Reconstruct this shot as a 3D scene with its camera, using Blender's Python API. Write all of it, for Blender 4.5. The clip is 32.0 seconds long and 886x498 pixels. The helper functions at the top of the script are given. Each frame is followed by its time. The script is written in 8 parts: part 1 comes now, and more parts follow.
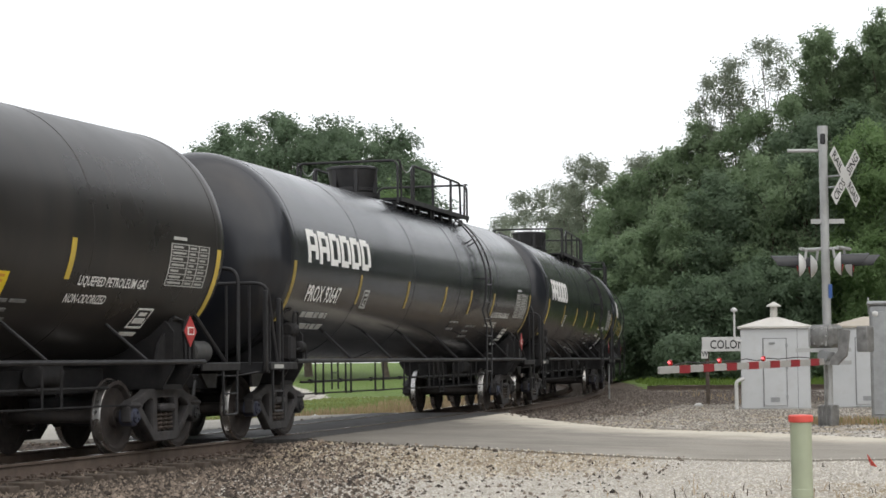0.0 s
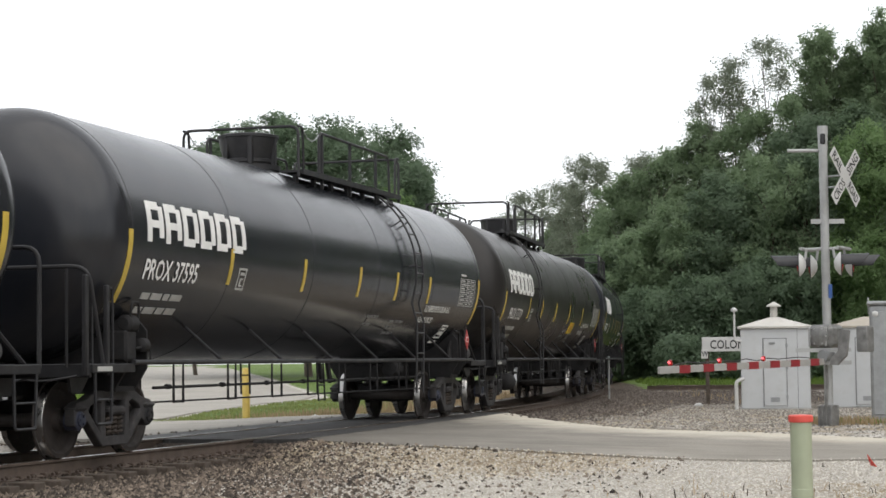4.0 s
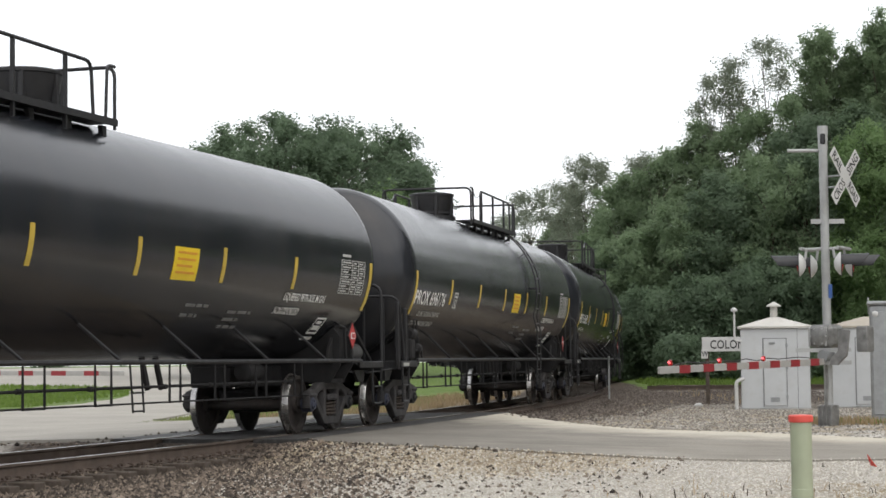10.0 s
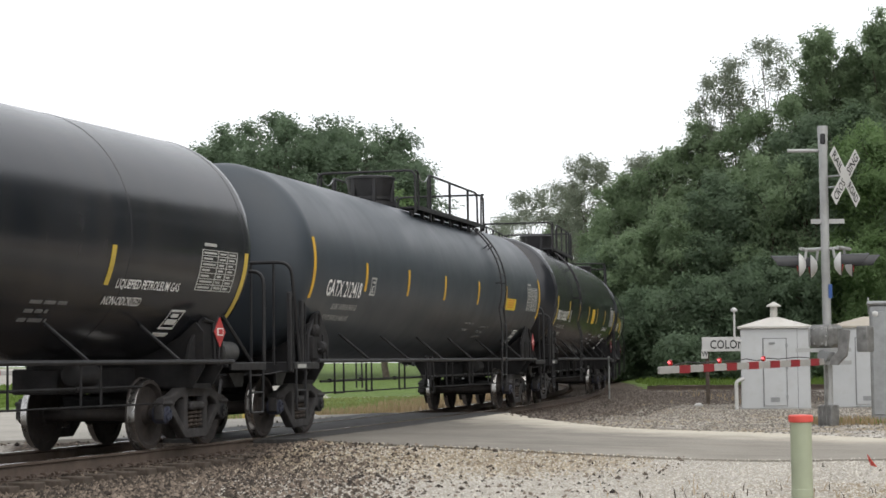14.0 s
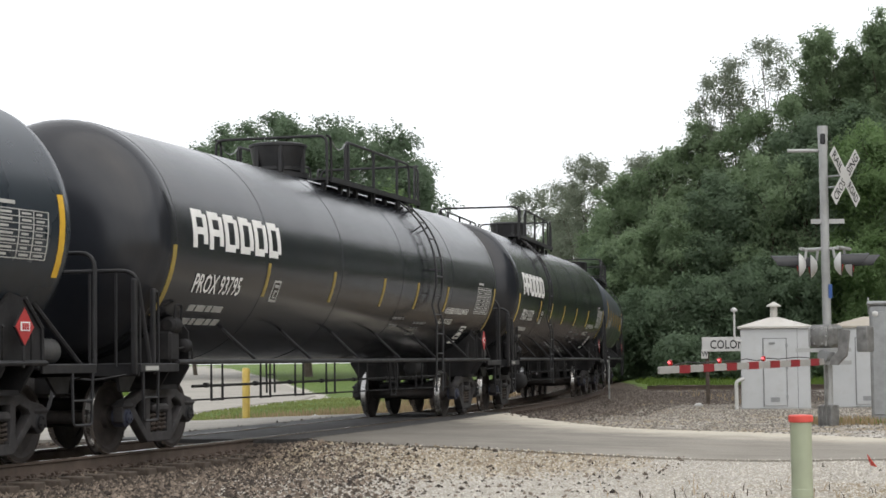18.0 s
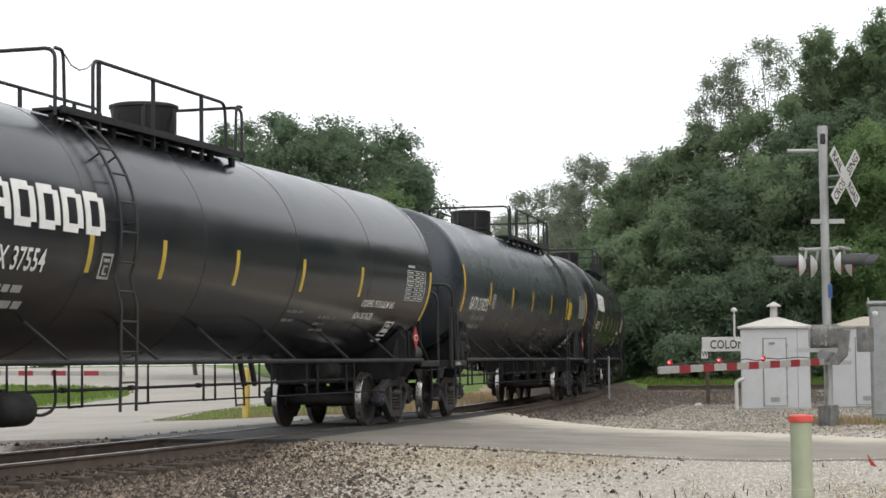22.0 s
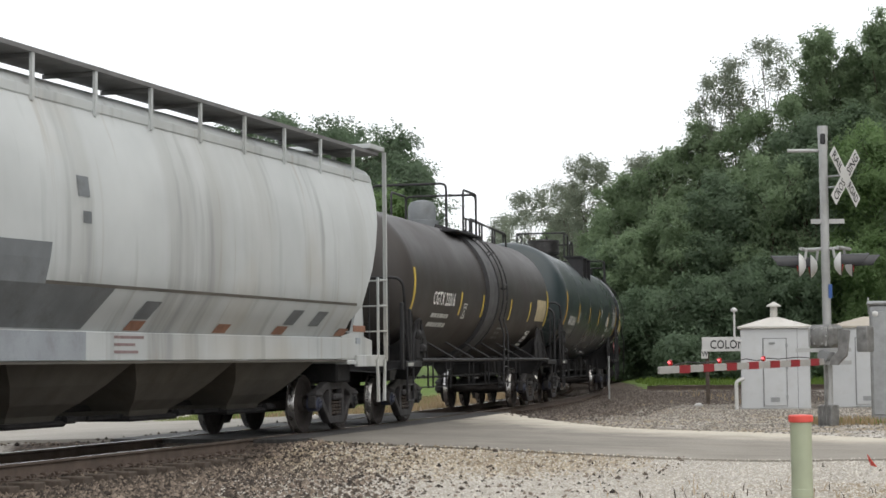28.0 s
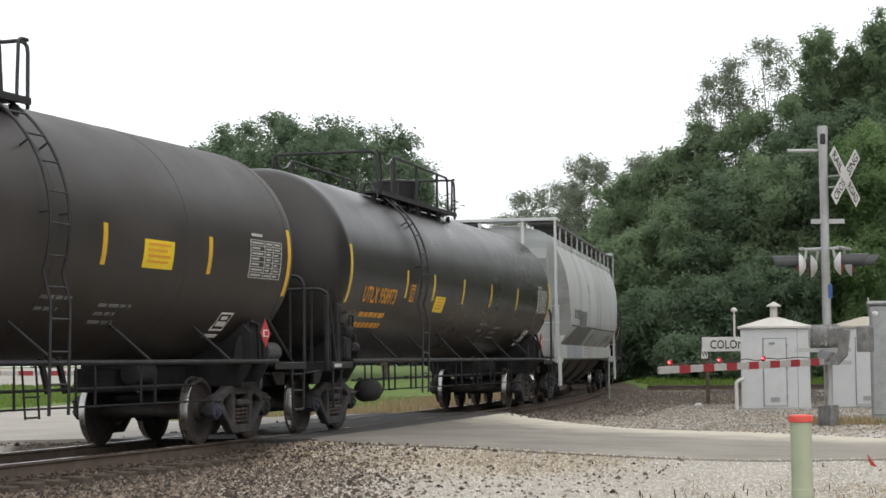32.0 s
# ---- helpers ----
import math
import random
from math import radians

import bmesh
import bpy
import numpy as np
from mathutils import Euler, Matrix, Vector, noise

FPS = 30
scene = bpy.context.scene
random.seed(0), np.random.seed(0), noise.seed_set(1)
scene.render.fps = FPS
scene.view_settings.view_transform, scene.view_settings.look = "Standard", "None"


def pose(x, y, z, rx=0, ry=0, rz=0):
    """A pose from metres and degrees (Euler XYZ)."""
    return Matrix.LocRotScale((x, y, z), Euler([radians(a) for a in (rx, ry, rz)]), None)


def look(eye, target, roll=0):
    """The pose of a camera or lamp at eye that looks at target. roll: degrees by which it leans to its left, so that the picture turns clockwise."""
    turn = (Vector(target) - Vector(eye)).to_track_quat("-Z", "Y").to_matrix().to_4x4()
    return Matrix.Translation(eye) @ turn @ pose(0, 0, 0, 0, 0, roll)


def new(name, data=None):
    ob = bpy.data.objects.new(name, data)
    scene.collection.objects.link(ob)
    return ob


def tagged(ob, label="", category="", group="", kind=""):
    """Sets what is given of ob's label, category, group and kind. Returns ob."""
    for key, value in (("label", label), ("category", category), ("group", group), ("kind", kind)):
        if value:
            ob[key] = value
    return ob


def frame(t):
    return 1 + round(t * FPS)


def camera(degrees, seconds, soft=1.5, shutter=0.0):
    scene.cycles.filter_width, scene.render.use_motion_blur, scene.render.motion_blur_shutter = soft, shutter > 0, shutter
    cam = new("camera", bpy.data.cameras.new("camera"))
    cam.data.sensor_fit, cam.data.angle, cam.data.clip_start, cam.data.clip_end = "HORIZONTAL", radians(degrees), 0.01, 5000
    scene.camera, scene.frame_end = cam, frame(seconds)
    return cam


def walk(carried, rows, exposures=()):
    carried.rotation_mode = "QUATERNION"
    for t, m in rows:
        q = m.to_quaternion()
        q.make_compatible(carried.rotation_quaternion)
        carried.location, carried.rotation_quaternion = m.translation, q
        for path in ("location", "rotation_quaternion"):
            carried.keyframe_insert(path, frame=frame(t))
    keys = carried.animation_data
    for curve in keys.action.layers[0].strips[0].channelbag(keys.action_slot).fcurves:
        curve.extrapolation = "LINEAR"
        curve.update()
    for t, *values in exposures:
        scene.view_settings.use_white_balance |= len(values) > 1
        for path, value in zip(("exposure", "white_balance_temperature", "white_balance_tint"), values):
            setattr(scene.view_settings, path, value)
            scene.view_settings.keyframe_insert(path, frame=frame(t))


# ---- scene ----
cam = camera(26.52, 32.0, soft=1.6)
EYE = (0.0, 0.0, 1.093)
VIEW = look(EYE, (0.0, 100.0, 1.093 + 100 * math.tan(radians(3.434))), -0.6615)
walk(cam, [(0.0, VIEW), (32.0, VIEW)], [(0.0, -0.05), (28.0, -0.05), (29.0, -0.20), (30.2, -0.20), (31.2, -0.07), (32.0, -0.05)])

# ---------------------------------------------------------------- light
SUN_EL, SUN_AZ = radians(58), radians(150)          # azimuth clockwise from +y
world = bpy.data.worlds.new("overcast_sky")
scene.world = world
world.use_nodes = True
wn = world.node_tree.nodes
wl = world.node_tree.links
wn.clear()
sky = wn.new("ShaderNodeTexSky")
sky.sky_type = "NISHITA"
sky.sun_disc = False
sky.sun_elevation, sky.sun_rotation = SUN_EL, SUN_AZ
sky.air_density, sky.dust_density, sky.ozone_density = 1.0, 6.0, 1.0
veil = wn.new("ShaderNodeMix")
veil.data_type = "RGBA"
veil.inputs[0].default_value = 0.86                 # the cloud layer hides most of the blue
veil.inputs[7].default_value = (10.4, 10.6, 10.9, 1)
wb = wn.new("ShaderNodeBackground")
wb.inputs[1].default_value = 0.136
wo = wn.new("ShaderNodeOutputWorld")
wl.new(sky.outputs[0], veil.inputs[6])
wl.new(veil.outputs[2], wb.inputs[0])
wl.new(wb.outputs[0], wo.inputs[0])

sun_data = bpy.data.lights.new("sun", "SUN")
sun_data.energy, sun_data.angle, sun_data.color = 1.5, radians(80), (1.0, 0.96, 0.9)
sun = new("sun", sun_data)
sun_dir = Vector((math.sin(SUN_AZ) * math.cos(SUN_EL), math.cos(SUN_AZ) * math.cos(SUN_EL), math.sin(SUN_EL)))
sun.matrix_world = look(sun_dir * 300, (0, 0, 0))


# ---------------------------------------------------------------- materials
class Nodes:
    """A small wrapper to write node materials briefly."""

    def __init__(self, name):
        self.mat = bpy.data.materials.new(name)
        self.mat.use_nodes = True
        self.n, self.l = self.mat.node_tree.nodes, self.mat.node_tree.links
        self.bsdf = self.n["Principled BSDF"]
        self.co = self.n.new("ShaderNodeTexCoord")

    def put(self, value, socket):
        if isinstance(value, bpy.types.NodeSocket):
            self.l.new(value, socket)
        elif isinstance(value, (tuple, list)) and len(value) == 3 and socket.type == "RGBA":
            socket.default_value = (*value, 1)
        else:
            socket.default_value = value

    def noise(self, scale, detail=4.0, rough=0.55, stretch=None, world=False):
        t = self.n.new("ShaderNodeTexNoise")
        t.inputs["Scale"].default_value, t.inputs["Detail"].default_value, t.inputs["Roughness"].default_value = scale, detail, rough
        src = self.co.outputs["Object"]
        if world:
            g = self.n.new("ShaderNodeNewGeometry")
            src = g.outputs["Position"]
        if stretch:
            m = self.n.new("ShaderNodeMapping")
            m.inputs["Scale"].default_value = stretch
            self.l.new(src, m.inputs[0])
            src = m.outputs[0]
        self.l.new(src, t.inputs["Vector"])
        return t.outputs["Fac"]

    def voronoi(self, scale, feature="F1", out="Distance", stretch=None):
        t = self.n.new("ShaderNodeTexVoronoi")
        t.feature = feature
        t.inputs["Scale"].default_value = scale
        src = self.co.outputs["Object"]
        if stretch:
            m = self.n.new("ShaderNodeMapping")
            m.inputs["Scale"].default_value = stretch
            self.l.new(src, m.inputs[0])
            src = m.outputs[0]
        self.l.new(src, t.inputs["Vector"])
        return t.outputs[out]

    def ramp(self, fac, lo, hi, a=0.0, b=1.0):
        r = self.n.new("ShaderNodeMapRange")
        self.put(fac, r.inputs[0])
        for k, v in zip((1, 2, 3, 4), (lo, hi, a, b)):
            r.inputs[k].default_value = v
        return r.outputs[0]

    def math(self, op, a, b=0.0):
        m = self.n.new("ShaderNodeMath")
        m.operation = op
        self.put(a, m.inputs[0])
        self.put(b, m.inputs[1])
        return m.outputs[0]

    def mix(self, fac, a, b):
        m = self.n.new("ShaderNodeMix")
        m.data_type = "RGBA"
        self.put(fac, m.inputs[0])
        self.put(a, m.inputs[6])
        self.put(b, m.inputs[7])
        return m.outputs[2]

    def bump(self, height, strength, dist):
        b = self.n.new("ShaderNodeBump")
        b.inputs["Strength"].default_value, b.inputs["Distance"].default_value = strength, dist
        self.l.new(height, b.inputs["Height"])
        self.l.new(b.outputs[0], self.bsdf.inputs["Normal"])

    def random(self):
        return self.n.new("ShaderNodeObjectInfo").outputs["Random"]

    def island(self):
        return self.n.new("ShaderNodeNewGeometry").outputs["Random Per Island"]

    def attr(self, name):
        a = self.n.new("ShaderNodeAttribute")
        a.attribute_name = name
        return a.outputs["Color"]

    def split(self, col):
        s = self.n.new("ShaderNodeSeparateColor")
        self.l.new(col, s.inputs[0])
        return s.outputs[0], s.outputs[1], s.outputs[2]

    def done(self, color, rough=0.6, metal=0.0, spec=0.5):
        self.put(color, self.bsdf.inputs["Base Color"])
        self.put(rough, self.bsdf.inputs["Roughness"])
        self.bsdf.inputs["Metallic"].default_value = metal
        self.bsdf.inputs["Specular IOR Level"].default_value = spec
        return self.mat


def plain(name, col, rough=0.6, metal=0.0, var=0.25, scale=2.0, fine=40.0, bump=0.15, dist=0.004, spec=0.5, dirt=None, dirt_amount=0.4):
    """A painted or raw surface with broad stains, fine grain and a little relief."""
    k = Nodes(name)
    broad, grain = k.noise(scale, 5), k.noise(fine, 3)
    lo, hi = tuple(c * (1 - var) for c in col), tuple(min(1, c * (1 + var)) for c in col)
    c = k.mix(k.ramp(broad, 0.3, 0.7), lo, hi)
    c = k.mix(k.ramp(grain, 0.35, 0.75, 0.0, 0.35), c, lo)
    if dirt:
        c = k.mix(k.ramp(k.noise(scale * 2.3, 6, 0.7), 0.5, 0.72, 0.0, dirt_amount), c, dirt)
    r = k.ramp(k.noise(scale * 1.7, 4), 0.3, 0.7, max(0.03, rough - 0.08), min(1, rough + 0.1))
    if bump:
        k.bump(grain, bump, dist)
    return k.done(c, r, metal, spec)


def tank_paint(name, col, rough, dust, dust_amount, wave=0.25, coat=0.0, spec=0.5):
    """Paint on a rolled steel jacket: gentle waviness, road film low down the sides in streaks, dull patches."""
    k = Nodes(name)
    streak = k.noise(1.0, 5, 0.6, stretch=(2.2, 0.6, 0.30))
    film = k.noise(0.45, 4, 0.6, stretch=(1, 1, 1.5))
    c = k.mix(k.ramp(film, 0.3, 0.75), col, tuple(v * 1.5 + 0.003 for v in col))
    c = k.mix(k.math("MULTIPLY", k.ramp(streak, 0.42, 0.8), dust_amount), c, dust)
    c = k.mix(k.ramp(k.noise(9, 5, 0.7), 0.62, 0.8, 0.0, 0.25 * dust_amount), c, dust)
    r = k.ramp(k.math("ADD", k.math("MULTIPLY", streak, 0.4), k.math("MULTIPLY", film, 1.2)), 0.55, 1.15, rough * 0.8, rough * 1.35)
    k.bump(k.math("ADD", k.noise(0.8, 2, 0.4), k.math("MULTIPLY", k.noise(70, 2), 0.004)), wave, 0.03)
    m = k.done(c, r, 0.0, spec)
    k.bsdf.inputs["Coat Weight"].default_value = coat
    k.bsdf.inputs["Coat Roughness"].default_value = 0.12
    return m


BLACK_GLOSS = tank_paint("gloss_black_tank_paint", (0.0125, 0.0140, 0.0178), 0.20, (0.082, 0.071, 0.060), 0.28, wave=0.18, spec=0.40)
BLACK_DULL = tank_paint("dull_black_tank_paint", (0.0175, 0.0165, 0.0160), 0.30, (0.080, 0.066, 0.055), 0.24, wave=0.15, spec=0.24)
CHARCOAL = tank_paint("satin_charcoal_tank_paint", (0.029, 0.036, 0.044), 0.40, (0.06, 0.055, 0.05), 0.10, spec=0.35)
CHARCOAL_GLOSS = tank_paint("semi_gloss_charcoal_tank_paint", (0.0185, 0.0240, 0.0310), 0.27, (0.06, 0.055, 0.048), 0.12, spec=0.35)
DARK_GREEN = tank_paint("dark_green_tank_paint", (0.0190, 0.0285, 0.0315), 0.30, (0.085, 0.080, 0.068), 0.20, spec=0.35)
BROWN_TANK = tank_paint("weathered_brown_black_tank_paint", (0.0265, 0.0235, 0.0220), 0.48, (0.085, 0.072, 0.062), 0.26, spec=0.35)
HEAD_BLACK = tank_paint("black_head_paint", (0.012, 0.013, 0.015), 0.55, (0.05, 0.045, 0.04), 0.2)
FITTING = plain("black_fitting_steel", (0.021, 0.021, 0.023), 0.5, var=0.3, scale=4, dirt=(0.045, 0.038, 0.03), dirt_amount=0.25, spec=0.35)
UNDER = plain("grimy_underframe_steel", (0.0190, 0.0185, 0.0195), 0.75, var=0.4, scale=3, dirt=(0.045, 0.038, 0.034), dirt_amount=0.35, bump=0.4, spec=0.3)
CAST = plain("rusty_cast_steel", (0.038, 0.036, 0.037), 0.75, var=0.4, scale=6, dirt=(0.075, 0.060, 0.052), dirt_amount=0.45, bump=0.5, dist=0.006)
SPRING = plain("spring_steel", (0.055, 0.042, 0.034), 0.65, var=0.3, scale=8)
WHEEL_FACE = plain("rust_brown_wheel_steel", (0.027, 0.022, 0.020), 0.72, var=0.35, scale=5, dirt=(0.062, 0.043, 0.033), dirt_amount=0.5, bump=0.3)
TREAD = plain("polished_wheel_tread", (0.42, 0.41, 0.40), 0.28, metal=1.0, var=0.1, scale=6, bump=0.05)
CAP_BLUE = plain("blue_bearing_cap", (0.036, 0.042, 0.070), 0.5, var=0.3, scale=9, dirt=(0.06, 0.045, 0.035), dirt_amount=0.4)
YELLOW_AMBER = plain("amber_reflective_tape", (0.60, 0.36, 0.03), 0.45, var=0.12, scale=5, dirt=(0.3, 0.2, 0.05), dirt_amount=0.3, bump=0.02)
YELLOW = plain("yellow_reflective_tape", (0.52, 0.38, 0.06), 0.45, var=0.12, scale=5, dirt=(0.3, 0.2, 0.05), dirt_amount=0.3, bump=0.02)
YELLOW_PANEL = plain("yellow_notice_panel", (0.72, 0.52, 0.02), 0.5, var=0.08, scale=5, bump=0.02)
WHITE_LETTER = plain("white_stencil_paint", (0.74, 0.74, 0.72), 0.55, var=0.08, scale=4, dirt=(0.4, 0.38, 0.34), dirt_amount=0.3, bump=0.0)
GREY_LETTER = plain("faded_white_stencil_paint", (0.40, 0.40, 0.38), 0.6, var=0.15, scale=4, bump=0.0)
FAINT_LETTER = plain("faint_grey_stencil_paint", (0.17, 0.17, 0.165), 0.6, var=0.25, scale=6, bump=0.0)
ORANGE_LETTER = plain("orange_stencil_paint", (0.62, 0.28, 0.03), 0.55, var=0.1, scale=4, bump=0.0)
DARK_LETTER = plain("black_stencil_paint", (0.03, 0.03, 0.03), 0.6, var=0.1, scale=4, bump=0.0)
RED_SIGN = plain("red_placard", (0.38, 0.035, 0.035), 0.5, var=0.1, scale=6, bump=0.0)
GALV = plain("galvanised_steel", (0.30, 0.31, 0.315), 0.45, metal=0.55, var=0.15, scale=6, bump=0.1)
ALU = plain("silver_painted_mast", (0.35, 0.355, 0.35), 0.5, metal=0.2, var=0.12, scale=3, dirt=(0.28, 0.27, 0.25), dirt_amount=0.35)
WHITE_PAINT = plain("white_bungalow_paint", (0.45, 0.465, 0.475), 0.5, var=0.06, scale=1.2, dirt=(0.36, 0.35, 0.33), dirt_amount=0.35, bump=0.05)
SIGN_WHITE = plain("white_sign_sheeting", (0.50, 0.50, 0.49), 0.45, var=0.05, scale=3, bump=0.0)
HOOD_BLACK = plain("black_lamp_hood", (0.02, 0.02, 0.022), 0.5, var=0.2, scale=5)
RED_STRIPE = plain("red_reflective_stripe", (0.235, 0.020, 0.026), 0.45, var=0.12, scale=5, bump=0.0)
RED_LENS = plain("red_lens", (0.35, 0.01, 0.01), 0.25, var=0.1, scale=8, bump=0.0)
POST_GREEN = plain("pale_green_marker_tube", (0.31, 0.34, 0.235), 0.5, var=0.10, scale=5, dirt=(0.26, 0.27, 0.2), dirt_amount=0.3, bump=0.05)
CAP_RED = plain("coral_red_cap", (0.60, 0.075, 0.055), 0.45, var=0.12, scale=8, bump=0.05)
POST_YELLOW = plain("yellow_post_paint", (0.52, 0.38, 0.09), 0.55, var=0.15, scale=4, dirt=(0.35, 0.26, 0.1), dirt_amount=0.4)
CONCRETE = plain("cast_concrete", (0.36, 0.35, 0.33), 0.85, var=0.2, scale=3, bump=0.4)
TIMBER = plain("creosoted_timber", (0.075, 0.058, 0.045), 0.85, var=0.4, scale=5, dirt=(0.16, 0.14, 0.12), dirt_amount=0.5, bump=0.5, dist=0.008)
RAIL_SIDE = plain("rusty_rail", (0.095, 0.070, 0.055), 0.8, var=0.3, scale=3, dirt=(0.05, 0.04, 0.035), dirt_amount=0.5, bump=0.3)
RAIL_TOP = plain("polished_rail_head", (0.50, 0.49, 0.48), 0.22, metal=1.0, var=0.06, scale=3, bump=0.02)
RUBBER = plain("worn_rubber_crossing_panel", (0.030, 0.029, 0.028), 0.7, var=0.3, scale=2, dirt=(0.14, 0.13, 0.12), dirt_amount=0.6, bump=0.3)


def glow(name, col, strength):
    k = Nodes(name)
    k.bsdf.inputs["Emission Color"].default_value = (*col, 1)
    k.bsdf.inputs["Emission Strength"].default_value = strength
    return k.done((0.3, 0.01, 0.01), 0.3)


LAMP_RED = glow("lit_red_gate_lamp", (1.0, 0.16, 0.18), 1.6)
MACHINE_GREY = plain("weathered_grey_machine_casting", (0.20, 0.20, 0.195), 0.55, metal=0.3, var=0.3, scale=7, dirt=(0.10, 0.095, 0.085), dirt_amount=0.6, bump=0.3)
ARM_WHITE = plain("dulled_white_arm_sheeting", (0.31, 0.305, 0.29), 0.5, var=0.12, scale=4, dirt=(0.28, 0.26, 0.22), dirt_amount=0.4, bump=0.0)


def leaf_material(name, dark, light, thin=0.35):
    k = Nodes(name)
    c = k.mix(k.ramp(k.island(), 0.0, 1.0, 0.25, 0.75), dark, light)
    c = k.mix(k.ramp(k.noise(0.35, 3, world=True), 0.35, 0.65, 0.0, 0.5), c, tuple(v * 0.75 for v in dark))
    c = k.mix(k.ramp(k.noise(1.3, 2, world=True), 0.4, 0.7, 0.0, 0.35), c, light)
    k.done(c, 0.6, 0.0, 0.25)
    tr = k.n.new("ShaderNodeBsdfTranslucent")
    k.put(k.mix(0.6, c, tuple(v * 1.5 for v in light)), tr.inputs[0])
    ms = k.n.new("ShaderNodeMixShader")
    ms.inputs[0].default_value = thin
    out = k.n["Material Output"]
    k.l.new(k.bsdf.outputs[0], ms.inputs[1])
    k.l.new(tr.outputs[0], ms.inputs[2])
    k.l.new(ms.outputs[0], out.inputs[0])
    return k.mat


# tree leaf colours lifted and blued to stand in for aerial haze
LEAF_MID = leaf_material("mid_green_leaves", (0.118, 0.172, 0.095), (0.200, 0.264, 0.154), 0.52)
LEAF_DARK = leaf_material("dark_green_leaves", (0.086, 0.130, 0.080), (0.144, 0.196, 0.122), 0.52)
LEAF_BRIGHT = leaf_material("bright_green_leaves", (0.100, 0.165, 0.062), (0.172, 0.250, 0.108), 0.5)
LEAF_GREY = leaf_material("grey_green_leaves", (0.138, 0.162, 0.122), (0.228, 0.254, 0.195), 0.5)
BARK = plain("grey_brown_bark", (0.11, 0.09, 0.07), 0.9, var=0.35, scale=4, bump=0.7, dist=0.02)


def ground_material():
    """Ballast near the rails, pale limestone gravel beyond, grass where the zone map says so."""
    k = Nodes("gravel_and_grass_ground")
    zr, zg, zb = k.split(k.attr("zone"))
    stone = k.voronoi(26, out="Color")
    s1, s2, s3 = k.split(stone)
    cell = k.voronoi(26)
    broad = k.noise(0.5, 5)
    pale = k.mix(k.ramp(s1, 0, 1), (0.31, 0.29, 0.26), (0.58, 0.555, 0.51))
    pale = k.mix(k.ramp(broad, 0.42, 0.68, 0.0, 0.6), pale, (0.25, 0.225, 0.195))
    pale = k.mix(k.ramp(k.noise(4.5, 4, 0.7), 0.6, 0.75, 0.0, 0.5), pale, (0.18, 0.16, 0.135))
    brown = k.mix(k.ramp(s2, 0, 1), (0.024, 0.018, 0.014), (0.13, 0.102, 0.080))
    brown = k.mix(k.ramp(k.noise(1.6, 4), 0.5, 0.75, 0.0, 0.5), brown, (0.05, 0.04, 0.034))
    mixed = k.mix(k.ramp(k.math("ADD", zr, k.ramp(k.noise(1.2, 5), 0.3, 0.7, -0.25, 0.25)), 0.3, 0.7), pale, brown)
    soil = k.mix(k.ramp(k.noise(3, 5), 0.35, 0.65), (0.20, 0.155, 0.10), (0.34, 0.28, 0.19))
    mixed = k.mix(k.ramp(k.math("ADD", zb, k.ramp(k.noise(2.2, 5), 0.3, 0.7, -0.3, 0.3)), 0.35, 0.65), mixed, soil)
    turf = k.mix(k.ramp(k.noise(1.1, 5), 0.3, 0.7), (0.075, 0.125, 0.025), (0.15, 0.21, 0.05))
    turf = k.mix(k.ramp(k.noise(30, 3), 0.3, 0.7, 0.0, 0.5), turf, (0.05, 0.09, 0.02))
    c = k.mix(k.ramp(k.math("ADD", zg, k.ramp(k.noise(1.7, 5), 0.3, 0.7, -0.22, 0.22)), 0.4, 0.6), mixed, turf)
    k.bump(k.math("ADD", k.math("MULTIPLY", cell, -1.0), k.math("MULTIPLY", k.noise(60, 3), 0.5)), 0.9, 0.03)
    return k.done(c, 0.92, 0.0, 0.3)


def stone_material(name, lo, hi):
    k = Nodes(name)
    c = k.mix(k.math("POWER", k.island(), 1.7), lo, hi)
    c = k.mix(k.ramp(k.noise(40, 3), 0.35, 0.7, 0.0, 0.4), c, tuple(v * 0.6 for v in lo))
    return k.done(c, 0.9, 0.0, 0.3)


GROUND = ground_material()
STONE_BROWN = stone_material("brown_grey_ballast_stone", (0.030, 0.024, 0.020), (0.285, 0.230, 0.182))
STONE_PALE = stone_material("pale_limestone_chips", (0.35, 0.325, 0.28), (0.66, 0.63, 0.57))
STONE_GREY = stone_material("dusty_grey_gravel_stone", (0.15, 0.135, 0.115), (0.46, 0.43, 0.385))
STONE_DUSTY = stone_material("dusty_brown_ballast_stone", (0.06, 0.050, 0.043), (0.235, 0.200, 0.170))
STONE_TAN = stone_material("sandy_tan_chips", (0.22, 0.18, 0.13), (0.63, 0.56, 0.44))
GRASS = leaf_material("green_grass_blades", (0.07, 0.12, 0.022), (0.16, 0.23, 0.05))
OLIVE = leaf_material("olive_grass_blades", (0.12, 0.15, 0.045), (0.24, 0.27, 0.10))
STRAW = leaf_material("dry_straw_weeds", (0.20, 0.14, 0.075), (0.40, 0.31, 0.19))


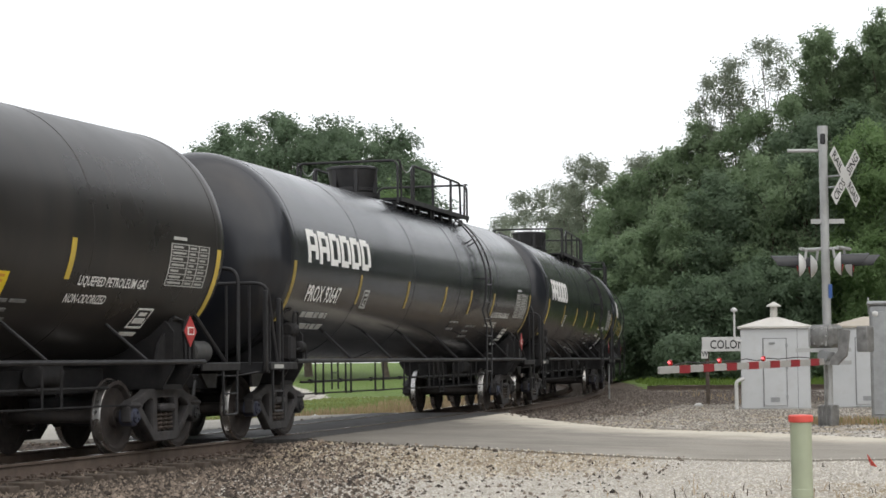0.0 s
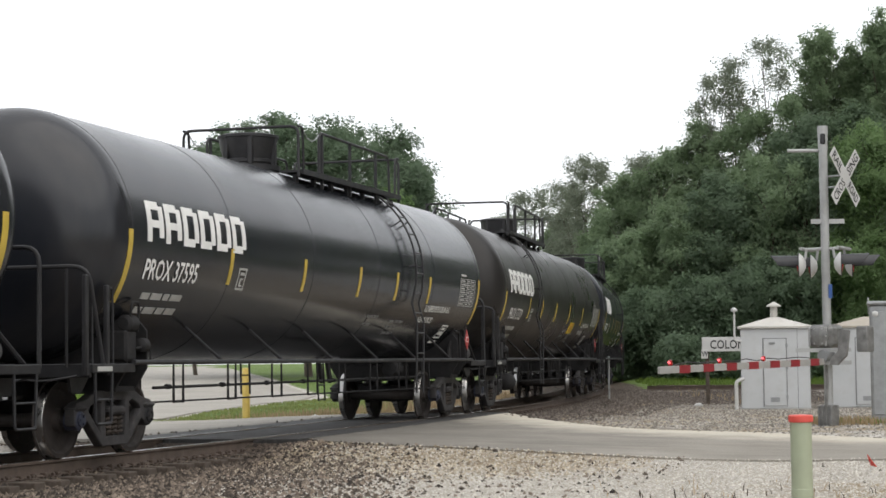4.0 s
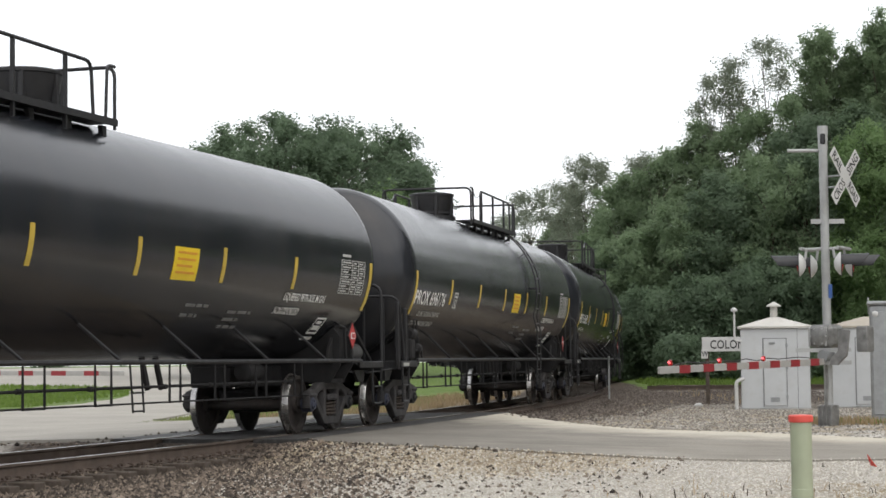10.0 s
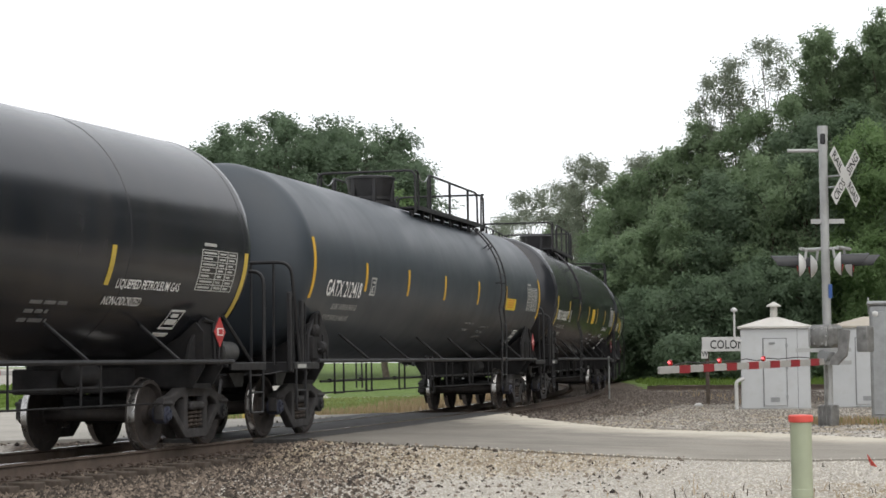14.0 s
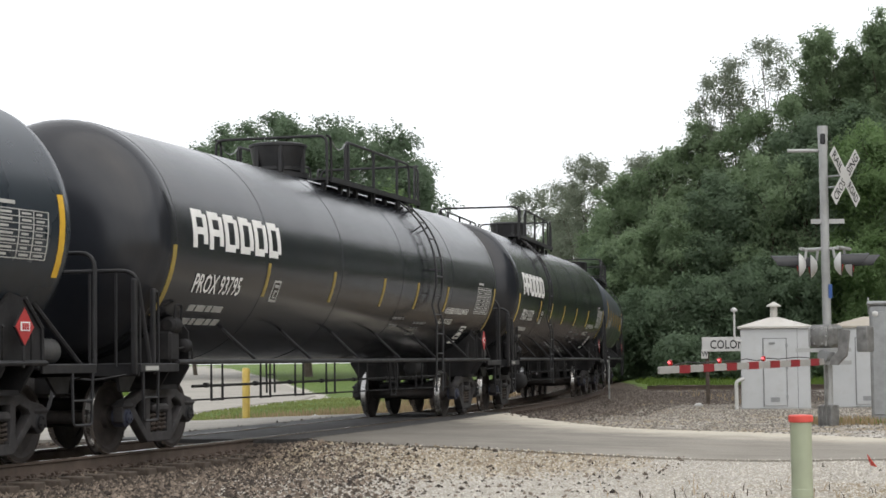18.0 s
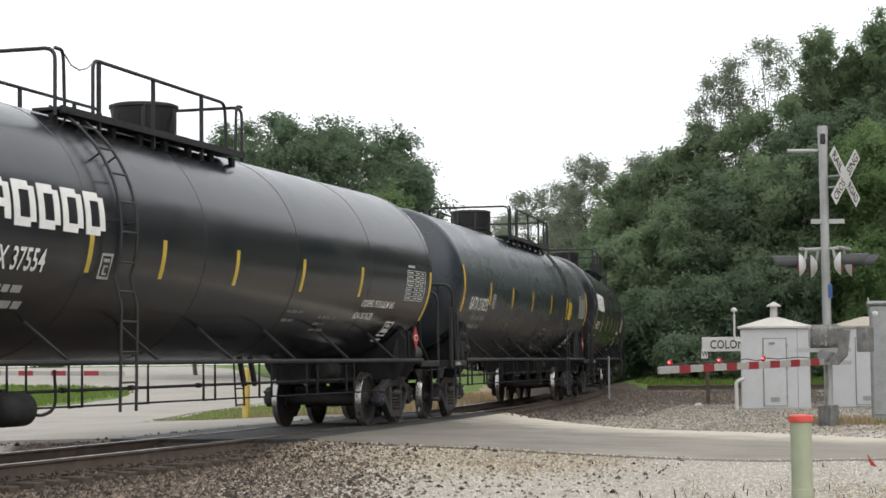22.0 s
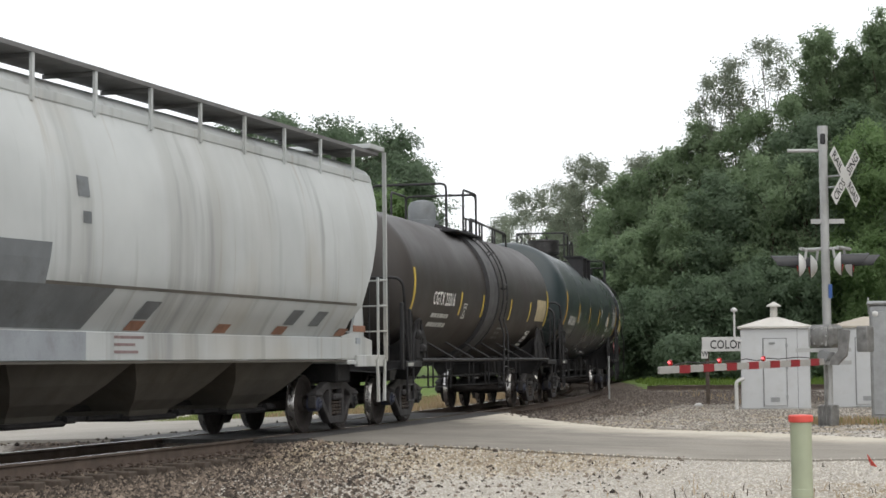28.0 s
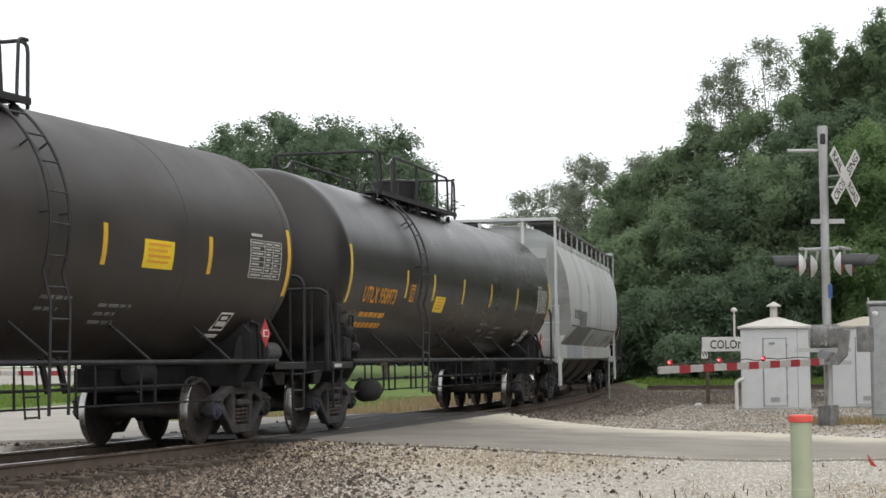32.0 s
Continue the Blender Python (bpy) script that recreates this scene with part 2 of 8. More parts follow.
def asphalt(name, lo, hi, dust=None):
    k = Nodes(name)
    c = k.mix(k.ramp(k.noise(0.45, 5), 0.3, 0.7), lo, hi)
    c = k.mix(k.ramp(k.noise(1.0, 5, 0.6, stretch=(0.5, 2.5, 1)), 0.45, 0.75, 0.0, 0.5), c, tuple(v * 1.25 for v in hi))
    c = k.mix(k.ramp(k.noise(90, 2), 0.4, 0.7, 0.0, 0.4), c, tuple(v * 0.6 for v in lo))
    c = k.mix(k.ramp(k.noise(0.9, 6, 0.75), 0.62, 0.72, 0.0, 0.5), c, tuple(v * 0.55 for v in lo))
    if dust:
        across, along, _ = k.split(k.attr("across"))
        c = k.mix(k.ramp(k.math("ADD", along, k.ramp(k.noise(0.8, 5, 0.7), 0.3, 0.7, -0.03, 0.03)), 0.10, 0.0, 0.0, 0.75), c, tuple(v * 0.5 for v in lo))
        ragged = k.ramp(k.noise(1.3, 6, 0.7), 0.3, 0.7, -0.10, 0.10)
        q = k.math("ADD", across, ragged)
        c = k.mix(k.ramp(q, 0.60, 0.92), c, k.mix(k.ramp(k.noise(26, 3), 0.3, 0.7), tuple(v * 0.8 for v in dust), dust))
    k.bump(k.noise(120, 2), 0.4, 0.006)
    return k.done(c, 0.85, 0.0, 0.3)


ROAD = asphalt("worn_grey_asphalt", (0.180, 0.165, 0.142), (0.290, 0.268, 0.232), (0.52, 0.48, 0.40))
LOT = asphalt("pale_dusty_pavement", (0.255, 0.240, 0.212), (0.335, 0.317, 0.282))


# ---------------------------------------------------------------- mesh tools
class Geo:
    """Collects vertices and faces of one mesh."""

    def __init__(self):
        self.v, self.f, self.k = [], [], []
        self.slot = 0

    def add(self, verts, faces):
        n = len(self.v)
        self.v += [tuple(p) for p in verts]
        self.f += [tuple(i + n for i in q) for q in faces]
        self.k += [self.slot] * len(faces)

    def box(self, x0, x1, y0, y1, z0, z1, m=None, bevel=0.0):
        b = min(bevel, (x1 - x0) * 0.45, (y1 - y0) * 0.45, (z1 - z0) * 0.45)
        if b <= 0:
            v = [(x, y, z) for x in (x0, x1) for y in (y0, y1) for z in (z0, z1)]
            f = [(0, 1, 3, 2), (4, 6, 7, 5), (0, 4, 5, 1), (2, 3, 7, 6), (0, 2, 6, 4), (1, 5, 7, 3)]
        else:
            v, f, idx = [], [], {}
            ex = ((x0, x1), (y0, y1), (z0, z1))
            for sx in (0, 1):
                for sy in (0, 1):
                    for sz in (0, 1):
                        for a in range(3):
                            p = []
                            for axis, s in enumerate((sx, sy, sz)):
                                e = ex[axis][s]
                                p.append(e if axis == a else e + (b if s == 0 else -b))
                            idx[sx, sy, sz, a] = len(v)
                            v.append(tuple(p))
            g = lambda s, a: idx[s[0], s[1], s[2], a]
            for a in range(3):
                o = [i for i in range(3) if i != a]
                for s in (0, 1):
                    ring = []
                    for p, q in ((0, 0), (1, 0), (1, 1), (0, 1)):
                        t = [0, 0, 0]
                        t[a], t[o[0]], t[o[1]] = s, p, q
                        ring.append(g(t, a))
                    f.append(tuple(ring if (s == 1) == (a != 1) else ring[::-1]))
            for a in range(3):
                o = [i for i in range(3) if i != a]
                for p in (0, 1):
                    for q in (0, 1):
                        t0, t1 = [0, 0, 0], [0, 0, 0]
                        t0[o[0]] = t1[o[0]] = p
                        t0[o[1]] = t1[o[1]] = q
                        t1[a] = 1
                        f.append((g(t0, o[0]), g(t1, o[0]), g(t1, o[1]), g(t0, o[1])))
            for sx in (0, 1):
                for sy in (0, 1):
                    for sz in (0, 1):
                        f.append(tuple(idx[sx, sy, sz, a] for a in range(3)))
        if m is not None:
            v = [m @ Vector(p) for p in v]
        self.add(v, f)
        return self

    def tube(self, pts, r, n=8, closed=False, caps=True):
        P = [Vector(p) for p in pts]
        c = len(P)
        rings = []
        up = None
        for i in range(c):
            a = P[i - 1] if (i or closed) else P[i]
            b = P[(i + 1) % c] if (i < c - 1 or closed) else P[i]
            t = (b - a).normalized()
            if up is None:
                up = Vector((0, 0, 1)) if abs(t.z) < 0.9 else Vector((1, 0, 0))
            side = t.cross(up)
            if side.length < 1e-4:
                side = t.cross(Vector((1, 0, 0.3)))
            side.normalize()
            up = side.cross(t).normalized()
            grow = 1.0
            if 0 < i < c - 1:
                d0, d1 = (P[i] - P[i - 1]).normalized(), (P[i + 1] - P[i]).normalized()
                grow = min(1.6, 1 / max(0.5, math.cos(d0.angle(d1, 0) / 2)))
            rr = r[i] if isinstance(r, (list, tuple)) else r
            rings.append([P[i] + (side * math.cos(w) * grow + up * math.sin(w)) * rr for w in (2 * math.pi * j / n for j in range(n))])
        v = [p for ring in rings for p in ring]
        f = []
        for i in range(c if closed else c - 1):
            a, b = i * n, ((i + 1) % c) * n
            for j in range(n):
                f.append((a + j, a + (j + 1) % n, b + (j + 1) % n, b + j))
        if caps and not closed:
            f.append(tuple(range(n - 1, -1, -1)))
            f.append(tuple((c - 1) * n + j for j in range(n)))
        self.add(v, f)
        return self

    def lathe(self, prof, n=24, m=None, caps=True):
        """prof: (along x, radius); turned about the x axis."""
        v, f = [], []
        for x, r in prof:
            for j in range(n):
                w = 2 * math.pi * j / n
                v.append(Vector((x, r * math.cos(w), r * math.sin(w))))
        for i in range(len(prof) - 1):
            for j in range(n):
                a, b = i * n, (i + 1) * n
                f.append((a + j, b + j, b + (j + 1) % n, a + (j + 1) % n))
        if caps:
            f.append(tuple(range(n)))
            f.append(tuple((len(prof) - 1) * n + j for j in range(n - 1, -1, -1)))
        if m is not None:
            v = [m @ p for p in v]
        self.add(v, f)
        return self

    def prism(self, outline, y0, y1, m=None):
        """A flat outline in x and z, given thickness along y."""
        n = len(outline)
        v = [Vector((x, y0, z)) for x, z in outline] + [Vector((x, y1, z)) for x, z in outline]
        f = [tuple(range(n)), tuple(range(2 * n - 1, n - 1, -1))]
        f += [(i, n + i, n + (i + 1) % n, (i + 1) % n) for i in range(n)]
        if m is not None:
            v = [m @ p for p in v]
        self.add(v, f)
        return self

    def bar2d(self, pts, w, y0, y1):
        """A bent flat bar of width w in the x-z plane, thick along y."""
        P = [Vector((p[0], p[1])) for p in pts]
        left, right = [], []
        for i, p in enumerate(P):
            a, b = P[max(0, i - 1)], P[min(len(P) - 1, i + 1)]
            t = (b - a).normalized()
            nrm = Vector((-t.y, t.x))
            ww = w[i] if isinstance(w, (list, tuple)) else w
            left.append(p + nrm * ww / 2)
            right.append(p - nrm * ww / 2)
        for i in range(len(P) - 1):
            q = [left[i], left[i + 1], right[i + 1], right[i]]
            self.prism([(c.x, c.y) for c in q][::-1], y0, y1)
        return self

    def mesh(self, name, smooth=True, sharp=38):
        me = bpy.data.meshes.new(name)
        me.from_pydata([tuple(p) for p in self.v], [], self.f)
        me.polygons.foreach_set("material_index", self.k)
        if smooth:
            me.polygons.foreach_set("use_smooth", [True] * len(me.polygons))
            me.set_sharp_from_angle(angle=radians(sharp))
        me.update()
        return me


def part(name, geo, material, parent, label="", smooth=True):
    """Links one mesh as a part under a thing or a part."""
    me = geo if isinstance(geo, bpy.types.Mesh) else geo.mesh(name, smooth)
    if not me.materials:
        for m in (material if isinstance(material, (list, tuple)) else (material,)):
            me.materials.append(m)
    ob = new(name, me)
    ob.parent = parent
    return tagged(ob, label=label)


def thing(name, label, category, m=None, group="", kind=""):
    ob = new(name)
    ob.empty_display_size = 0.3
    if m is not None:
        ob.matrix_basis = m
    return tagged(ob, label, category, group, kind)


def solid(name, geo, material, label, category="", group="", kind="", m=None, smooth=True):
    """A thing that is one mesh."""
    me = geo.mesh(name, smooth)
    for q in (material if isinstance(material, (list, tuple)) else (material,)):
        me.materials.append(q)
    ob = new(name, me)
    if m is not None:
        ob.matrix_basis = m
    return tagged(ob, label, category, group, kind)


def copy_part(ob, parent, m=None):
    """A copy of a part with its pieces, under another thing."""
    made = {}
    for o in (ob, *ob.children_recursive):
        made[o] = o.copy()
        scene.collection.objects.link(made[o])
        made[o].parent = made.get(o.parent, parent)
    if m is not None:
        made[ob].matrix_basis = m
    return made[ob]


TEXTS = {}


def letters(text, height, squeeze=0.8, align="LEFT"):
    """Outline mesh of a word: vertices (x, y) with capitals of that height, and faces."""
    key = (text, height, squeeze, align)
    if key not in TEXTS:
        cu = bpy.data.curves.new("word", "FONT")
        cu.body, cu.size, cu.resolution_u, cu.align_x, cu.offset = text, height / 0.69, 2, align, 0.022 * height
        ob = new("word", cu)
        dg = bpy.context.evaluated_depsgraph_get()
        me = bpy.data.meshes.new_from_object(ob.evaluated_get(dg))
        vs = [(p.co.x * squeeze, p.co.y) for p in me.vertices]
        fs = [tuple(q.vertices) for q in me.polygons]
        bpy.data.objects.remove(ob)
        bpy.data.curves.remove(cu)
        bpy.data.meshes.remove(me)
        TEXTS[key] = (vs, fs)
    return TEXTS[key]


def casting(outer, holes, depth, bevel=0.012):
    """A cast plate with openings, outline in x and z, thick along y, with rounded edges."""
    cu = bpy.data.curves.new("outline", "CURVE")
    cu.dimensions, cu.fill_mode, cu.extrude, cu.bevel_depth, cu.bevel_resolution = "2D", "BOTH", depth / 2 - bevel, bevel, 1
    for loop in (outer, *holes):
        sp = cu.splines.new("POLY")
        sp.points.add(len(loop) - 1)
        for p, (x, z) in zip(sp.points, loop):
            p.co = (x, z, 0, 1)
        sp.use_cyclic_u = True
    ob = new("outline", cu)
    me = bpy.data.meshes.new_from_object(ob.evaluated_get(bpy.context.evaluated_depsgraph_get()))
    vs = [(p.co.x, -p.co.z, p.co.y) for p in me.vertices]
    fs = [tuple(q.vertices) for q in me.polygons]
    bpy.data.objects.remove(ob)
    bpy.data.curves.remove(cu)
    bpy.data.meshes.remove(me)
    return vs, fs


# ---------------------------------------------------------------- the line of the track
RAD, CURVE_A, CURVE_B = 252.4, -130.0, 60.0
P0, H0 = Vector((4.444, 65.372)), 1.43409


def line(s):
    """Place and heading of the track's centre, s metres along it. The rail heads lie at z = 0."""
    c = min(max(s, CURVE_A), CURVE_B)
    a = H0 + c / RAD
    x = P0.x + RAD * (math.sin(a) - math.sin(H0))
    y = P0.y - RAD * (math.cos(a) - math.cos(H0))
    return Vector((x + (s - c) * math.cos(a), y + (s - c) * math.sin(a))), a


def beside(s, lat, z=0.0):
    """A point lat metres to the right of the track (the camera's side)."""
    p, a = line(s)
    return Vector((p.x + lat * math.sin(a), p.y - lat * math.cos(a), z))


LINE_S = np.arange(-420, 420, 1.0)
LINE_P = np.array([line(float(s))[0] for s in LINE_S])
LINE_N = np.array([(math.sin(line(float(s))[1]), -math.cos(line(float(s))[1])) for s in LINE_S])


def off_line(xs, ys):
    """Signed distance from the track (right positive) and place along it."""
    q = np.stack([xs, ys], -1).reshape(-1, 2)
    d, s = np.empty(len(q)), np.empty(len(q))
    for i in range(0, len(q), 20000):
        w = q[i:i + 20000, None, :] - LINE_P[None]
        j = np.argmin((w ** 2).sum(-1), 1)
        k = np.arange(len(j))
        d[i:i + 20000] = (w[k, j] * LINE_N[j]).sum(-1)
        far = np.sqrt((w[k, j] ** 2).sum(-1))
        d[i:i + 20000] = np.where(far > 60, far, d[i:i + 20000])
        s[i:i + 20000] = LINE_S[j]
    return d.reshape(np.shape(xs)), s.reshape(np.shape(xs))


def step(e0, e1, x):
    t = np.clip((x - e0) / (e1 - e0), 0, 1)
    return t * t * (3 - 2 * t)


CROSS_A, CROSS_B = -38.2, -24.6                    # where the road meets the track


def base_level(x, y):
    """The ground without the track bed."""
    z = -0.24 - 0.24 * step(27, 12, y) * step(-30, -4, x)
    z = z + 0.016 * np.clip(y - 82, 0, 60)
    z = z + 0.17 * np.exp(-((x - 7.2) ** 2 + (y - 33.2) ** 2) / 9.0)
    z = z + 0.02 * np.sin(x * 0.31 + y * 0.13) + 0.015 * np.sin(x * 0.9 - y * 0.7)
    return z


def edge_gap(x, y, pts):
    """Distance to a line of points."""
    out = np.full(np.shape(x), 1e9)
    for (ax, ay), (bx, by) in zip(pts, pts[1:]):
        ux, uy = bx - ax, by - ay
        t = np.clip(((x - ax) * ux + (y - ay) * uy) / (ux * ux + uy * uy), 0, 1)
        out = np.minimum(out, np.hypot(x - ax - t * ux, y - ay - t * uy))
    return out


ROAD_NEAR = [tuple(beside(CROSS_A + 0.3, 1.55).to_2d()), (-1.9, 26.6), (1.6, 25.25), (5.8, 24.8), (12, 22.6), (30, 13)]


def ground_level(x, y):
    x, y = np.asarray(x, float), np.asarray(y, float)
    d, s = off_line(x, y)
    b = base_level(x, y)
    bed = np.where(d > 0, step(3.6, 1.75, d), step(-3.4, -1.75, d))
    low = 0.065 * step(CROSS_A - 0.6, CROSS_A - 2.0, s) * step(0.95, 1.15, np.abs(d))
    z = b * (1 - bed) + (-0.215 - low) * bed
    inside = step(CROSS_A - 1.0, CROSS_A + 0.4, s) * step(CROSS_B + 1.0, CROSS_B - 0.4, s)
    ramp = np.where(d > 0, step(9.0, 1.5, d), step(-9.0, -1.5, d))
    hump = b * (1 - ramp) + (-0.045) * ramp
    z = z * (1 - inside) + (hump - 0.02) * inside * (np.abs(d) > 0)
    # the gravel comes up flush with the near edge of the road
    w = step(1.5, 0.1, edge_gap(x, y, ROAD_NEAR)) * (d > 1.6)
    return z * (1 - w) + (hump + 0.005) * w


def spread(lo, hi, a, b, fine, grow=1.22):
    """Grid lines, fine between a and b and coarser outside."""
    out = list(np.arange(a, b + fine / 2, fine))
    g, x = fine, b
    while x < hi:
        g *= grow
        x += g
        out.append(min(x, hi))
    g, x = fine, a
    while x > lo:
        g *= grow
        x -= g
        out.insert(0, max(x, lo))
    return np.array(out)


def inside_poly(x, y, poly):
    r = np.zeros(np.shape(x), bool)
    n = len(poly)
    for i in range(n):
        (x0, y0), (x1, y1) = poly[i], poly[(i + 1) % n]
        c = ((y0 > y) != (y1 > y)) & (x < (x1 - x0) * (y - y0) / (y1 - y0 + 1e-12) + x0)
        r ^= c
    return r


LAWN_FAR = [(-13.4, 56), (-12.7, 62), (-12.7, 70), (-13.0, 78), (-14.1, 86), (-15.9, 93), (-18.7, 98), (-24, 102.5), (-40, 109), (-70, 118), (-400, 140), (-400, 50), (-30, 52), (-17, 54)]
LAWN_BEYOND = [(1.0, 77), (-4.4, 71), (-4.9, 78), (-6.2, 86), (-9.4, 107), (-15.7, 140), (-30.5, 240), (-45, 400), (8, 400), (4.5, 130), (3.4, 106), (1.9, 91)]
WEDGE = [(-6.0, 38.7), (-6.7, 41), (-6.9, 45), (-6.5, 57), (-5.0, 66), (-4.5, 70.5), (-1.0, 73.5), (1.2, 75.5), (1.2, 72), (0.5, 66), (-1.4, 52), (-3.2, 44), (-4.2, 41), (-5.2, 39.3)]
BANK = [(7.5, 79.5), (60, 66), (400, 30), (900, 60), (900, 900), (-300, 900), (-12, 220), (2, 92)]


def build_ground():
    xs = np.concatenate([spread(-3000, -48, -49, -48.7, 0.8), np.arange(-48, -17, 0.7), np.arange(-17, 14, 0.26), np.arange(14, 40, 0.7), spread(40, 3000, 40, 40.7, 0.8)])
    ys = np.concatenate([spread(-600, 15, 14.5, 14.7, 0.3), np.arange(15, 62, 0.26), np.arange(62, 135, 0.8), spread(135, 3500, 135, 135.5, 0.9)])
    xs, ys = np.unique(np.round(xs, 3)), np.unique(np.round(ys, 3))
    X, Y = np.meshgrid(xs, ys)
    Z = ground_level(X, Y)
    d, s = off_line(X, Y)
    n, m = len(ys), len(xs)
    v = np.stack([X, Y, Z], -1).reshape(-1, 3)
    i = np.arange(n * m).reshape(n, m)
    f = np.stack([i[:-1, :-1], i[:-1, 1:], i[1:, 1:], i[1:, :-1]], -1).reshape(-1, 4)
    me = bpy.data.meshes.new("ground")
    me.from_pydata(v.tolist(), [], f.tolist())
    zone = np.zeros((n * m, 4), np.float32)
    D, s = d.reshape(-1), s.reshape(-1)
    x, y = X.reshape(-1), Y.reshape(-1)
    brown = np.where(D > 0, step(6.5, 2.2, D), step(-4.2, -2.2, D)) * (np.abs(D) < 30)
    near_left = step(0.2, -3.0, x) * step(30, 24, y) * (D > 0)
    far_brown = step(52, 60, y) * step(3.0, 4.5, x) * step(16, 12, x) * step(84, 79, y) * 0.8
    zone[:, 0] = np.clip(np.maximum(np.maximum(brown, near_left), far_brown), 0, 1)
    green = inside_poly(x, y, LAWN_FAR) | inside_poly(x, y, LAWN_BEYOND) | ((y > 160) & (x < 8) & (x > -0.125 * y)) | inside_poly(x, y, WEDGE) | inside_poly(x, y, BANK) | (np.abs(x) > 160) | (y > 420) | (y < -60)
    zone[:, 1] = green * (np.abs(D) > 2.6)
    dry = step(-2.2, -3.2, D) * step(-7.5, -5.0, D) * (s > -24) * (s < 30)
    verge = step(1.5, 0.6, np.abs(y - (33.6 - 0.35 * (x - 7.5)))) * (x > 6.6) * (x < 14)
    camera_side = step(22.6, 20.8, y) * step(2.0, 4.5, x) * 0.62
    sandy = step(3.2, 1.4, np.hypot((x + 0.4) / 1.5, (y - 26.0) / 1.3)) * (D > 1.6) * 0.95
    yard = step(29, 32, y) * step(64, 56, y) * (x > 2) * (x < 16) * (D > 2.5) * 0.52
    zone[:, 2] = np.clip(np.maximum.reduce([dry, verge, camera_side, sandy, yard]), 0, 1)
    zone[:, 3] = 1
    a = me.attributes.new("zone", "FLOAT_COLOR", "POINT")
    a.data.foreach_set("color", zone.ravel())
    me.polygons.foreach_set("use_smooth", [True] * len(me.polygons))
    me.materials.append(GROUND)
    tagged(new("ground", me), "pale gravel and brown ballast ground with grass beyond", "ground", kind="structure")


build_ground()


def ribbon(name, left, right, material, label, lift=0.03, rows=40, cols=10, thick=0.25):
    """A road sheet between two edge lines, following the ground, with sides."""
    def along(pts, n):
        P = np.array(pts, float)
        c = np.r_[0, np.cumsum(np.hypot(*np.diff(P, axis=0).T))]
        t = np.linspace(0, c[-1], n)
        q = np.stack([np.interp(t, c, P[:, 0]), np.interp(t, c, P[:, 1])], -1)
        for _ in range(3):
            q[1:-1] = 0.25 * q[:-2] + 0.5 * q[1:-1] + 0.25 * q[2:]
        return q
    A, B = along(left, rows), along(right, rows)
    g = Geo()
    top, v = [], []
    for i in range(rows):
        row = []
        for j in range(cols + 1):
            p = A[i] + (B[i] - A[i]) * j / cols
            row.append(p)
        top.append(row)
    T = np.array(top)
    Z = road_level(T[..., 0], T[..., 1]) + lift
    for i in range(rows):
        for j in range(cols + 1):
            v.append((T[i, j, 0], T[i, j, 1], Z[i, j]))
    f = [(i * (cols + 1) + j, i * (cols + 1) + j + 1, (i + 1) * (cols + 1) + j + 1, (i + 1) * (cols + 1) + j) for i in range(rows - 1) for j in range(cols)]
    n = len(v)
    rim = [i * (cols + 1) for i in range(rows)] + [(rows - 1) * (cols + 1) + j for j in range(1, cols + 1)] + [i * (cols + 1) + cols for i in range(rows - 2, -1, -1)] + [j for j in range(cols - 1, 0, -1)]
    for k in rim:
        x, y, z = v[k]
        v.append((x, y, z - thick))
    c = len(rim)
    for k in range(c):
        f.append((rim[k], rim[(k + 1) % c], n + (k + 1) % c, n + k))
    g.add(v, f)
    ob = solid(name, g, material, label, "road", kind="structure")
    across = [j / cols for i in range(rows) for j in range(cols + 1)]
    across += [across[k] for k in rim]
    along = [i / (rows - 1) for i in range(rows) for j in range(cols + 1)]
    along += [along[k] for k in rim]
    if len(ob.data.vertices) == len(across):
        at = ob.data.attributes.new("across", "FLOAT_COLOR", "POINT")
        at.data.foreach_set("color", [q for w, u in zip(across, along) for q in (w, u, 0.0, 1.0)])
    return ob


def road_level(x, y):
    x, y = np.asarray(x, float), np.asarray(y, float)
    d, s = off_line(x, y)
    b = base_level(x, y)
    ramp = np.where(d > 0, step(9.0, 1.5, d), step(-9.0, -1.5, d))
    return b * (1 - ramp) + (-0.045) * ramp


# the crossing road: the near side of the track and the far side
def cross_edge(lat):
    return beside(CROSS_A + 0.3, lat).to_2d(), beside(CROSS_B - 0.3, lat).to_2d()


n0, f0 = cross_edge(1.55)
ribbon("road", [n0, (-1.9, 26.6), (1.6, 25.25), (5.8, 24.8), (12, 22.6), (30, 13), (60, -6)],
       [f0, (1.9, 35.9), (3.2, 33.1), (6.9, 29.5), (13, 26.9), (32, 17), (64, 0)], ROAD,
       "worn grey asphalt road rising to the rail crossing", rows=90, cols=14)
n1, f1 = cross_edge(-1.55)
ribbon("road", [n1, (-9.5, 30.2), (-14, 33.0), (-15.5, 46), (-13.6, 55.5), (-12.85, 62), (-12.85, 70), (-13.15, 78), (-14.25, 86.2), (-16, 93.3), (-18.8, 98.4), (-24, 103), (-40, 112), (-70, 150), (-110, 260), (-140, 400)],
       [f1, (-3.6, 39.3), (-6.2, 39.7), (-7.5, 43), (-7.0, 46), (-6.8, 57), (-5.3, 66), (-4.8, 71), (-5.3, 78), (-6.6, 86), (-9.8, 107), (-16, 140), (-31, 240), (-46, 390)], LOT,
       "pale dusty street leading away beyond the rails", rows=140, cols=14)


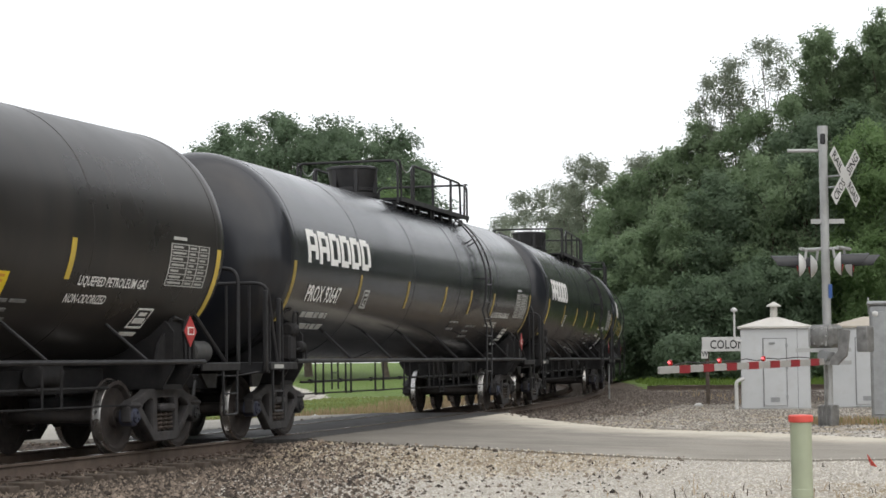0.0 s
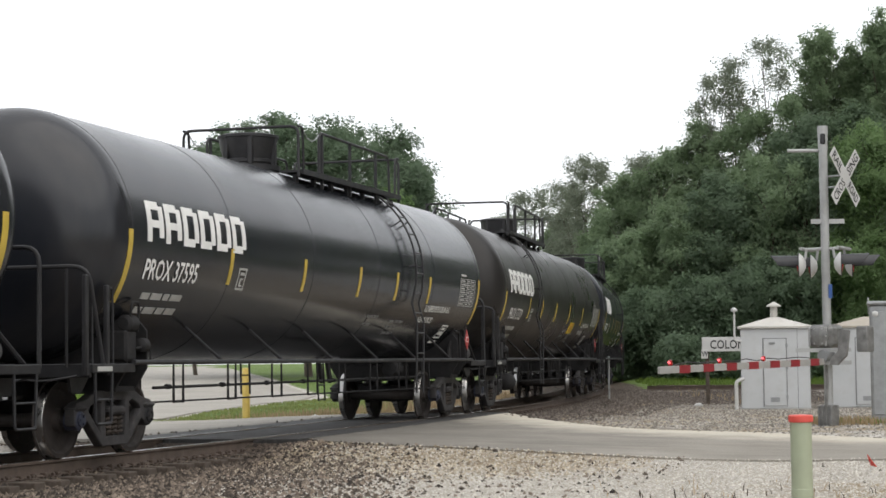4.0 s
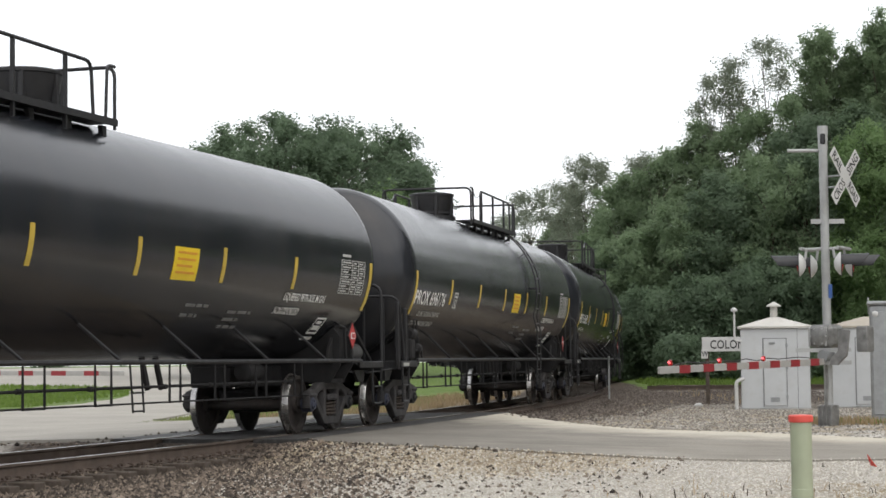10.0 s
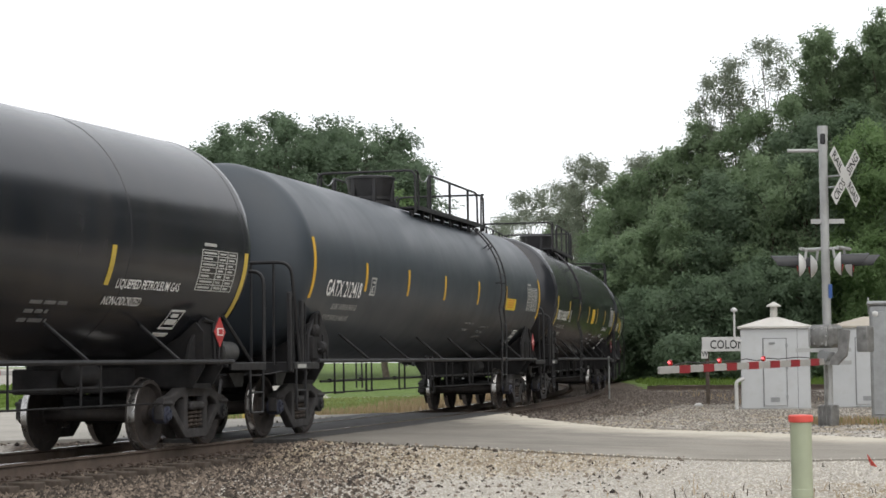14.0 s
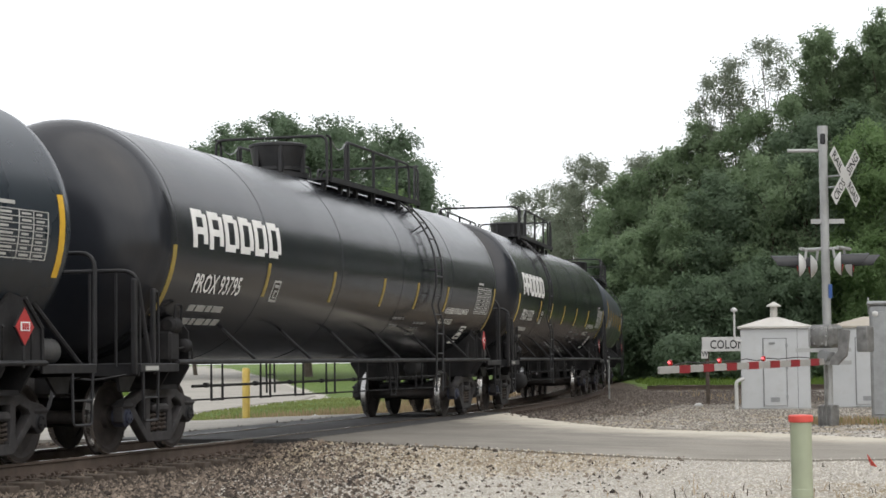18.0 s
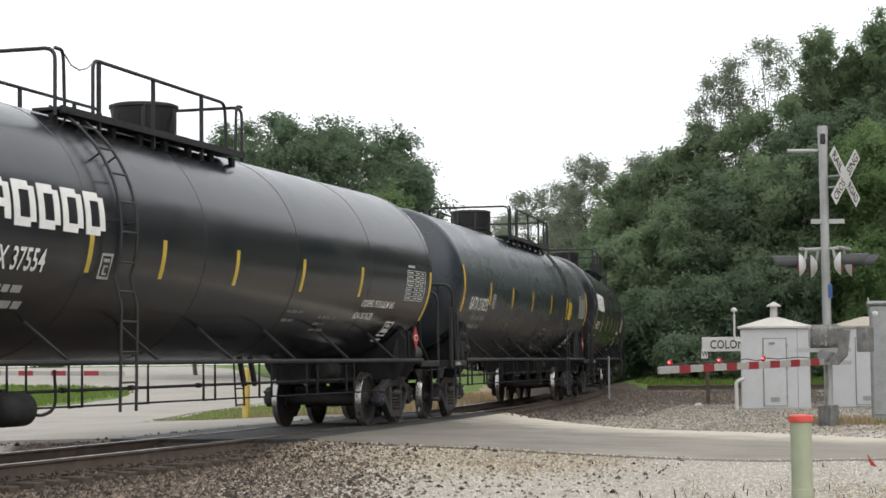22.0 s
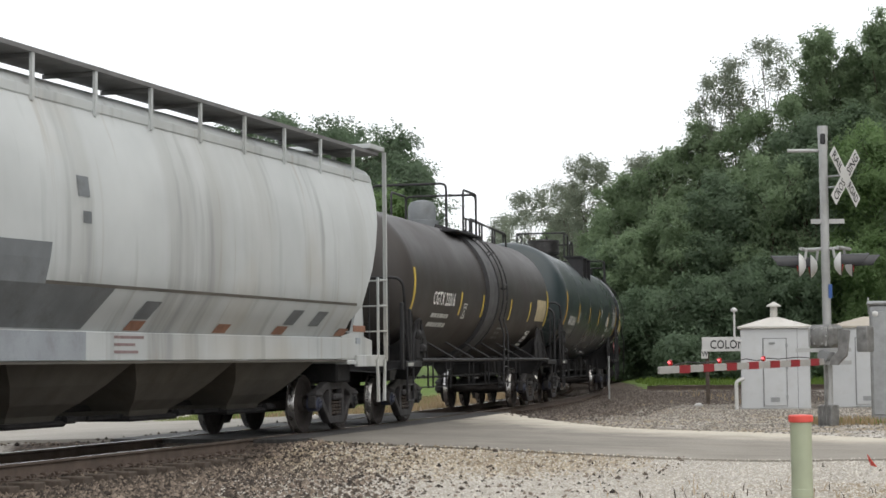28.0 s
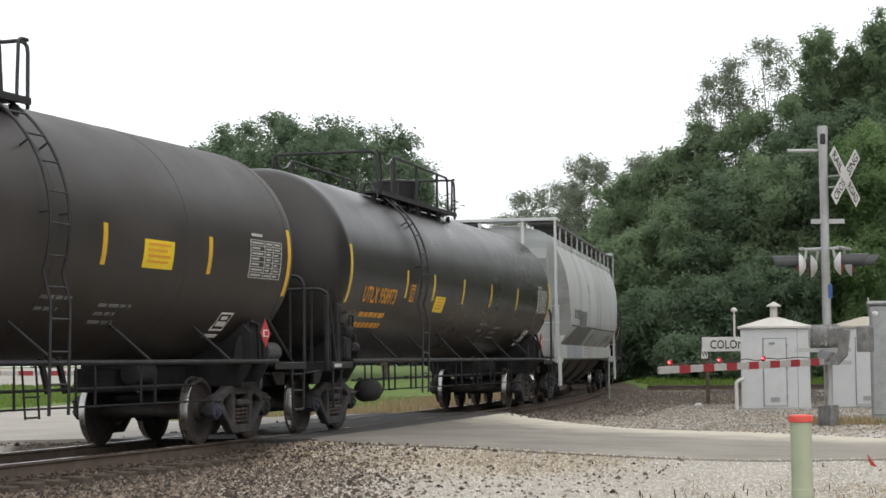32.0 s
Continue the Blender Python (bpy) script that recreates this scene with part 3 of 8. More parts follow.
# ---------------------------------------------------------------- rails, ties, crossing panels
def rail_geo(path, sides=(-0.7525, 0.7525), s0=-140, s1=130, ds=2.0):
    prof = [(-0.07, -0.185), (0.07, -0.185), (0.07, -0.172), (0.012, -0.155), (0.010, -0.045), (0.036, -0.030), (0.036, -0.006), (0.026, 0.0), (-0.026, 0.0), (-0.036, -0.006), (-0.036, -0.030), (-0.010, -0.045), (-0.012, -0.155), (-0.07, -0.172)]
    out = []
    for lat in sides:
        g = Geo()
        n = len(prof)
        v, f, k = [], [], []
        ss = np.arange(s0, s1 + 0.1, ds)
        for s in ss:
            for a, z in prof:
                v.append(path(float(s), lat + a, z))
        for i in range(len(ss) - 1):
            for j in range(n):
                f.append((i * n + j, i * n + (j + 1) % n, (i + 1) * n + (j + 1) % n, (i + 1) * n + j))
                k.append(1 if j in (7,) else 0)
        g.add(v, f)
        g.k = k
        out.append(g)
    return out


def build_track():
    tr = thing("railway_track", "curved railway track of rusty rails on timber ties", "railway track", kind="structure")
    for g in rail_geo(beside):
        part("rail", g, (RAIL_SIDE, RAIL_TOP), tr, smooth=False)
    tie = Geo().box(-1.3, 1.3, -0.115, 0.115, -0.37, -0.19, bevel=0.012)
    me = tie.mesh("tie")
    me.materials.append(TIMBER)
    rnd = random.Random(4)
    plate = Geo()
    for lat in (-0.7525, 0.7525):
        plate.box(lat - 0.18, lat + 0.18, -0.09, 0.09, -0.192, -0.174, bevel=0.006)
        for a in (-0.105, 0.105):
            for b in (-0.05, 0.05):
                plate.box(lat + a - 0.02, lat + a + 0.02, b - 0.02, b + 0.02, -0.176, -0.140, bevel=0.008)
        for b in (-0.16, 0.16):
            plate.box(lat - 0.085, lat + 0.085, b - 0.022, b + 0.022, -0.20, -0.135, bevel=0.01)
    pm = plate.mesh("tie_plate")
    pm.materials.append(RAIL_SIDE)
    s = -60.0
    while s < 60:
        p, a = line(s)
        m = Matrix.Translation((p.x, p.y, rnd.uniform(-0.012, 0.006))) @ Matrix.Rotation(a - math.pi / 2 + rnd.uniform(-0.02, 0.02), 4, "Z")
        if not CROSS_A - 0.1 < s < CROSS_B + 0.1:
            t = part("tie", me, TIMBER, tr)
            t.matrix_basis = m
            q = part("tie_plate", pm, RAIL_SIDE, tr)
            q.matrix_basis = m
        s += 0.545
    # rubber panels of the crossing, laid between and beside the rails
    n = 7
    for i in range(n):
        a, b = CROSS_A + (CROSS_B - CROSS_A) * i / n + 0.006, CROSS_A + (CROSS_B - CROSS_A) * (i + 1) / n - 0.006
        for l0, l1 in ((-1.52, -0.80), (-0.66, 0.66), (0.80, 1.52)):
            g = Geo()
            v = []
            for s in (a, (a + b) / 2, b):
                for lat in (l0, l1):
                    for z in (-0.17, -0.012):
                        v.append(beside(s, lat, z))
            f = []
            for q in (0, 4):
                f += [(q, q + 4, q + 6, q + 2), (q + 1, q + 3, q + 7, q + 5), (q, q + 1, q + 5, q + 4), (q + 2, q + 6, q + 7, q + 3)]
            f += [(0, 2, 3, 1), (8, 9, 11, 10)]
            g.add(v, f)
            part("panel", g, RUBBER, tr, smooth=False)


build_track()


def build_far_track():
    """The second line, running off beyond the signal houses."""
    a, b = Vector((6.4, 80.2)), Vector((60.0, 59.0))
    u = (b - a).normalized()
    nrm = Vector((u.y, -u.x))

    def path(s, lat, z):
        p = a + u * s + nrm * lat
        return Vector((p.x, p.y, z))
    tr = thing("railway_track", "straight branch railway track on low dark ballast", "railway track", kind="structure")
    for g in rail_geo(path, s0=2.5, s1=56, ds=4.0):
        part("rail", g, (RAIL_SIDE, RAIL_TOP), tr, smooth=False)
    tie = Geo().box(-1.3, 1.3, -0.115, 0.115, -0.37, -0.19)
    me = tie.mesh("tie")
    me.materials.append(TIMBER)
    s = 2.8
    while s < 56:
        p = a + u * s
        t = part("tie", me, TIMBER, tr)
        t.matrix_basis = Matrix.Translation((p.x, p.y, 0)) @ Matrix.Rotation(math.atan2(u.y, u.x) - math.pi / 2, 4, "Z")
        s += 0.6
    bed = Geo()
    rows = []
    for i in range(30):
        s = 2.0 + i * 55 / 29
        rows.append([path(s, l, z) for l, z in ((-2.9, -0.5), (-1.7, -0.21), (1.7, -0.21), (3.2, -0.5))])
    v = [p for r in rows for p in r]
    f = [(i * 4 + j, i * 4 + j + 1, i * 4 + j + 5, i * 4 + j + 4) for i in range(29) for j in range(3)]
    bed.add(v, f)
    part("ballast_bed", bed, GROUND_BED, tr)


GROUND_BED = plain("dark_weathered_ballast", (0.13, 0.11, 0.095), 0.92, var=0.4, scale=3, fine=25, bump=0.9, dist=0.03, dirt=(0.24, 0.21, 0.18), dirt_amount=0.6)
build_far_track()


# ---------------------------------------------------------------- the train
R_TANK, Z_TANK = 1.55, 2.69                       # set anew for each car


def set_tank(r, z):
    global R_TANK, Z_TANK
    R_TANK, Z_TANK = r, z


def truck_template():
    """One two-axle truck, origin on the rail level under its centre pin."""
    base = new("truck")
    # wheelset: axle, two wheels, two bearing caps
    def wheelset(x):
        ax = Geo()
        ax.lathe([(-1.06, 0.055), (-0.80, 0.085), (-0.66, 0.10), (-0.2, 0.082), (0.2, 0.082), (0.66, 0.10), (0.80, 0.085), (1.06, 0.055)], 14, Matrix.Rotation(math.pi / 2, 4, "Z"))
        w = part("wheelset", ax, WHEEL_FACE, base)
        w.matrix_basis = Matrix.Translation((x, 0, 0.457))
        for side in (-1, 1):
            g = Geo()
            # x runs outward (away from the flange)
            g.lathe([(-0.063, 0.36), (-0.063, 0.470), (-0.055, 0.483), (-0.040, 0.480), (-0.030, 0.464)], 40, side_matrix(side), caps=False)
            g.slot = 1
            g.lathe([(-0.030, 0.464), (-0.012, 0.458), (0.055, 0.455), (0.064, 0.449)], 40, side_matrix(side), caps=False)
            g.slot = 0
            g.lathe([(0.064, 0.449), (0.066, 0.40), (0.050, 0.385), (0.016, 0.36), (-0.012, 0.25), (0.010, 0.14), (0.075, 0.13), (0.080, 0.08), (-0.08, 0.08), (-0.075, 0.13), (-0.030, 0.15), (-0.035, 0.30), (-0.045, 0.36), (-0.063, 0.36)], 40, side_matrix(side), caps=False)
            part("wheel", g, (WHEEL_FACE, TREAD), w)
            c = Geo().lathe([(0.14, 0.10), (0.15, 0.125), (0.30, 0.125), (0.315, 0.11), (0.32, 0.085), (0.345, 0.08)], 16, side_matrix(side))
            for j in range(3):
                a = 2 * math.pi * j / 3
                c.lathe([(0.33, 0.018), (0.362, 0.018)], 6, side_matrix(side) @ Matrix.Translation((0, 0.05 * math.cos(a), 0.05 * math.sin(a))))
            part("bearing_cap", c, CAP_BLUE if (x > 0) == (side > 0) else FITTING, w)
        return w
    wheelset(-0.889)
    wheelset(0.889)
    for side in (-1, 1):
        g = Geo()
        half = [(0.96, 0.385), (1.01, 0.41), (1.02, 0.56), (0.95, 0.645), (0.72, 0.685), (0.48, 0.775)]
        low = [(0.32, 0.14), (0.49, 0.275), (0.70, 0.455), (0.77, 0.42)]
        outer = low + half + [(-x, z) for x, z in half[::-1]] + [(-x, z) for x, z in low[::-1]]
        win = [(0.36, 0.255), (0.53, 0.40), (0.70, 0.555), (0.64, 0.625), (0.45, 0.69), (0.35, 0.66)]
        vs, fs = casting(outer, [win, [(-x, z) for x, z in win[::-1]], [(-0.25, 0.225), (0.25, 0.225), (0.275, 0.45), (0.26, 0.69), (-0.26, 0.69), (-0.275, 0.45)]], 0.13, 0.018)
        g.add([(x, y + side * 1.0, z) for x, y, z in vs], fs)
        part("sideframe", g, CAST, base)
        for i, x in enumerate((-0.15, 0.0, 0.15)):
            h = Geo()
            pts = [(x + 0.062 * math.cos(t), side * 1.0 + 0.062 * math.sin(t), 0.255 + 0.25 * t / (2 * math.pi * 4.5)) for t in np.linspace(0, 2 * math.pi * 4.5, 40)]
            h.tube(pts, 0.017, 5)
            part("spring", h, SPRING, base)
        b = Geo().box(-0.21, 0.21, side * 1.0 - 0.11, side * 1.0 + 0.11, 0.50, 0.60, bevel=0.03)
        part("bolster_end", b, CAST, base)
        for q in (-1, 1):
            a = Geo().box(q * 0.889 - 0.14, q * 0.889 + 0.14, side * 1.0 - 0.10, side * 1.0 + 0.10, 0.56, 0.63, bevel=0.03)
            part("bearing_adapter", a, CAST, base)
    g = Geo().box(-0.20, 0.20, -0.92, 0.92, 0.47, 0.68, bevel=0.05)
    g.lathe([(0.66, 0.19), (0.75, 0.19)], 20, Matrix.Rotation(-math.pi / 2, 4, "Y"))
    part("truck_bolster", g, UNDER, base)
    g = Geo()
    for q in (-1, 1):
        g.tube([(q * 0.40, -0.85, 0.42), (q * 0.40, 0, 0.36), (q * 0.40, 0.85, 0.42)], 0.045, 8)
        for s in (-1, 1):
            g.box(q * 0.42 - 0.045, q * 0.42 + 0.045, s * 0.7525 - 0.05, s * 0.7525 + 0.05, 0.28, 0.60, bevel=0.02)
    part("brake_beam", g, UNDER, base)
    return base


def side_matrix(side):
    """Turns x outward to the given side of the truck, at the rail."""
    return Matrix.Translation((0, side * 0.7525, 0)) @ Matrix.Rotation(side * math.pi / 2, 4, "Z")


TRUCK = truck_template()


def on_tank(x, v, r, side=-1):
    """A point of the shell: x along the car, v metres up the skin from mid height, at radius r."""
    th = v / R_TANK
    return Vector((x, side * r * math.cos(th), Z_TANK + r * math.sin(th)))


def arc_of(z):
    return math.asin(max(-1, min(1, (z - Z_TANK) / R_TANK))) * R_TANK


def skin_text(car, name, text, x, z, height, material, width=0, side=-1, slant=0.0):
    r = R_TANK + 0.012
    vs, fs = letters(text, height, 1.0)
    k = width / max(p[0] for p in vs) if width else 0.75
    vs = [(a * k, b) for a, b in vs]
    g = Geo()
    v0 = arc_of(z)
    g.add([on_tank(x + side * -1 * (a + slant * b), v0 + b, r, side) for a, b in vs], fs)
    return part(name, g, material, car, smooth=False)


def skin_patch(car, name, x0, x1, z0, z1, material, lift=0.008, rows=4, cols=1, label="", g=None, lean=0.0):
    own = g is None
    r = R_TANK + lift
    g = g or Geo()
    a, b = arc_of(z0), arc_of(z1)
    v, f = [], []
    for layer in (r, r - 0.012):
        for i in range(rows + 1):
            for j in range(cols + 1):
                t = i / rows
                v.append(on_tank(x0 + (x1 - x0) * j / cols + lean * t, a + (b - a) * t, layer))
    c = cols + 1
    n = (rows + 1) * c
    for i in range(rows):
        for j in range(cols):
            f.append((i * c + j, i * c + j + 1, (i + 1) * c + j + 1, (i + 1) * c + j))
        f.append((i * c, (i + 1) * c, n + (i + 1) * c, n + i * c))
        f.append((i * c + cols, n + i * c + cols, n + (i + 1) * c + cols, (i + 1) * c + cols))
    for j in range(cols):
        f.append((j, n + j, n + j + 1, j + 1))
        k = rows * c + j
        f.append((k, k + 1, n + k + 1, n + k))
    g.add(v, f)
    if own:
        return part(name, g, material, car, label, smooth=False)


def data_block(car, x, z, w, h, material):
    """The unreadable test-date table: a ruled grid of short bars."""
    rnd = random.Random(int(x * 100))
    g = Geo()
    rows = 7
    for i in range(rows + 1):
        zz = z + h * i / rows
        skin_patch(car, "", x, x + w, zz - 0.005, zz + 0.005, None, rows=1, g=g)
    for xx in (x, x + w * 0.45, x + w * 0.72, x + w):
        skin_patch(car, "", xx - 0.008, xx + 0.008, z, z + h, None, rows=3, g=g)
    for i in range(rows):
        zz = z + h * (i + 0.5) / rows
        for a, b in ((0.05, 0.4), (0.5, 0.68), (0.77, 0.95)):
            skin_patch(car, "", x + w * a, x + w * (a + (b - a) * rnd.uniform(0.55, 1)), zz - h * 0.024, zz + h * 0.024, None, rows=1, g=g)
    part("data_table", g, material, car, "white ruled test table in faint bars", smooth=False)
    g = Geo()
    skin_patch(car, "", x + 0.05, x + 0.4, z + h + 0.05, z + h + 0.09, None, rows=1, g=g)
    part("lettering", g, material, car, smooth=False)


def small_lines(car, x, z, widths, height, gap, material, rnd):
    """Lines of writing too small to read, as short bars."""
    for i, w in enumerate(widths):
        g = Geo()
        zz, xx = z - i * gap, x
        while xx < x + w - 0.03:
            e = min(x + w, xx + rnd.uniform(0.12, 0.34))
            skin_patch(car, "", xx, e, zz, zz + height, None, rows=1, g=g)
            xx = e + 0.06
        part("lettering", g, material, car, smooth=False)


def block_mark(car, x, z, w, h, material):
    """The owner's mark: a row of six heavy slotted blocks."""
    n = 6
    bw = w / n
    for i in range(n):
        g = Geo()
        a = x + i * bw
        e = a + bw * 0.86
        t = bw * 0.225
        skin_patch(car, "", a, a + t, z, z + h, None, rows=5, g=g)
        skin_patch(car, "", e - t, e, z + h * 0.12, z + h * 0.9, None, rows=5, g=g)
        skin_patch(car, "", a + t, e - t, z + h * 0.80, z + h, None, rows=2, g=g)
        if i % 3 == 2 or i == 3 or i == 4:
            skin_patch(car, "", a + t, e - t, z, z + h * 0.20, None, rows=2, g=g)
        else:
            skin_patch(car, "", a + t, e - t, z + h * 0.36, z + h * 0.54, None, rows=2, g=g)
        part("mark_block", g, material, car, "white block of the owner's mark", smooth=False)


def shell_geo(half, head):
    """A shell along x with dished heads."""
    r, prof = R_TANK, []
    for i in range(11):
        w = math.pi / 2 * i / 10
        prof.append((-half - head * math.cos(w), max(0.02, r * math.sin(w) ** 0.9)))
    prof += [(-half + 0.04, r), (-half + 0.3, r), (0.0, r), (half - 0.3, r), (half - 0.04, r)]
    prof += [(-x, q) for x, q in prof[:11]][::-1]
    g = Geo()
    g.lathe(prof, 96, Matrix.Translation((0, 0, Z_TANK)))
    return g


def pipe(car, name, pts, r=0.02, n=7, material=None, label=""):
    return part(name, Geo().tube(pts, r, n), material or FITTING, car, label)


def bend(pts, r=0.12, k=4):
    """Rounds the corners of a polyline."""
    P = [Vector(p) for p in pts]
    out = [P[0]]
    for i in range(1, len(P) - 1):
        a, b = (P[i - 1] - P[i]), (P[i + 1] - P[i])
        q = min(r, a.length * 0.45, b.length * 0.45)
        a, b = P[i] + a.normalized() * q, P[i] + b.normalized() * q
        for j in range(k + 1):
            t = j / k
            out.append(a * (1 - t) ** 2 + P[i] * 2 * t * (1 - t) + b * t * t)
    out.append(P[-1])
    return out


def ladder(car, x, side, top_v, z_low, w=0.42, stand=0.13, material=None, rungs=0.36):
    """A ladder that follows the shell from its top down past the side rail."""
    g = Geo()
    path = []
    v = top_v
    while v > -0.55:
        path.append(on_tank(0, v, R_TANK + stand, side))
        v -= 0.15
    path.append(Vector((0, side * (R_TANK + stand), Z_TANK - 0.9)))
    path.append(Vector((0, side * (R_TANK + stand - 0.02), z_low)))
    for dx in (-w / 2, w / 2):
        g.tube([p + Vector((x + dx, 0, 0)) for p in path], 0.019, 6)
    frame_ = part("ladder", g, material or FITTING, car)
    length, nxt = 0.0, 0.1
    for a, b in zip(path, path[1:]):
        seg = (b - a).length
        while nxt < length + seg:
            p = a + (b - a) * ((nxt - length) / seg)
            part("rung", Geo().tube([p + Vector((x - w / 2, 0, 0)), p + Vector((x + w / 2, 0, 0))], 0.014, 6), material or FITTING, frame_)
            nxt += rungs
        length += seg
    for v in (top_v - 0.25, 0.9, 0.1):
        for dx in (-w / 2, w / 2):
            part("ladder_bracket", Geo().tube([on_tank(x + dx, v, R_TANK - 0.01, side), on_tank(x + dx, v, R_TANK + stand, side)], 0.014, 5), material or FITTING, car)


def guard_rail(car, pts, posts, foot, r=0.024):
    pipe(car, "guard_rail", bend(pts, 0.14), r)
    for p in posts:
        g = Geo()
        g.box(p[0] - 0.022, p[0] + 0.022, p[1] - 0.022, p[1] + 0.022, foot - 0.22, p[2])
        part("rail_post", g, FITTING, car)


def top_works(car, x0, x1, dome, lad, rail_h=0.70, dome_r=0.44, dome_h=0.46):
    """Walkway, guard rails, protective housing and ladders on top of the tank."""
    x0, x1, dome = x0 + 0.22, x1 + 0.22, dome + 0.1
    zt = Z_TANK + R_TANK
    zp = zt - 0.10
    zr = zp + rail_h
    for side in (-1, 1):
        g = Geo()
        y0, y1 = sorted((side * 0.62, side * 1.0))
        g.box(x0 + 0.1, x1, y0, y1, zp - 0.02, zp + 0.015)
        g.box(x0 + 0.1, x1, side * 1.01 - 0.02, side * 1.01 + 0.02, zp - 0.055, zp + 0.03)
        part("walkway", g, FITTING, car, "black grated walkway board")
        n = max(3, int((x1 - x0) / 0.8))
        for i in range(n + 1):
            x = x0 + 0.2 + (x1 - x0 - 0.28) * i / n
            k = Geo().prism([(x - 0.09, zp - 0.05), (x + 0.04, zp - 0.05), (x + 0.04, zp - 0.36), (x + 0.0, zp - 0.36)], side * 0.86 - 0.03, side * 0.86 + 0.03)
            part("walkway_bracket", k, FITTING, car)
        yr = side * 0.98
        e0, e1 = x0 + 0.95, x1 - 0.62
        guard_rail(car, [(e0, yr, zp), (e0, yr, zr), (e1, yr, zr - 0.02), (e1 + 0.06, yr, zp)], [(e0 + (e1 - e0) * q, yr, zr) for q in (0.04, 0.42, 0.80)], zp)
        pipe(car, "chain", [(x0 + 0.2, yr, zr - 0.02), (x0 + 0.4, yr, zr - 0.15), (x0 + 0.6, yr, zr - 0.18), (x0 + 0.8, yr, zr - 0.13), (x0 + 0.95, yr, zr - 0.04)], 0.010, 5, GALV)
    for xx, sgn in ((x0, 1), (x1, -1)):
        guard_rail(car, [(xx, -0.98, zp - 0.1), (xx, -0.98, zr), (xx, 0.98, zr), (xx, 0.98, zp - 0.1)], [], zp)
        for y in (-0.98, 0.98):
            pipe(car, "rail_brace", bend([(xx, y, zr), (xx + sgn * 0.20, y, zr), (xx + sgn * 0.24, y, zp)], 0.12), 0.022)
    g = Geo()
    g.lathe([(zt - 0.12, dome_r - 0.05), (zt + 0.06, dome_r - 0.05), (zt + 0.07, dome_r - 0.02), (zt + 0.12, dome_r - 0.02), (zt + 0.13, dome_r - 0.04), (zt + dome_h * 0.6, dome_r), (zt + dome_h, dome_r + 0.03), (zt + dome_h + 0.01, dome_r + 0.05), (zt + dome_h + 0.05, dome_r + 0.05), (zt + dome_h + 0.07, dome_r - 0.01)], 32, Matrix.Translation((dome, 0, 0)) @ Matrix.Rotation(-math.pi / 2, 4, "Y"))
    h = part("housing", g, FITTING, car, "round black valve housing")
    for w in (0.5, 1.4, 2.6, 3.6, 4.7, 5.5):
        c = Vector((dome + dome_r * math.cos(w), dome_r * math.sin(w), 0))
        part("hinge", Geo().box(c.x - 0.04, c.x + 0.04, c.y - 0.04, c.y + 0.04, zt + 0.02, zt + dome_h + 0.04, bevel=0.01), FITTING, h)
    k = Geo()
    k.lathe([(zt - 0.06, dome_r + 0.08), (zt + 0.02, dome_r + 0.08)], 26, Matrix.Translation((dome, 0, 0)) @ Matrix.Rotation(-math.pi / 2, 4, "Y"))
    part("housing_flange", k, FITTING, h)
    for side in (-1, 1):
        ladder(car, lad, side, arc_of(Z_TANK + R_TANK * 0.90), 0.55)


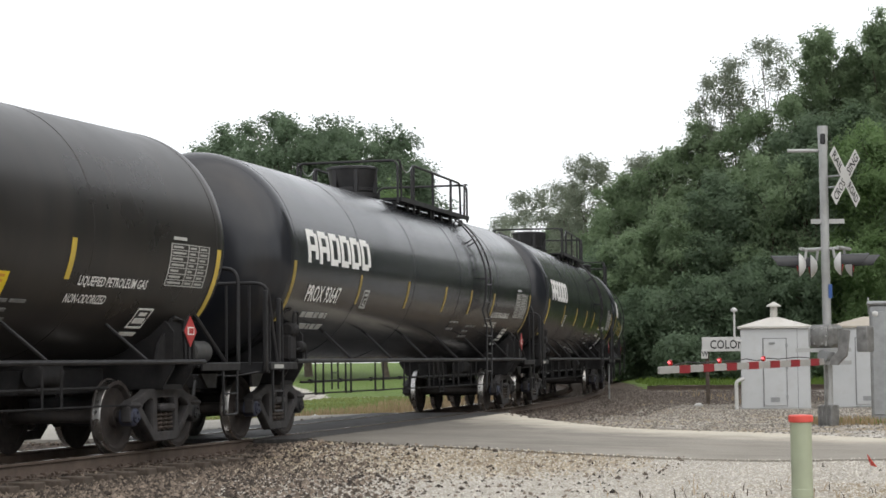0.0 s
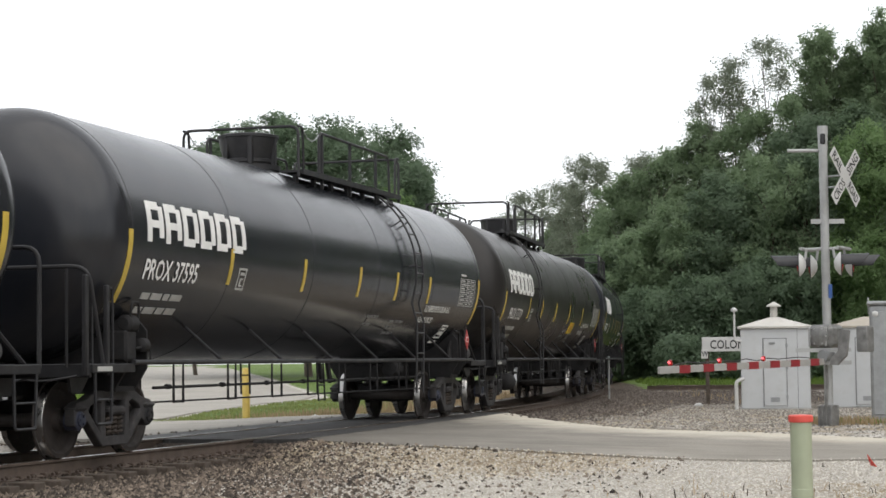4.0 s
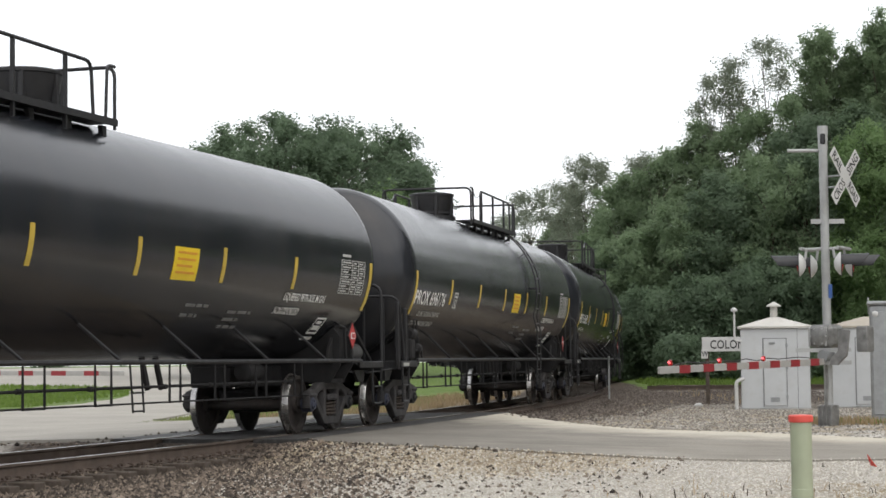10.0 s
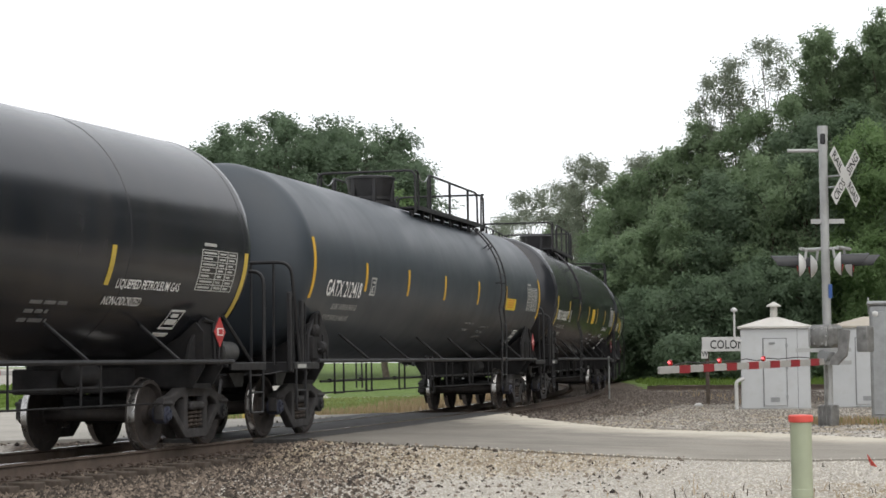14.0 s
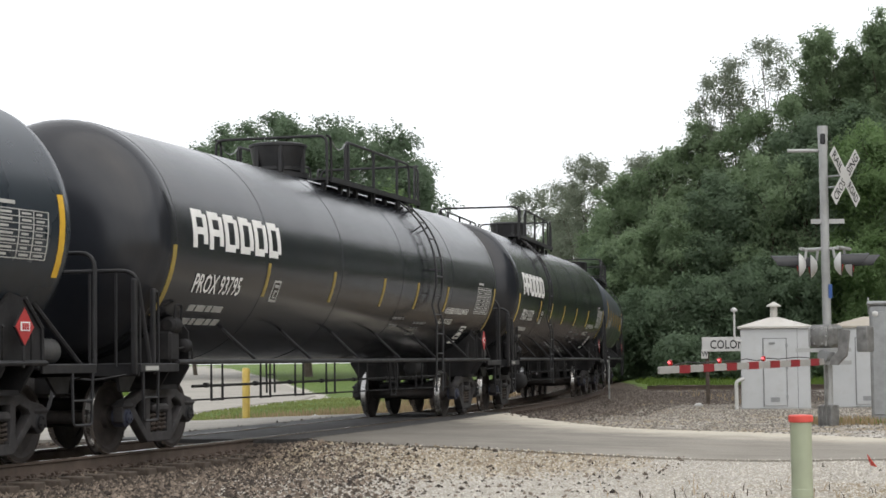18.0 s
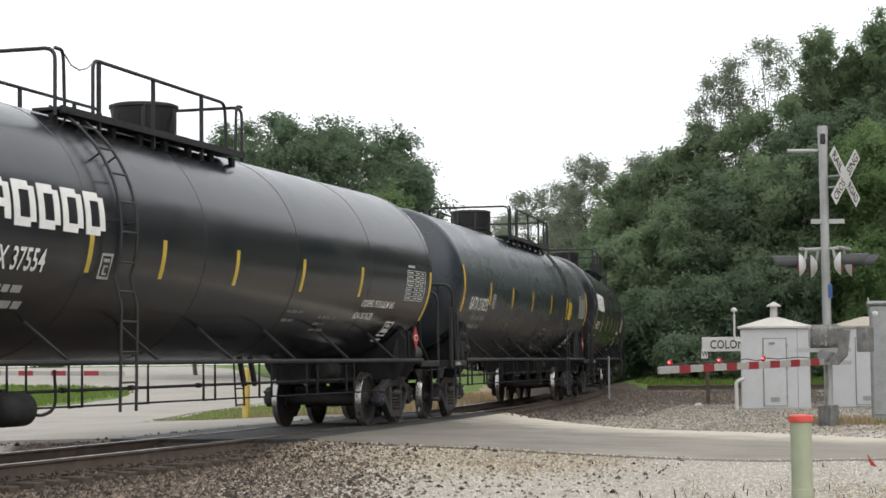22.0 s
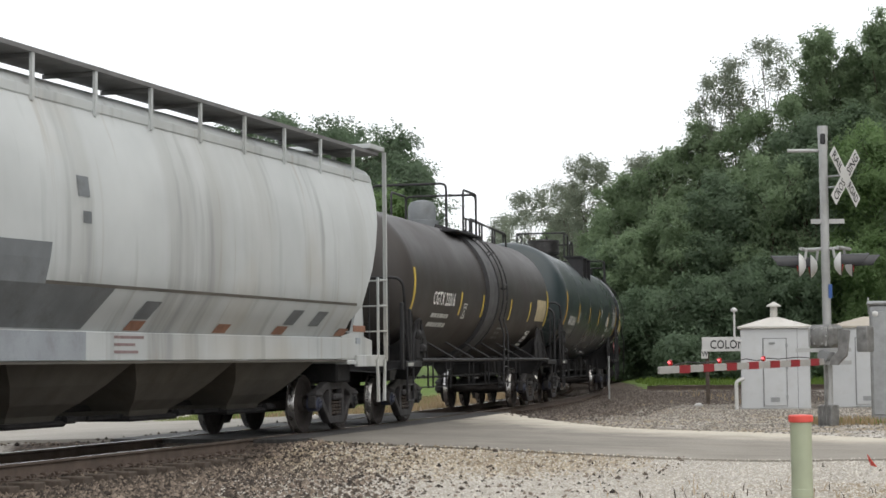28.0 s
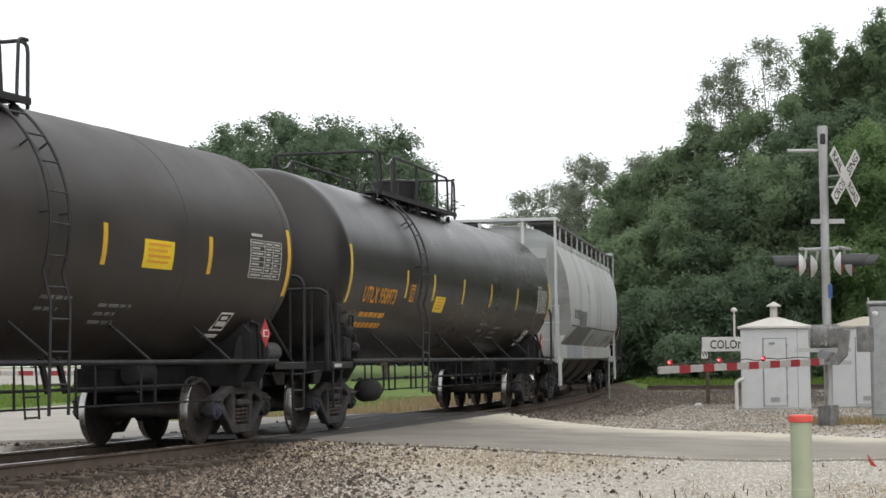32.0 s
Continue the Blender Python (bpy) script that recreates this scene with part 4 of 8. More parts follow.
def end_works(car, L, xb, rnd, high=True, wing=False, placard=True):
    """Stub sills, bolsters, platforms, couplers, steps and hand holds at both ends."""
    for e in (-1, 1):
        xe = e * (L / 2)
        a, b = sorted((e * (xb - 2.3), xe - e * 0.42))
        part("stub_sill", Geo().box(a, b, -0.33, 0.33, 0.74, 1.06, bevel=0.02), UNDER, car)
        g = Geo()
        for q in (-0.28, 0.28):
            x = e * xb + q
            out = [(-1.18, 0.80), (1.18, 0.80), (1.34, 1.06), (1.34, 1.52), (1.22, 1.66), (0.98, 1.46), (0.5, 1.22), (0, 1.14), (-0.5, 1.22), (-0.98, 1.46), (-1.22, 1.66), (-1.34, 1.52), (-1.34, 1.06)]
            g.prism(out, -0.02, 0.02, Matrix.Translation((x, 0, 0)) @ Matrix.Rotation(math.pi / 2, 4, "Z"))
        g.box(e * xb - 0.28, e * xb + 0.28, -1.18, 1.18, 0.78, 0.84)
        part("bolster_saddle", g, UNDER, car, "grimy black tank saddle over the truck")
        # platform and end sill
        a, b = sorted((e * (xb + 0.30), xe - e * 0.52))
        part("end_platform", Geo().box(a, b, -1.40, 1.40, 1.05, 1.09, bevel=0.008), FITTING, car)
        a, b = sorted((xe - e * 0.55, xe - e * 0.49))
        part("end_sill", Geo().box(a, b, -1.43, 1.43, 0.96, 1.12, bevel=0.01), FITTING, car)
        for side in (-1, 1):
            a, b = sorted((e * (xb + 0.30), xe - e * 0.5))
            part("side_plate", Geo().box(a, b, side * 1.44 - 0.02, side * 1.44 + 0.02, 1.01, 1.115, bevel=0.008), FITTING, car)
            part("sill_bracket", Geo().prism([(xe - e * 0.55, 0.97), (xe - e * 1.05, 0.97), (xe - e * 0.85, 0.78), (xe - e * 0.6, 0.78)], side * 1.12 - 0.02, side * 1.12 + 0.02), FITTING, car)
            # hanging step
            xs = xe - e * 0.80
            pts = [(xs - 0.22, side * 1.45, 1.02), (xs - 0.20, side * 1.45, 0.42), (xs + 0.20, side * 1.45, 0.42), (xs + 0.22, side * 1.45, 1.02)]
            part("sill_step", Geo().tube(bend(pts, 0.05, 3), 0.02, 6), FITTING, car)
            part("step_bar", Geo().tube([(xs - 0.21, side * 1.45, 0.70), (xs + 0.21, side * 1.45, 0.70)], 0.014, 6), FITTING, car)
            # upright stands beside the coupler at the tail end
            if e < 0:
                for dx, w, zt in ((0.44, 0.040, 2.14), (0.98, 0.034, 2.04)):
                    part("stand", Geo().box(xe + dx - w, xe + dx + w, side * 1.40 - 0.03, side * 1.40 + 0.03, 0.98, zt, bevel=0.012), FITTING, car)
                    pipe(car, "grab_iron", bend([(xe + dx, side * 1.40, zt - 0.03), (xe + dx + 0.15, side * 1.40, zt - 0.03), (xe + dx + 0.17, side * 1.40, 1.09)], 0.08), 0.016, 6)
        # hoop of hand rail across the end
        xr = xe - e * (0.48 if e > 0 else 0.46)
        zh = (2.40 if e > 0 else 2.58 if wing else 2.24) - (0.0 if high else 0.15)
        xf = xr - e * (0.0 if e > 0 else 0.40)
        pipe(car, "end_rail", bend([(xf, -1.42, 1.08), (xr, -1.42, zh), (xr, 1.42, zh), (xf, 1.42, 1.08)], 0.20), 0.027, 8)
        if e < 0:
            for y in (-1.15, -0.80, 0.80, 1.15):
                pipe(car, "rail_post", [(xr, y, 1.08), (xr, y, zh)], 0.020, 6)
        if e > 0:
            for side in (-1, 1):
                pipe(car, "sill_brace", [(xe - 1.62, side * 1.22, 1.90), (xe - 0.42, side * 1.22, 1.08)], 0.03, 6)
            part("air_reservoir", Geo().lathe([(-0.26, 0.08), (-0.22, 0.15), (0.22, 0.15), (0.26, 0.08)], 18, Matrix.Translation((xe - 1.15, -1.10, 1.26))), RESERVOIR, car, "dull grey air reservoir")
        else:
            # valve gear on the tail platform
            x = xe + 1.75
            gear = part("brake_valve", Geo().box(x - 0.16, x + 0.14, -1.36, -1.10, 1.14, 1.52, bevel=0.03), UNDER, car, "grimy brake valve with pipes")
            part("valve_body", Geo().lathe([(-0.14, 0.07), (-0.10, 0.11), (0.10, 0.11), (0.14, 0.07)], 14, Matrix.Translation((x + 0.02, -1.30, 1.60))), UNDER, gear)
            part("valve_body", Geo().lathe([(-0.10, 0.05), (-0.07, 0.09), (0.07, 0.09), (0.10, 0.05)], 14, Matrix.Translation((x + 0.32, -1.34, 1.34))), UNDER, gear)
            part("valve_pipe", Geo().tube(bend([(x - 0.05, -1.36, 1.6), (x - 0.05, -1.38, 1.86), (x + 0.16, -1.38, 1.86), (x + 0.16, -1.36, 1.5)], 0.06), 0.018, 6), UNDER, gear)
            part("valve_pipe", Geo().tube(bend([(x + 0.1, -1.36, 1.3), (x + 0.42, -1.40, 1.34), (x + 0.46, -1.40, 1.10)], 0.08), 0.016, 6), UNDER, gear)
            part("gauge_plate", Geo().box(xe + 0.62, xe + 1.0, -1.468, -1.462, 1.03, 1.085), GREY_LETTER, car, "small pale plate on the sill")
        # plates that carry the tank over the truck
        for side in (-1, 1):
            if wing or e > 0:
                q = [(0.80, 1.10), (0.74, 1.66), (0.46, 1.70), (0.10, 1.36), (0.0, 1.10)] if not wing else [(1.05, 1.10), (1.02, 1.52), (0.68, 1.84), (0.40, 1.90), (-0.05, 1.48), (-0.05, 1.10)]
                x = e * xb - e * 0.55
                part("saddle_plate", Geo().prism([(x + e * a, z) for a, z in q], side * (1.30 if wing else 1.20) - 0.02, side * (1.30 if wing else 1.20) + 0.02), UNDER, car)
                a, z = q[0][0], q[-3][1]
                pipe(car, "plate_edge", [(x + e * a, side * (1.33 if wing else 1.23), z) for a, z in q[:3]], 0.03, 6)
        # coupler
        g = Geo()
        a, b = sorted((xe - e * 0.45, xe - e * 0.10))
        g.box(a, b, -0.08, 0.08, 0.78, 0.98, bevel=0.02)
        a, b = sorted((xe - e * 0.16, xe + e * 0.06))
        g.box(a, b, -0.17, 0.14, 0.74, 1.02, bevel=0.05)
        part("coupler", g, CAST, car)
        pipe(car, "cut_lever", bend([(xe - e * 0.42, -1.30, 0.98), (xe - e * 0.30, -0.95, 0.92), (xe - e * 0.12, -0.25, 0.98)], 0.1), 0.016, 6, FITTING)
        pipe(car, "air_hose", bend([(xe - e * 0.40, -0.35, 0.86), (xe - e * 0.2, -0.38, 0.56), (xe + e * 0.02, -0.30, 0.40)], 0.2), 0.026, 6, HOOD_BLACK)
        # placard in its holder
        for side in ((-1,) if e > 0 else (1,)) if placard else ():
            c = Vector((e * (L / 2 - 1.85) - 0.2, side * 1.47, 1.52))
            m = Matrix.Translation(c) @ Matrix.Rotation(radians(4), 4, "Z")
            holder = part("placard_holder", Geo().box(-0.152, 0.152, -0.01, 0.01, -0.152, 0.152, m @ Matrix.Rotation(radians(45), 4, "Y")), FITTING, car)
            q = Matrix.Translation((0, side * 0.016, 0))
            part("placard", Geo().box(-0.142, 0.142, -0.004, 0.004, -0.142, 0.142, m @ q @ Matrix.Rotation(radians(45), 4, "Y")), RED_SIGN, holder, "red diamond hazard placard")
            part("placard_strip", Geo().box(-0.10, 0.10, -0.004, 0.004, -0.045, 0.055, m @ Matrix.Translation((0, side * 0.024, 0))), WHITE_LETTER, holder, "white number strip with plain bars")
            for i, xx in enumerate((-0.07, -0.02, 0.03)):
                part("placard_bar", Geo().box(xx, xx + 0.03, -0.004, 0.004, -0.03, 0.04, m @ Matrix.Translation((0, side * 0.032, 0))), RED_SIGN, holder)
            pipe(car, "holder_post", [c + Vector((0, 0, -0.17)), c + Vector((0, 0, -0.44))], 0.018, 6)


RESERVOIR = plain("dull_grey_reservoir_paint", (0.05, 0.05, 0.05), 0.6, var=0.3, scale=4, dirt=(0.09, 0.08, 0.07), dirt_amount=0.5)


def under_works(car, xb, z_rail, rnd, drum=False, side_rails=True):
    """Side rails on struts, brake rods and their hangers."""
    for side in (-1, 1) if side_rails else ():
        y = side * 1.46
        g = Geo().tube([(-xb - 0.35, y, z_rail), (xb + 0.35, y, z_rail)], 0.032, 8)
        part("side_rail", g, FITTING, car, "long black side rail")
        n = 6
        for i in range(n):
            x = -xb + 2.42 + (2 * xb - 3.6) * i / (n - 1)
            hi = on_tank(x - 0.42, -1.22, R_TANK - 0.02, side)
            pipe(car, "strut", [hi, (x, y, z_rail)], 0.022, 6)
    # running gear below the belly
    pipe(car, "brake_rod", [(-xb + 1.3, -0.95, 0.80), (xb - 1.3, -0.95, 0.82)], 0.022, 6, UNDER)
    pipe(car, "train_pipe", [(-xb + 1.0, -1.05, 0.62), (xb - 1.0, -1.05, 0.60)], 0.014, 6, UNDER)
    x = -xb + 1.7
    while x < xb - 1.5:
        w = rnd.uniform(0.28, 0.5)
        g = Geo().tube([(x, -1.06, 1.14), (x, -1.06, 0.60), (x + w, -1.06, 0.60), (x + w, -1.06, 1.14)], 0.014, 4)
        part("rod_hanger", g, UNDER, car)
        g = Geo().lathe([(-0.05, 0.035), (0.05, 0.035)], 8, Matrix.Translation((x + w * 0.2, -0.95, 0.81)))
        part("rod_clevis", g, UNDER, car)
        x += rnd.uniform(1.4, 2.1)
    x = rnd.uniform(-1.0, 2.0)
    g = Geo()
    for dx in (0, 0.3):
        g.tube([(x + dx, -1.2, 1.1), (x + dx + 0.08, -1.2, 0.50)], 0.014, 5)
    for z in (0.52, 0.75):
        g.tube([(x + 0.08, -1.2, z), (x + 0.38, -1.2, z)], 0.012, 5)
    part("drop_step", g, UNDER, car)
    for dx in (0.9, 1.3):
        pipe(car, "brake_lever", [(x + dx, -0.9, 1.2), (x + dx + 0.18, -0.9, 0.78)], 0.045, 6, UNDER)
    g = Geo().lathe([(-0.28, 0.10), (-0.25, 0.14), (0.25, 0.14), (0.28, 0.10)], 16, Matrix.Translation((xb - 2.2, -0.6, 0.98)))
    part("brake_cylinder", g, UNDER, car)
    if drum:
        g = Geo().lathe([(-0.34, 0.05), (-0.30, 0.15), (-0.24, 0.19), (0.22, 0.19), (0.30, 0.13), (0.33, 0.05)], 20, Matrix.Translation((-xb + 1.75, -1.1, 0.62)))
        part("brake_drum", g, UNDER, car, "dark round brake drum beside the truck")
        pipe(car, "brake_hose", bend([(-xb + 2.0, -1.1, 0.62), (-xb + 2.35, -1.1, 0.52), (-xb + 2.75, -1.1, 0.60), (-xb + 2.7, -1.1, 1.05)], 0.2), 0.02, 6, UNDER)


def add_trucks(car, xb):
    """Two trucks, turned by the curve they stand on."""
    yaw = math.asin(xb / RAD)
    out = []
    for e in (-1, 1):
        m = Matrix.Translation((e * xb, 0, 0)) @ Matrix.Rotation(e * yaw, 4, "Z")
        out.append(copy_part(TRUCK, car, m))
    return out


FLEET = []


def mid(x):
    """Decal places along the car, allowing for its chord over the curve."""
    return x + 0.2 * (1 - min(1, (x / 7.5) ** 2))


def class_box(car, x, z, material):
    g = Geo()
    for a, b, c, d in ((0, 0.03, 0, 0.30), (0.25, 0.28, 0, 0.30), (0, 0.28, 0.27, 0.30), (0, 0.28, 0, 0.03), (0.09, 0.12, 0.05, 0.16), (0.09, 0.19, 0.14, 0.16), (0.09, 0.19, 0.05, 0.07), (0.07, 0.21, 0.20, 0.24)):
        skin_patch(car, "", x + a, x + b, z + c, z + d, None, rows=1, g=g)
    part("class_box", g, material, car, smooth=False)


def head_text(car, text, half, y, z, height, width, material, lift=0.02):
    """Writing laid on the domed tail head, read from behind."""
    vs, fs = letters(text, height, 1.0)
    k = width / max(p[0] for p in vs)
    g = Geo()
    out = []
    for a, b in vs:
        yy, zz = y - a * k, z + b
        out.append((-half - 0.74 * math.sqrt(max(0.01, 1 - (yy ** 2 + (zz - Z_TANK) ** 2) / R_TANK ** 2)) - lift, yy, zz))
    g.add(out, [tuple(reversed(f)) for f in fs])
    part("lettering", g, material, car, smooth=False)


def head_writing(car, half, number):
    """Small stencilled words and the car's digits on the tail head."""
    for i, (w, width) in enumerate((("WHLS", 0.30), ("CPL", 0.22), ("YOKE", 0.30), ("DFT GR", 0.42))):
        if not number:
            break
        head_text(car, w, half, -0.18, 2.30 - i * 0.14, 0.085, width, GREY_LETTER)
    if number:
        head_text(car, number, half, 0.62, 3.30, 0.21, 1.24, GREY_LETTER, 0.05)


def tank_car(u, L, shell, label, mark=None, number="", sub="", bars=YELLOW, text=WHITE_LETTER, panel=None, gas=True, half=None, drum=False, r=1.55, zc=2.69,
             bar_x=(-5.5, -3.1, -0.6, 1.95, 4.6), bar_z=(2.19, 2.66), plat=(-1.1, 4.25, -0.6, 3.35), num=(-8.1, 2.14, 0.25, 2.45), end_bar=(2.05, 3.0), rail_z=1.13, high=True, wing=False,
             table=True, top=True, seams=True, panel_mat=None, side_rails=True, placard=True):
    rnd = random.Random(int(u * 10))
    set_tank(r, zc)
    car = thing("tank_car", label, "tank car", group="cars of the train")
    xb = L / 2 - 1.94
    half = half or L / 2 - 1.27
    tank = part("tank", shell_geo(half, 0.74), (shell,), car)
    if seams:
        for q in (-0.985, -0.6, -0.2, 0.2, 0.6, 0.985):
            a = half * q
            g = Geo().lathe([(a - 0.02, R_TANK - 0.004), (a - 0.012, R_TANK + 0.0045), (a + 0.012, R_TANK + 0.0045), (a + 0.02, R_TANK - 0.004)], 96, Matrix.Translation((0, 0, Z_TANK)), caps=False)
            part("weld_seam", g, shell, tank)
    if top:
        top_works(car, *plat)
    end_works(car, L, xb, rnd, high, wing, placard)
    under_works(car, xb, rail_z, rnd, drum, side_rails)
    for x in bar_x:
        x = mid(x)
        skin_patch(car, "reflector", x - 0.05, x + 0.05, bar_z[0], bar_z[1], bars)
    for e in (-1, 1):
        x = e * (half - 0.06)
        skin_patch(car, "reflector", x - 0.055, x + 0.055, end_bar[0], end_bar[1], bars, rows=6)
    if mark:
        block_mark(car, mark, 2.60, 3.25, 0.50, WHITE_LETTER)
    if number:
        x, z, h, w = num
        x = mid(x)
        skin_text(car, "reporting_mark", number, x, z, h, text, w)
        lines = sub.split("/") if sub else []
        for i, q in enumerate(lines):
            skin_text(car, "lettering", q, x + 0.35 + (0.0 if i else 0.18), z - 0.20 - i * 0.17, 0.095, GREY_LETTER if text is not ORANGE_LETTER else text, w * 0.72)
        if not lines:
            small_lines(car, x + 0.2, z - 0.24, (w * 0.75, w * 0.8), 0.075, 0.17, GREY_LETTER if text is not ORANGE_LETTER else text, rnd)
    class_box(car, mid(bar_x[0]) + 0.30, bar_z[0] - 0.06, GREY_LETTER if text is not ORANGE_LETTER else text)
    if gas:
        skin_text(car, "lettering", "LIQUEFIED PETROLEUM GAS", half - 3.5, 2.03, 0.115, WHITE_LETTER, 1.65)
        skin_text(car, "lettering", "NON-ODORIZED", half - 3.65, 1.83, 0.115, WHITE_LETTER, 0.95)
    if table:
        data_block(car, half - 1.40, 2.05 + (bar_z[1] - 2.5) * 0.9, 1.05, 0.52, GREY_LETTER if panel_mat is None else panel_mat)
    if panel:
        x, z0, z1, w = panel
        x = mid(x)
        p = skin_patch(car, "notice_panel", x, x + w, z0, z1, YELLOW_PANEL, label="yellow notice panel with unreadable dark lines")
        g = Geo()
        for i in range(4):
            zz = z0 + (z1 - z0) * (0.2 + 0.2 * i)
            skin_patch(car, "", x + w * 0.12, x + w * rnd.uniform(0.75, 0.9), zz, zz + 0.03, None, lift=0.012, rows=1, g=g)
        part("panel_writing", g, ORANGE_LETTER, p, smooth=False)
    small_lines(car, half - 6.6, 1.86, (0.7, 0.5), 0.035, 0.13, FAINT_LETTER, rnd)
    small_lines(car, half - 5.2, 1.80, (0.8, 0.5, 0.6), 0.035, 0.10, FAINT_LETTER, rnd)
    # stencil box low at the head end
    x = half - 1.75
    g = Geo()
    for a, b, c, d in ((0, 0.025, 0, 0.24), (0.37, 0.395, 0, 0.24), (0, 0.395, 0.22, 0.24), (0, 0.395, 0, 0.02), (0.06, 0.33, 0.06, 0.12), (0.10, 0.28, 0.15, 0.19), (0, 0.4, -0.09, -0.05)):
        skin_patch(car, "", x + a, x + b, 1.56 + c, 1.56 + d, None, rows=1, g=g)
    part("stencil_box", g, WHITE_LETTER, car, smooth=False)
    head_writing(car, half, number.split(" ")[1] if number == "PROX 696037" else "")
    trucks = add_trucks(car, xb)
    FLEET.append((car, u, xb, trucks))
    return car


# ---------------------------------------------------------------- the hopper car
def hopper_paint():
    k = Nodes("streaked_pale_grey_hopper_paint")
    c = k.mix(k.ramp(k.noise(0.6, 4), 0.3, 0.7), (0.398, 0.420, 0.420), (0.488, 0.512, 0.512))
    run = k.noise(1.0, 3, 0.5, stretch=(0.95, 0.4, 0.11))
    run2 = k.noise(1.0, 3, 0.55, stretch=(2.3, 0.4, 0.22))
    c = k.mix(k.ramp(run, 0.52, 0.70, 0.0, 0.45), c, (0.275, 0.272, 0.25))
    c = k.mix(k.ramp(run2, 0.56, 0.72, 0.0, 0.5), c, (0.15, 0.155, 0.155))
    fine = k.noise(1.0, 3, 0.6, stretch=(6.0, 0.5, 0.35))
    c = k.mix(k.ramp(fine, 0.60, 0.72, 0.0, 0.32), c, (0.24, 0.19, 0.14))
    c = k.mix(k.ramp(k.noise(0.35, 3), 0.55, 0.75, 0.0, 0.5), c, (0.36, 0.30, 0.21))
    k.bump(k.noise(0.9, 2), 0.35, 0.05)
    return k.done(c, 0.62)


HOPPER_PAINT = hopper_paint()
# dusty paint, its colour lowered further to hold the shade under the hopper
HOPPER_DIRTY_SHADED = plain("dusty_brown_grey_chute_paint", (0.085, 0.078, 0.066), 0.8, var=0.3, scale=1.2, dirt=(0.06, 0.05, 0.038), dirt_amount=0.6)
WALK_GREY = plain("dull_grey_running_board", (0.15, 0.15, 0.15), 0.7, var=0.2, scale=3)
PATCH_GREY = plain("grey_repaint_patch", (0.15, 0.163, 0.172), 0.6, var=0.2, scale=1.5, dirt=(0.09, 0.09, 0.09), dirt_amount=0.6)
PATCH_SILL = plain("blue_grey_repaint_patch", (0.29, 0.315, 0.34), 0.6, var=0.12, scale=1.5, dirt=(0.16, 0.16, 0.16), dirt_amount=0.5)
FADED_ORANGE = plain("faded_orange_tape", (0.25, 0.125, 0.08), 0.6, var=0.2, scale=8, bump=0.0)
FADED_MAUVE = plain("faded_mauve_stencil", (0.24, 0.17, 0.17), 0.6, var=0.3, scale=20, bump=0.0)
HOP_Z = [1.50, 1.75, 2.00, 2.25, 2.6, 3.0, 3.4, 3.75, 4.0, 4.12, 4.17, 4.30]
HOP_Y = [1.27, 1.43, 1.59, 1.62, 1.63, 1.62, 1.57, 1.47, 1.37, 1.32, 1.31, 1.22]
HOP_X = [7.08, 6.98, 7.15, 7.28, 7.55, 7.76, 7.98, 8.20, 8.34, 8.40, 8.42, 8.42]


def hop_y(z):
    return float(np.interp(z, HOP_Z, HOP_Y))


def hop_patch(car, name, quad, material, lift=0.006, rows=5, label="", g=None):
    """A painted area on the hopper's near side: quad of (x, z), lower edge first."""
    own = g is None
    g = g or Geo()
    (ax, az), (bx, bz), (cx, cz), (dx, dz) = quad
    v = []
    for i in range(rows + 1):
        t = i / rows
        for (x0, z0), (x1, z1) in (((ax, az), (dx, dz)), ((bx, bz), (cx, cz))):
            z = z0 + (z1 - z0) * t
            v.append((x0 + (x1 - x0) * t, -hop_y(z) - lift if z > 1.5 else -1.335 - lift, z))
    g.add(v, [(2 * i, 2 * i + 1, 2 * i + 3, 2 * i + 2) for i in range(rows)])
    if own:
        return part(name, g, material, car, label, smooth=False)


def hop_text(car, text, x, z, height, width, material):
    vs, fs = letters(text, height, 1.0)
    k = width / max(p[0] for p in vs)
    g = Geo()
    g.add([(x + a * k, -hop_y(z + b) - 0.014, z + b) for a, b in vs], fs)
    return part("reporting_mark", g, material, car, smooth=False)


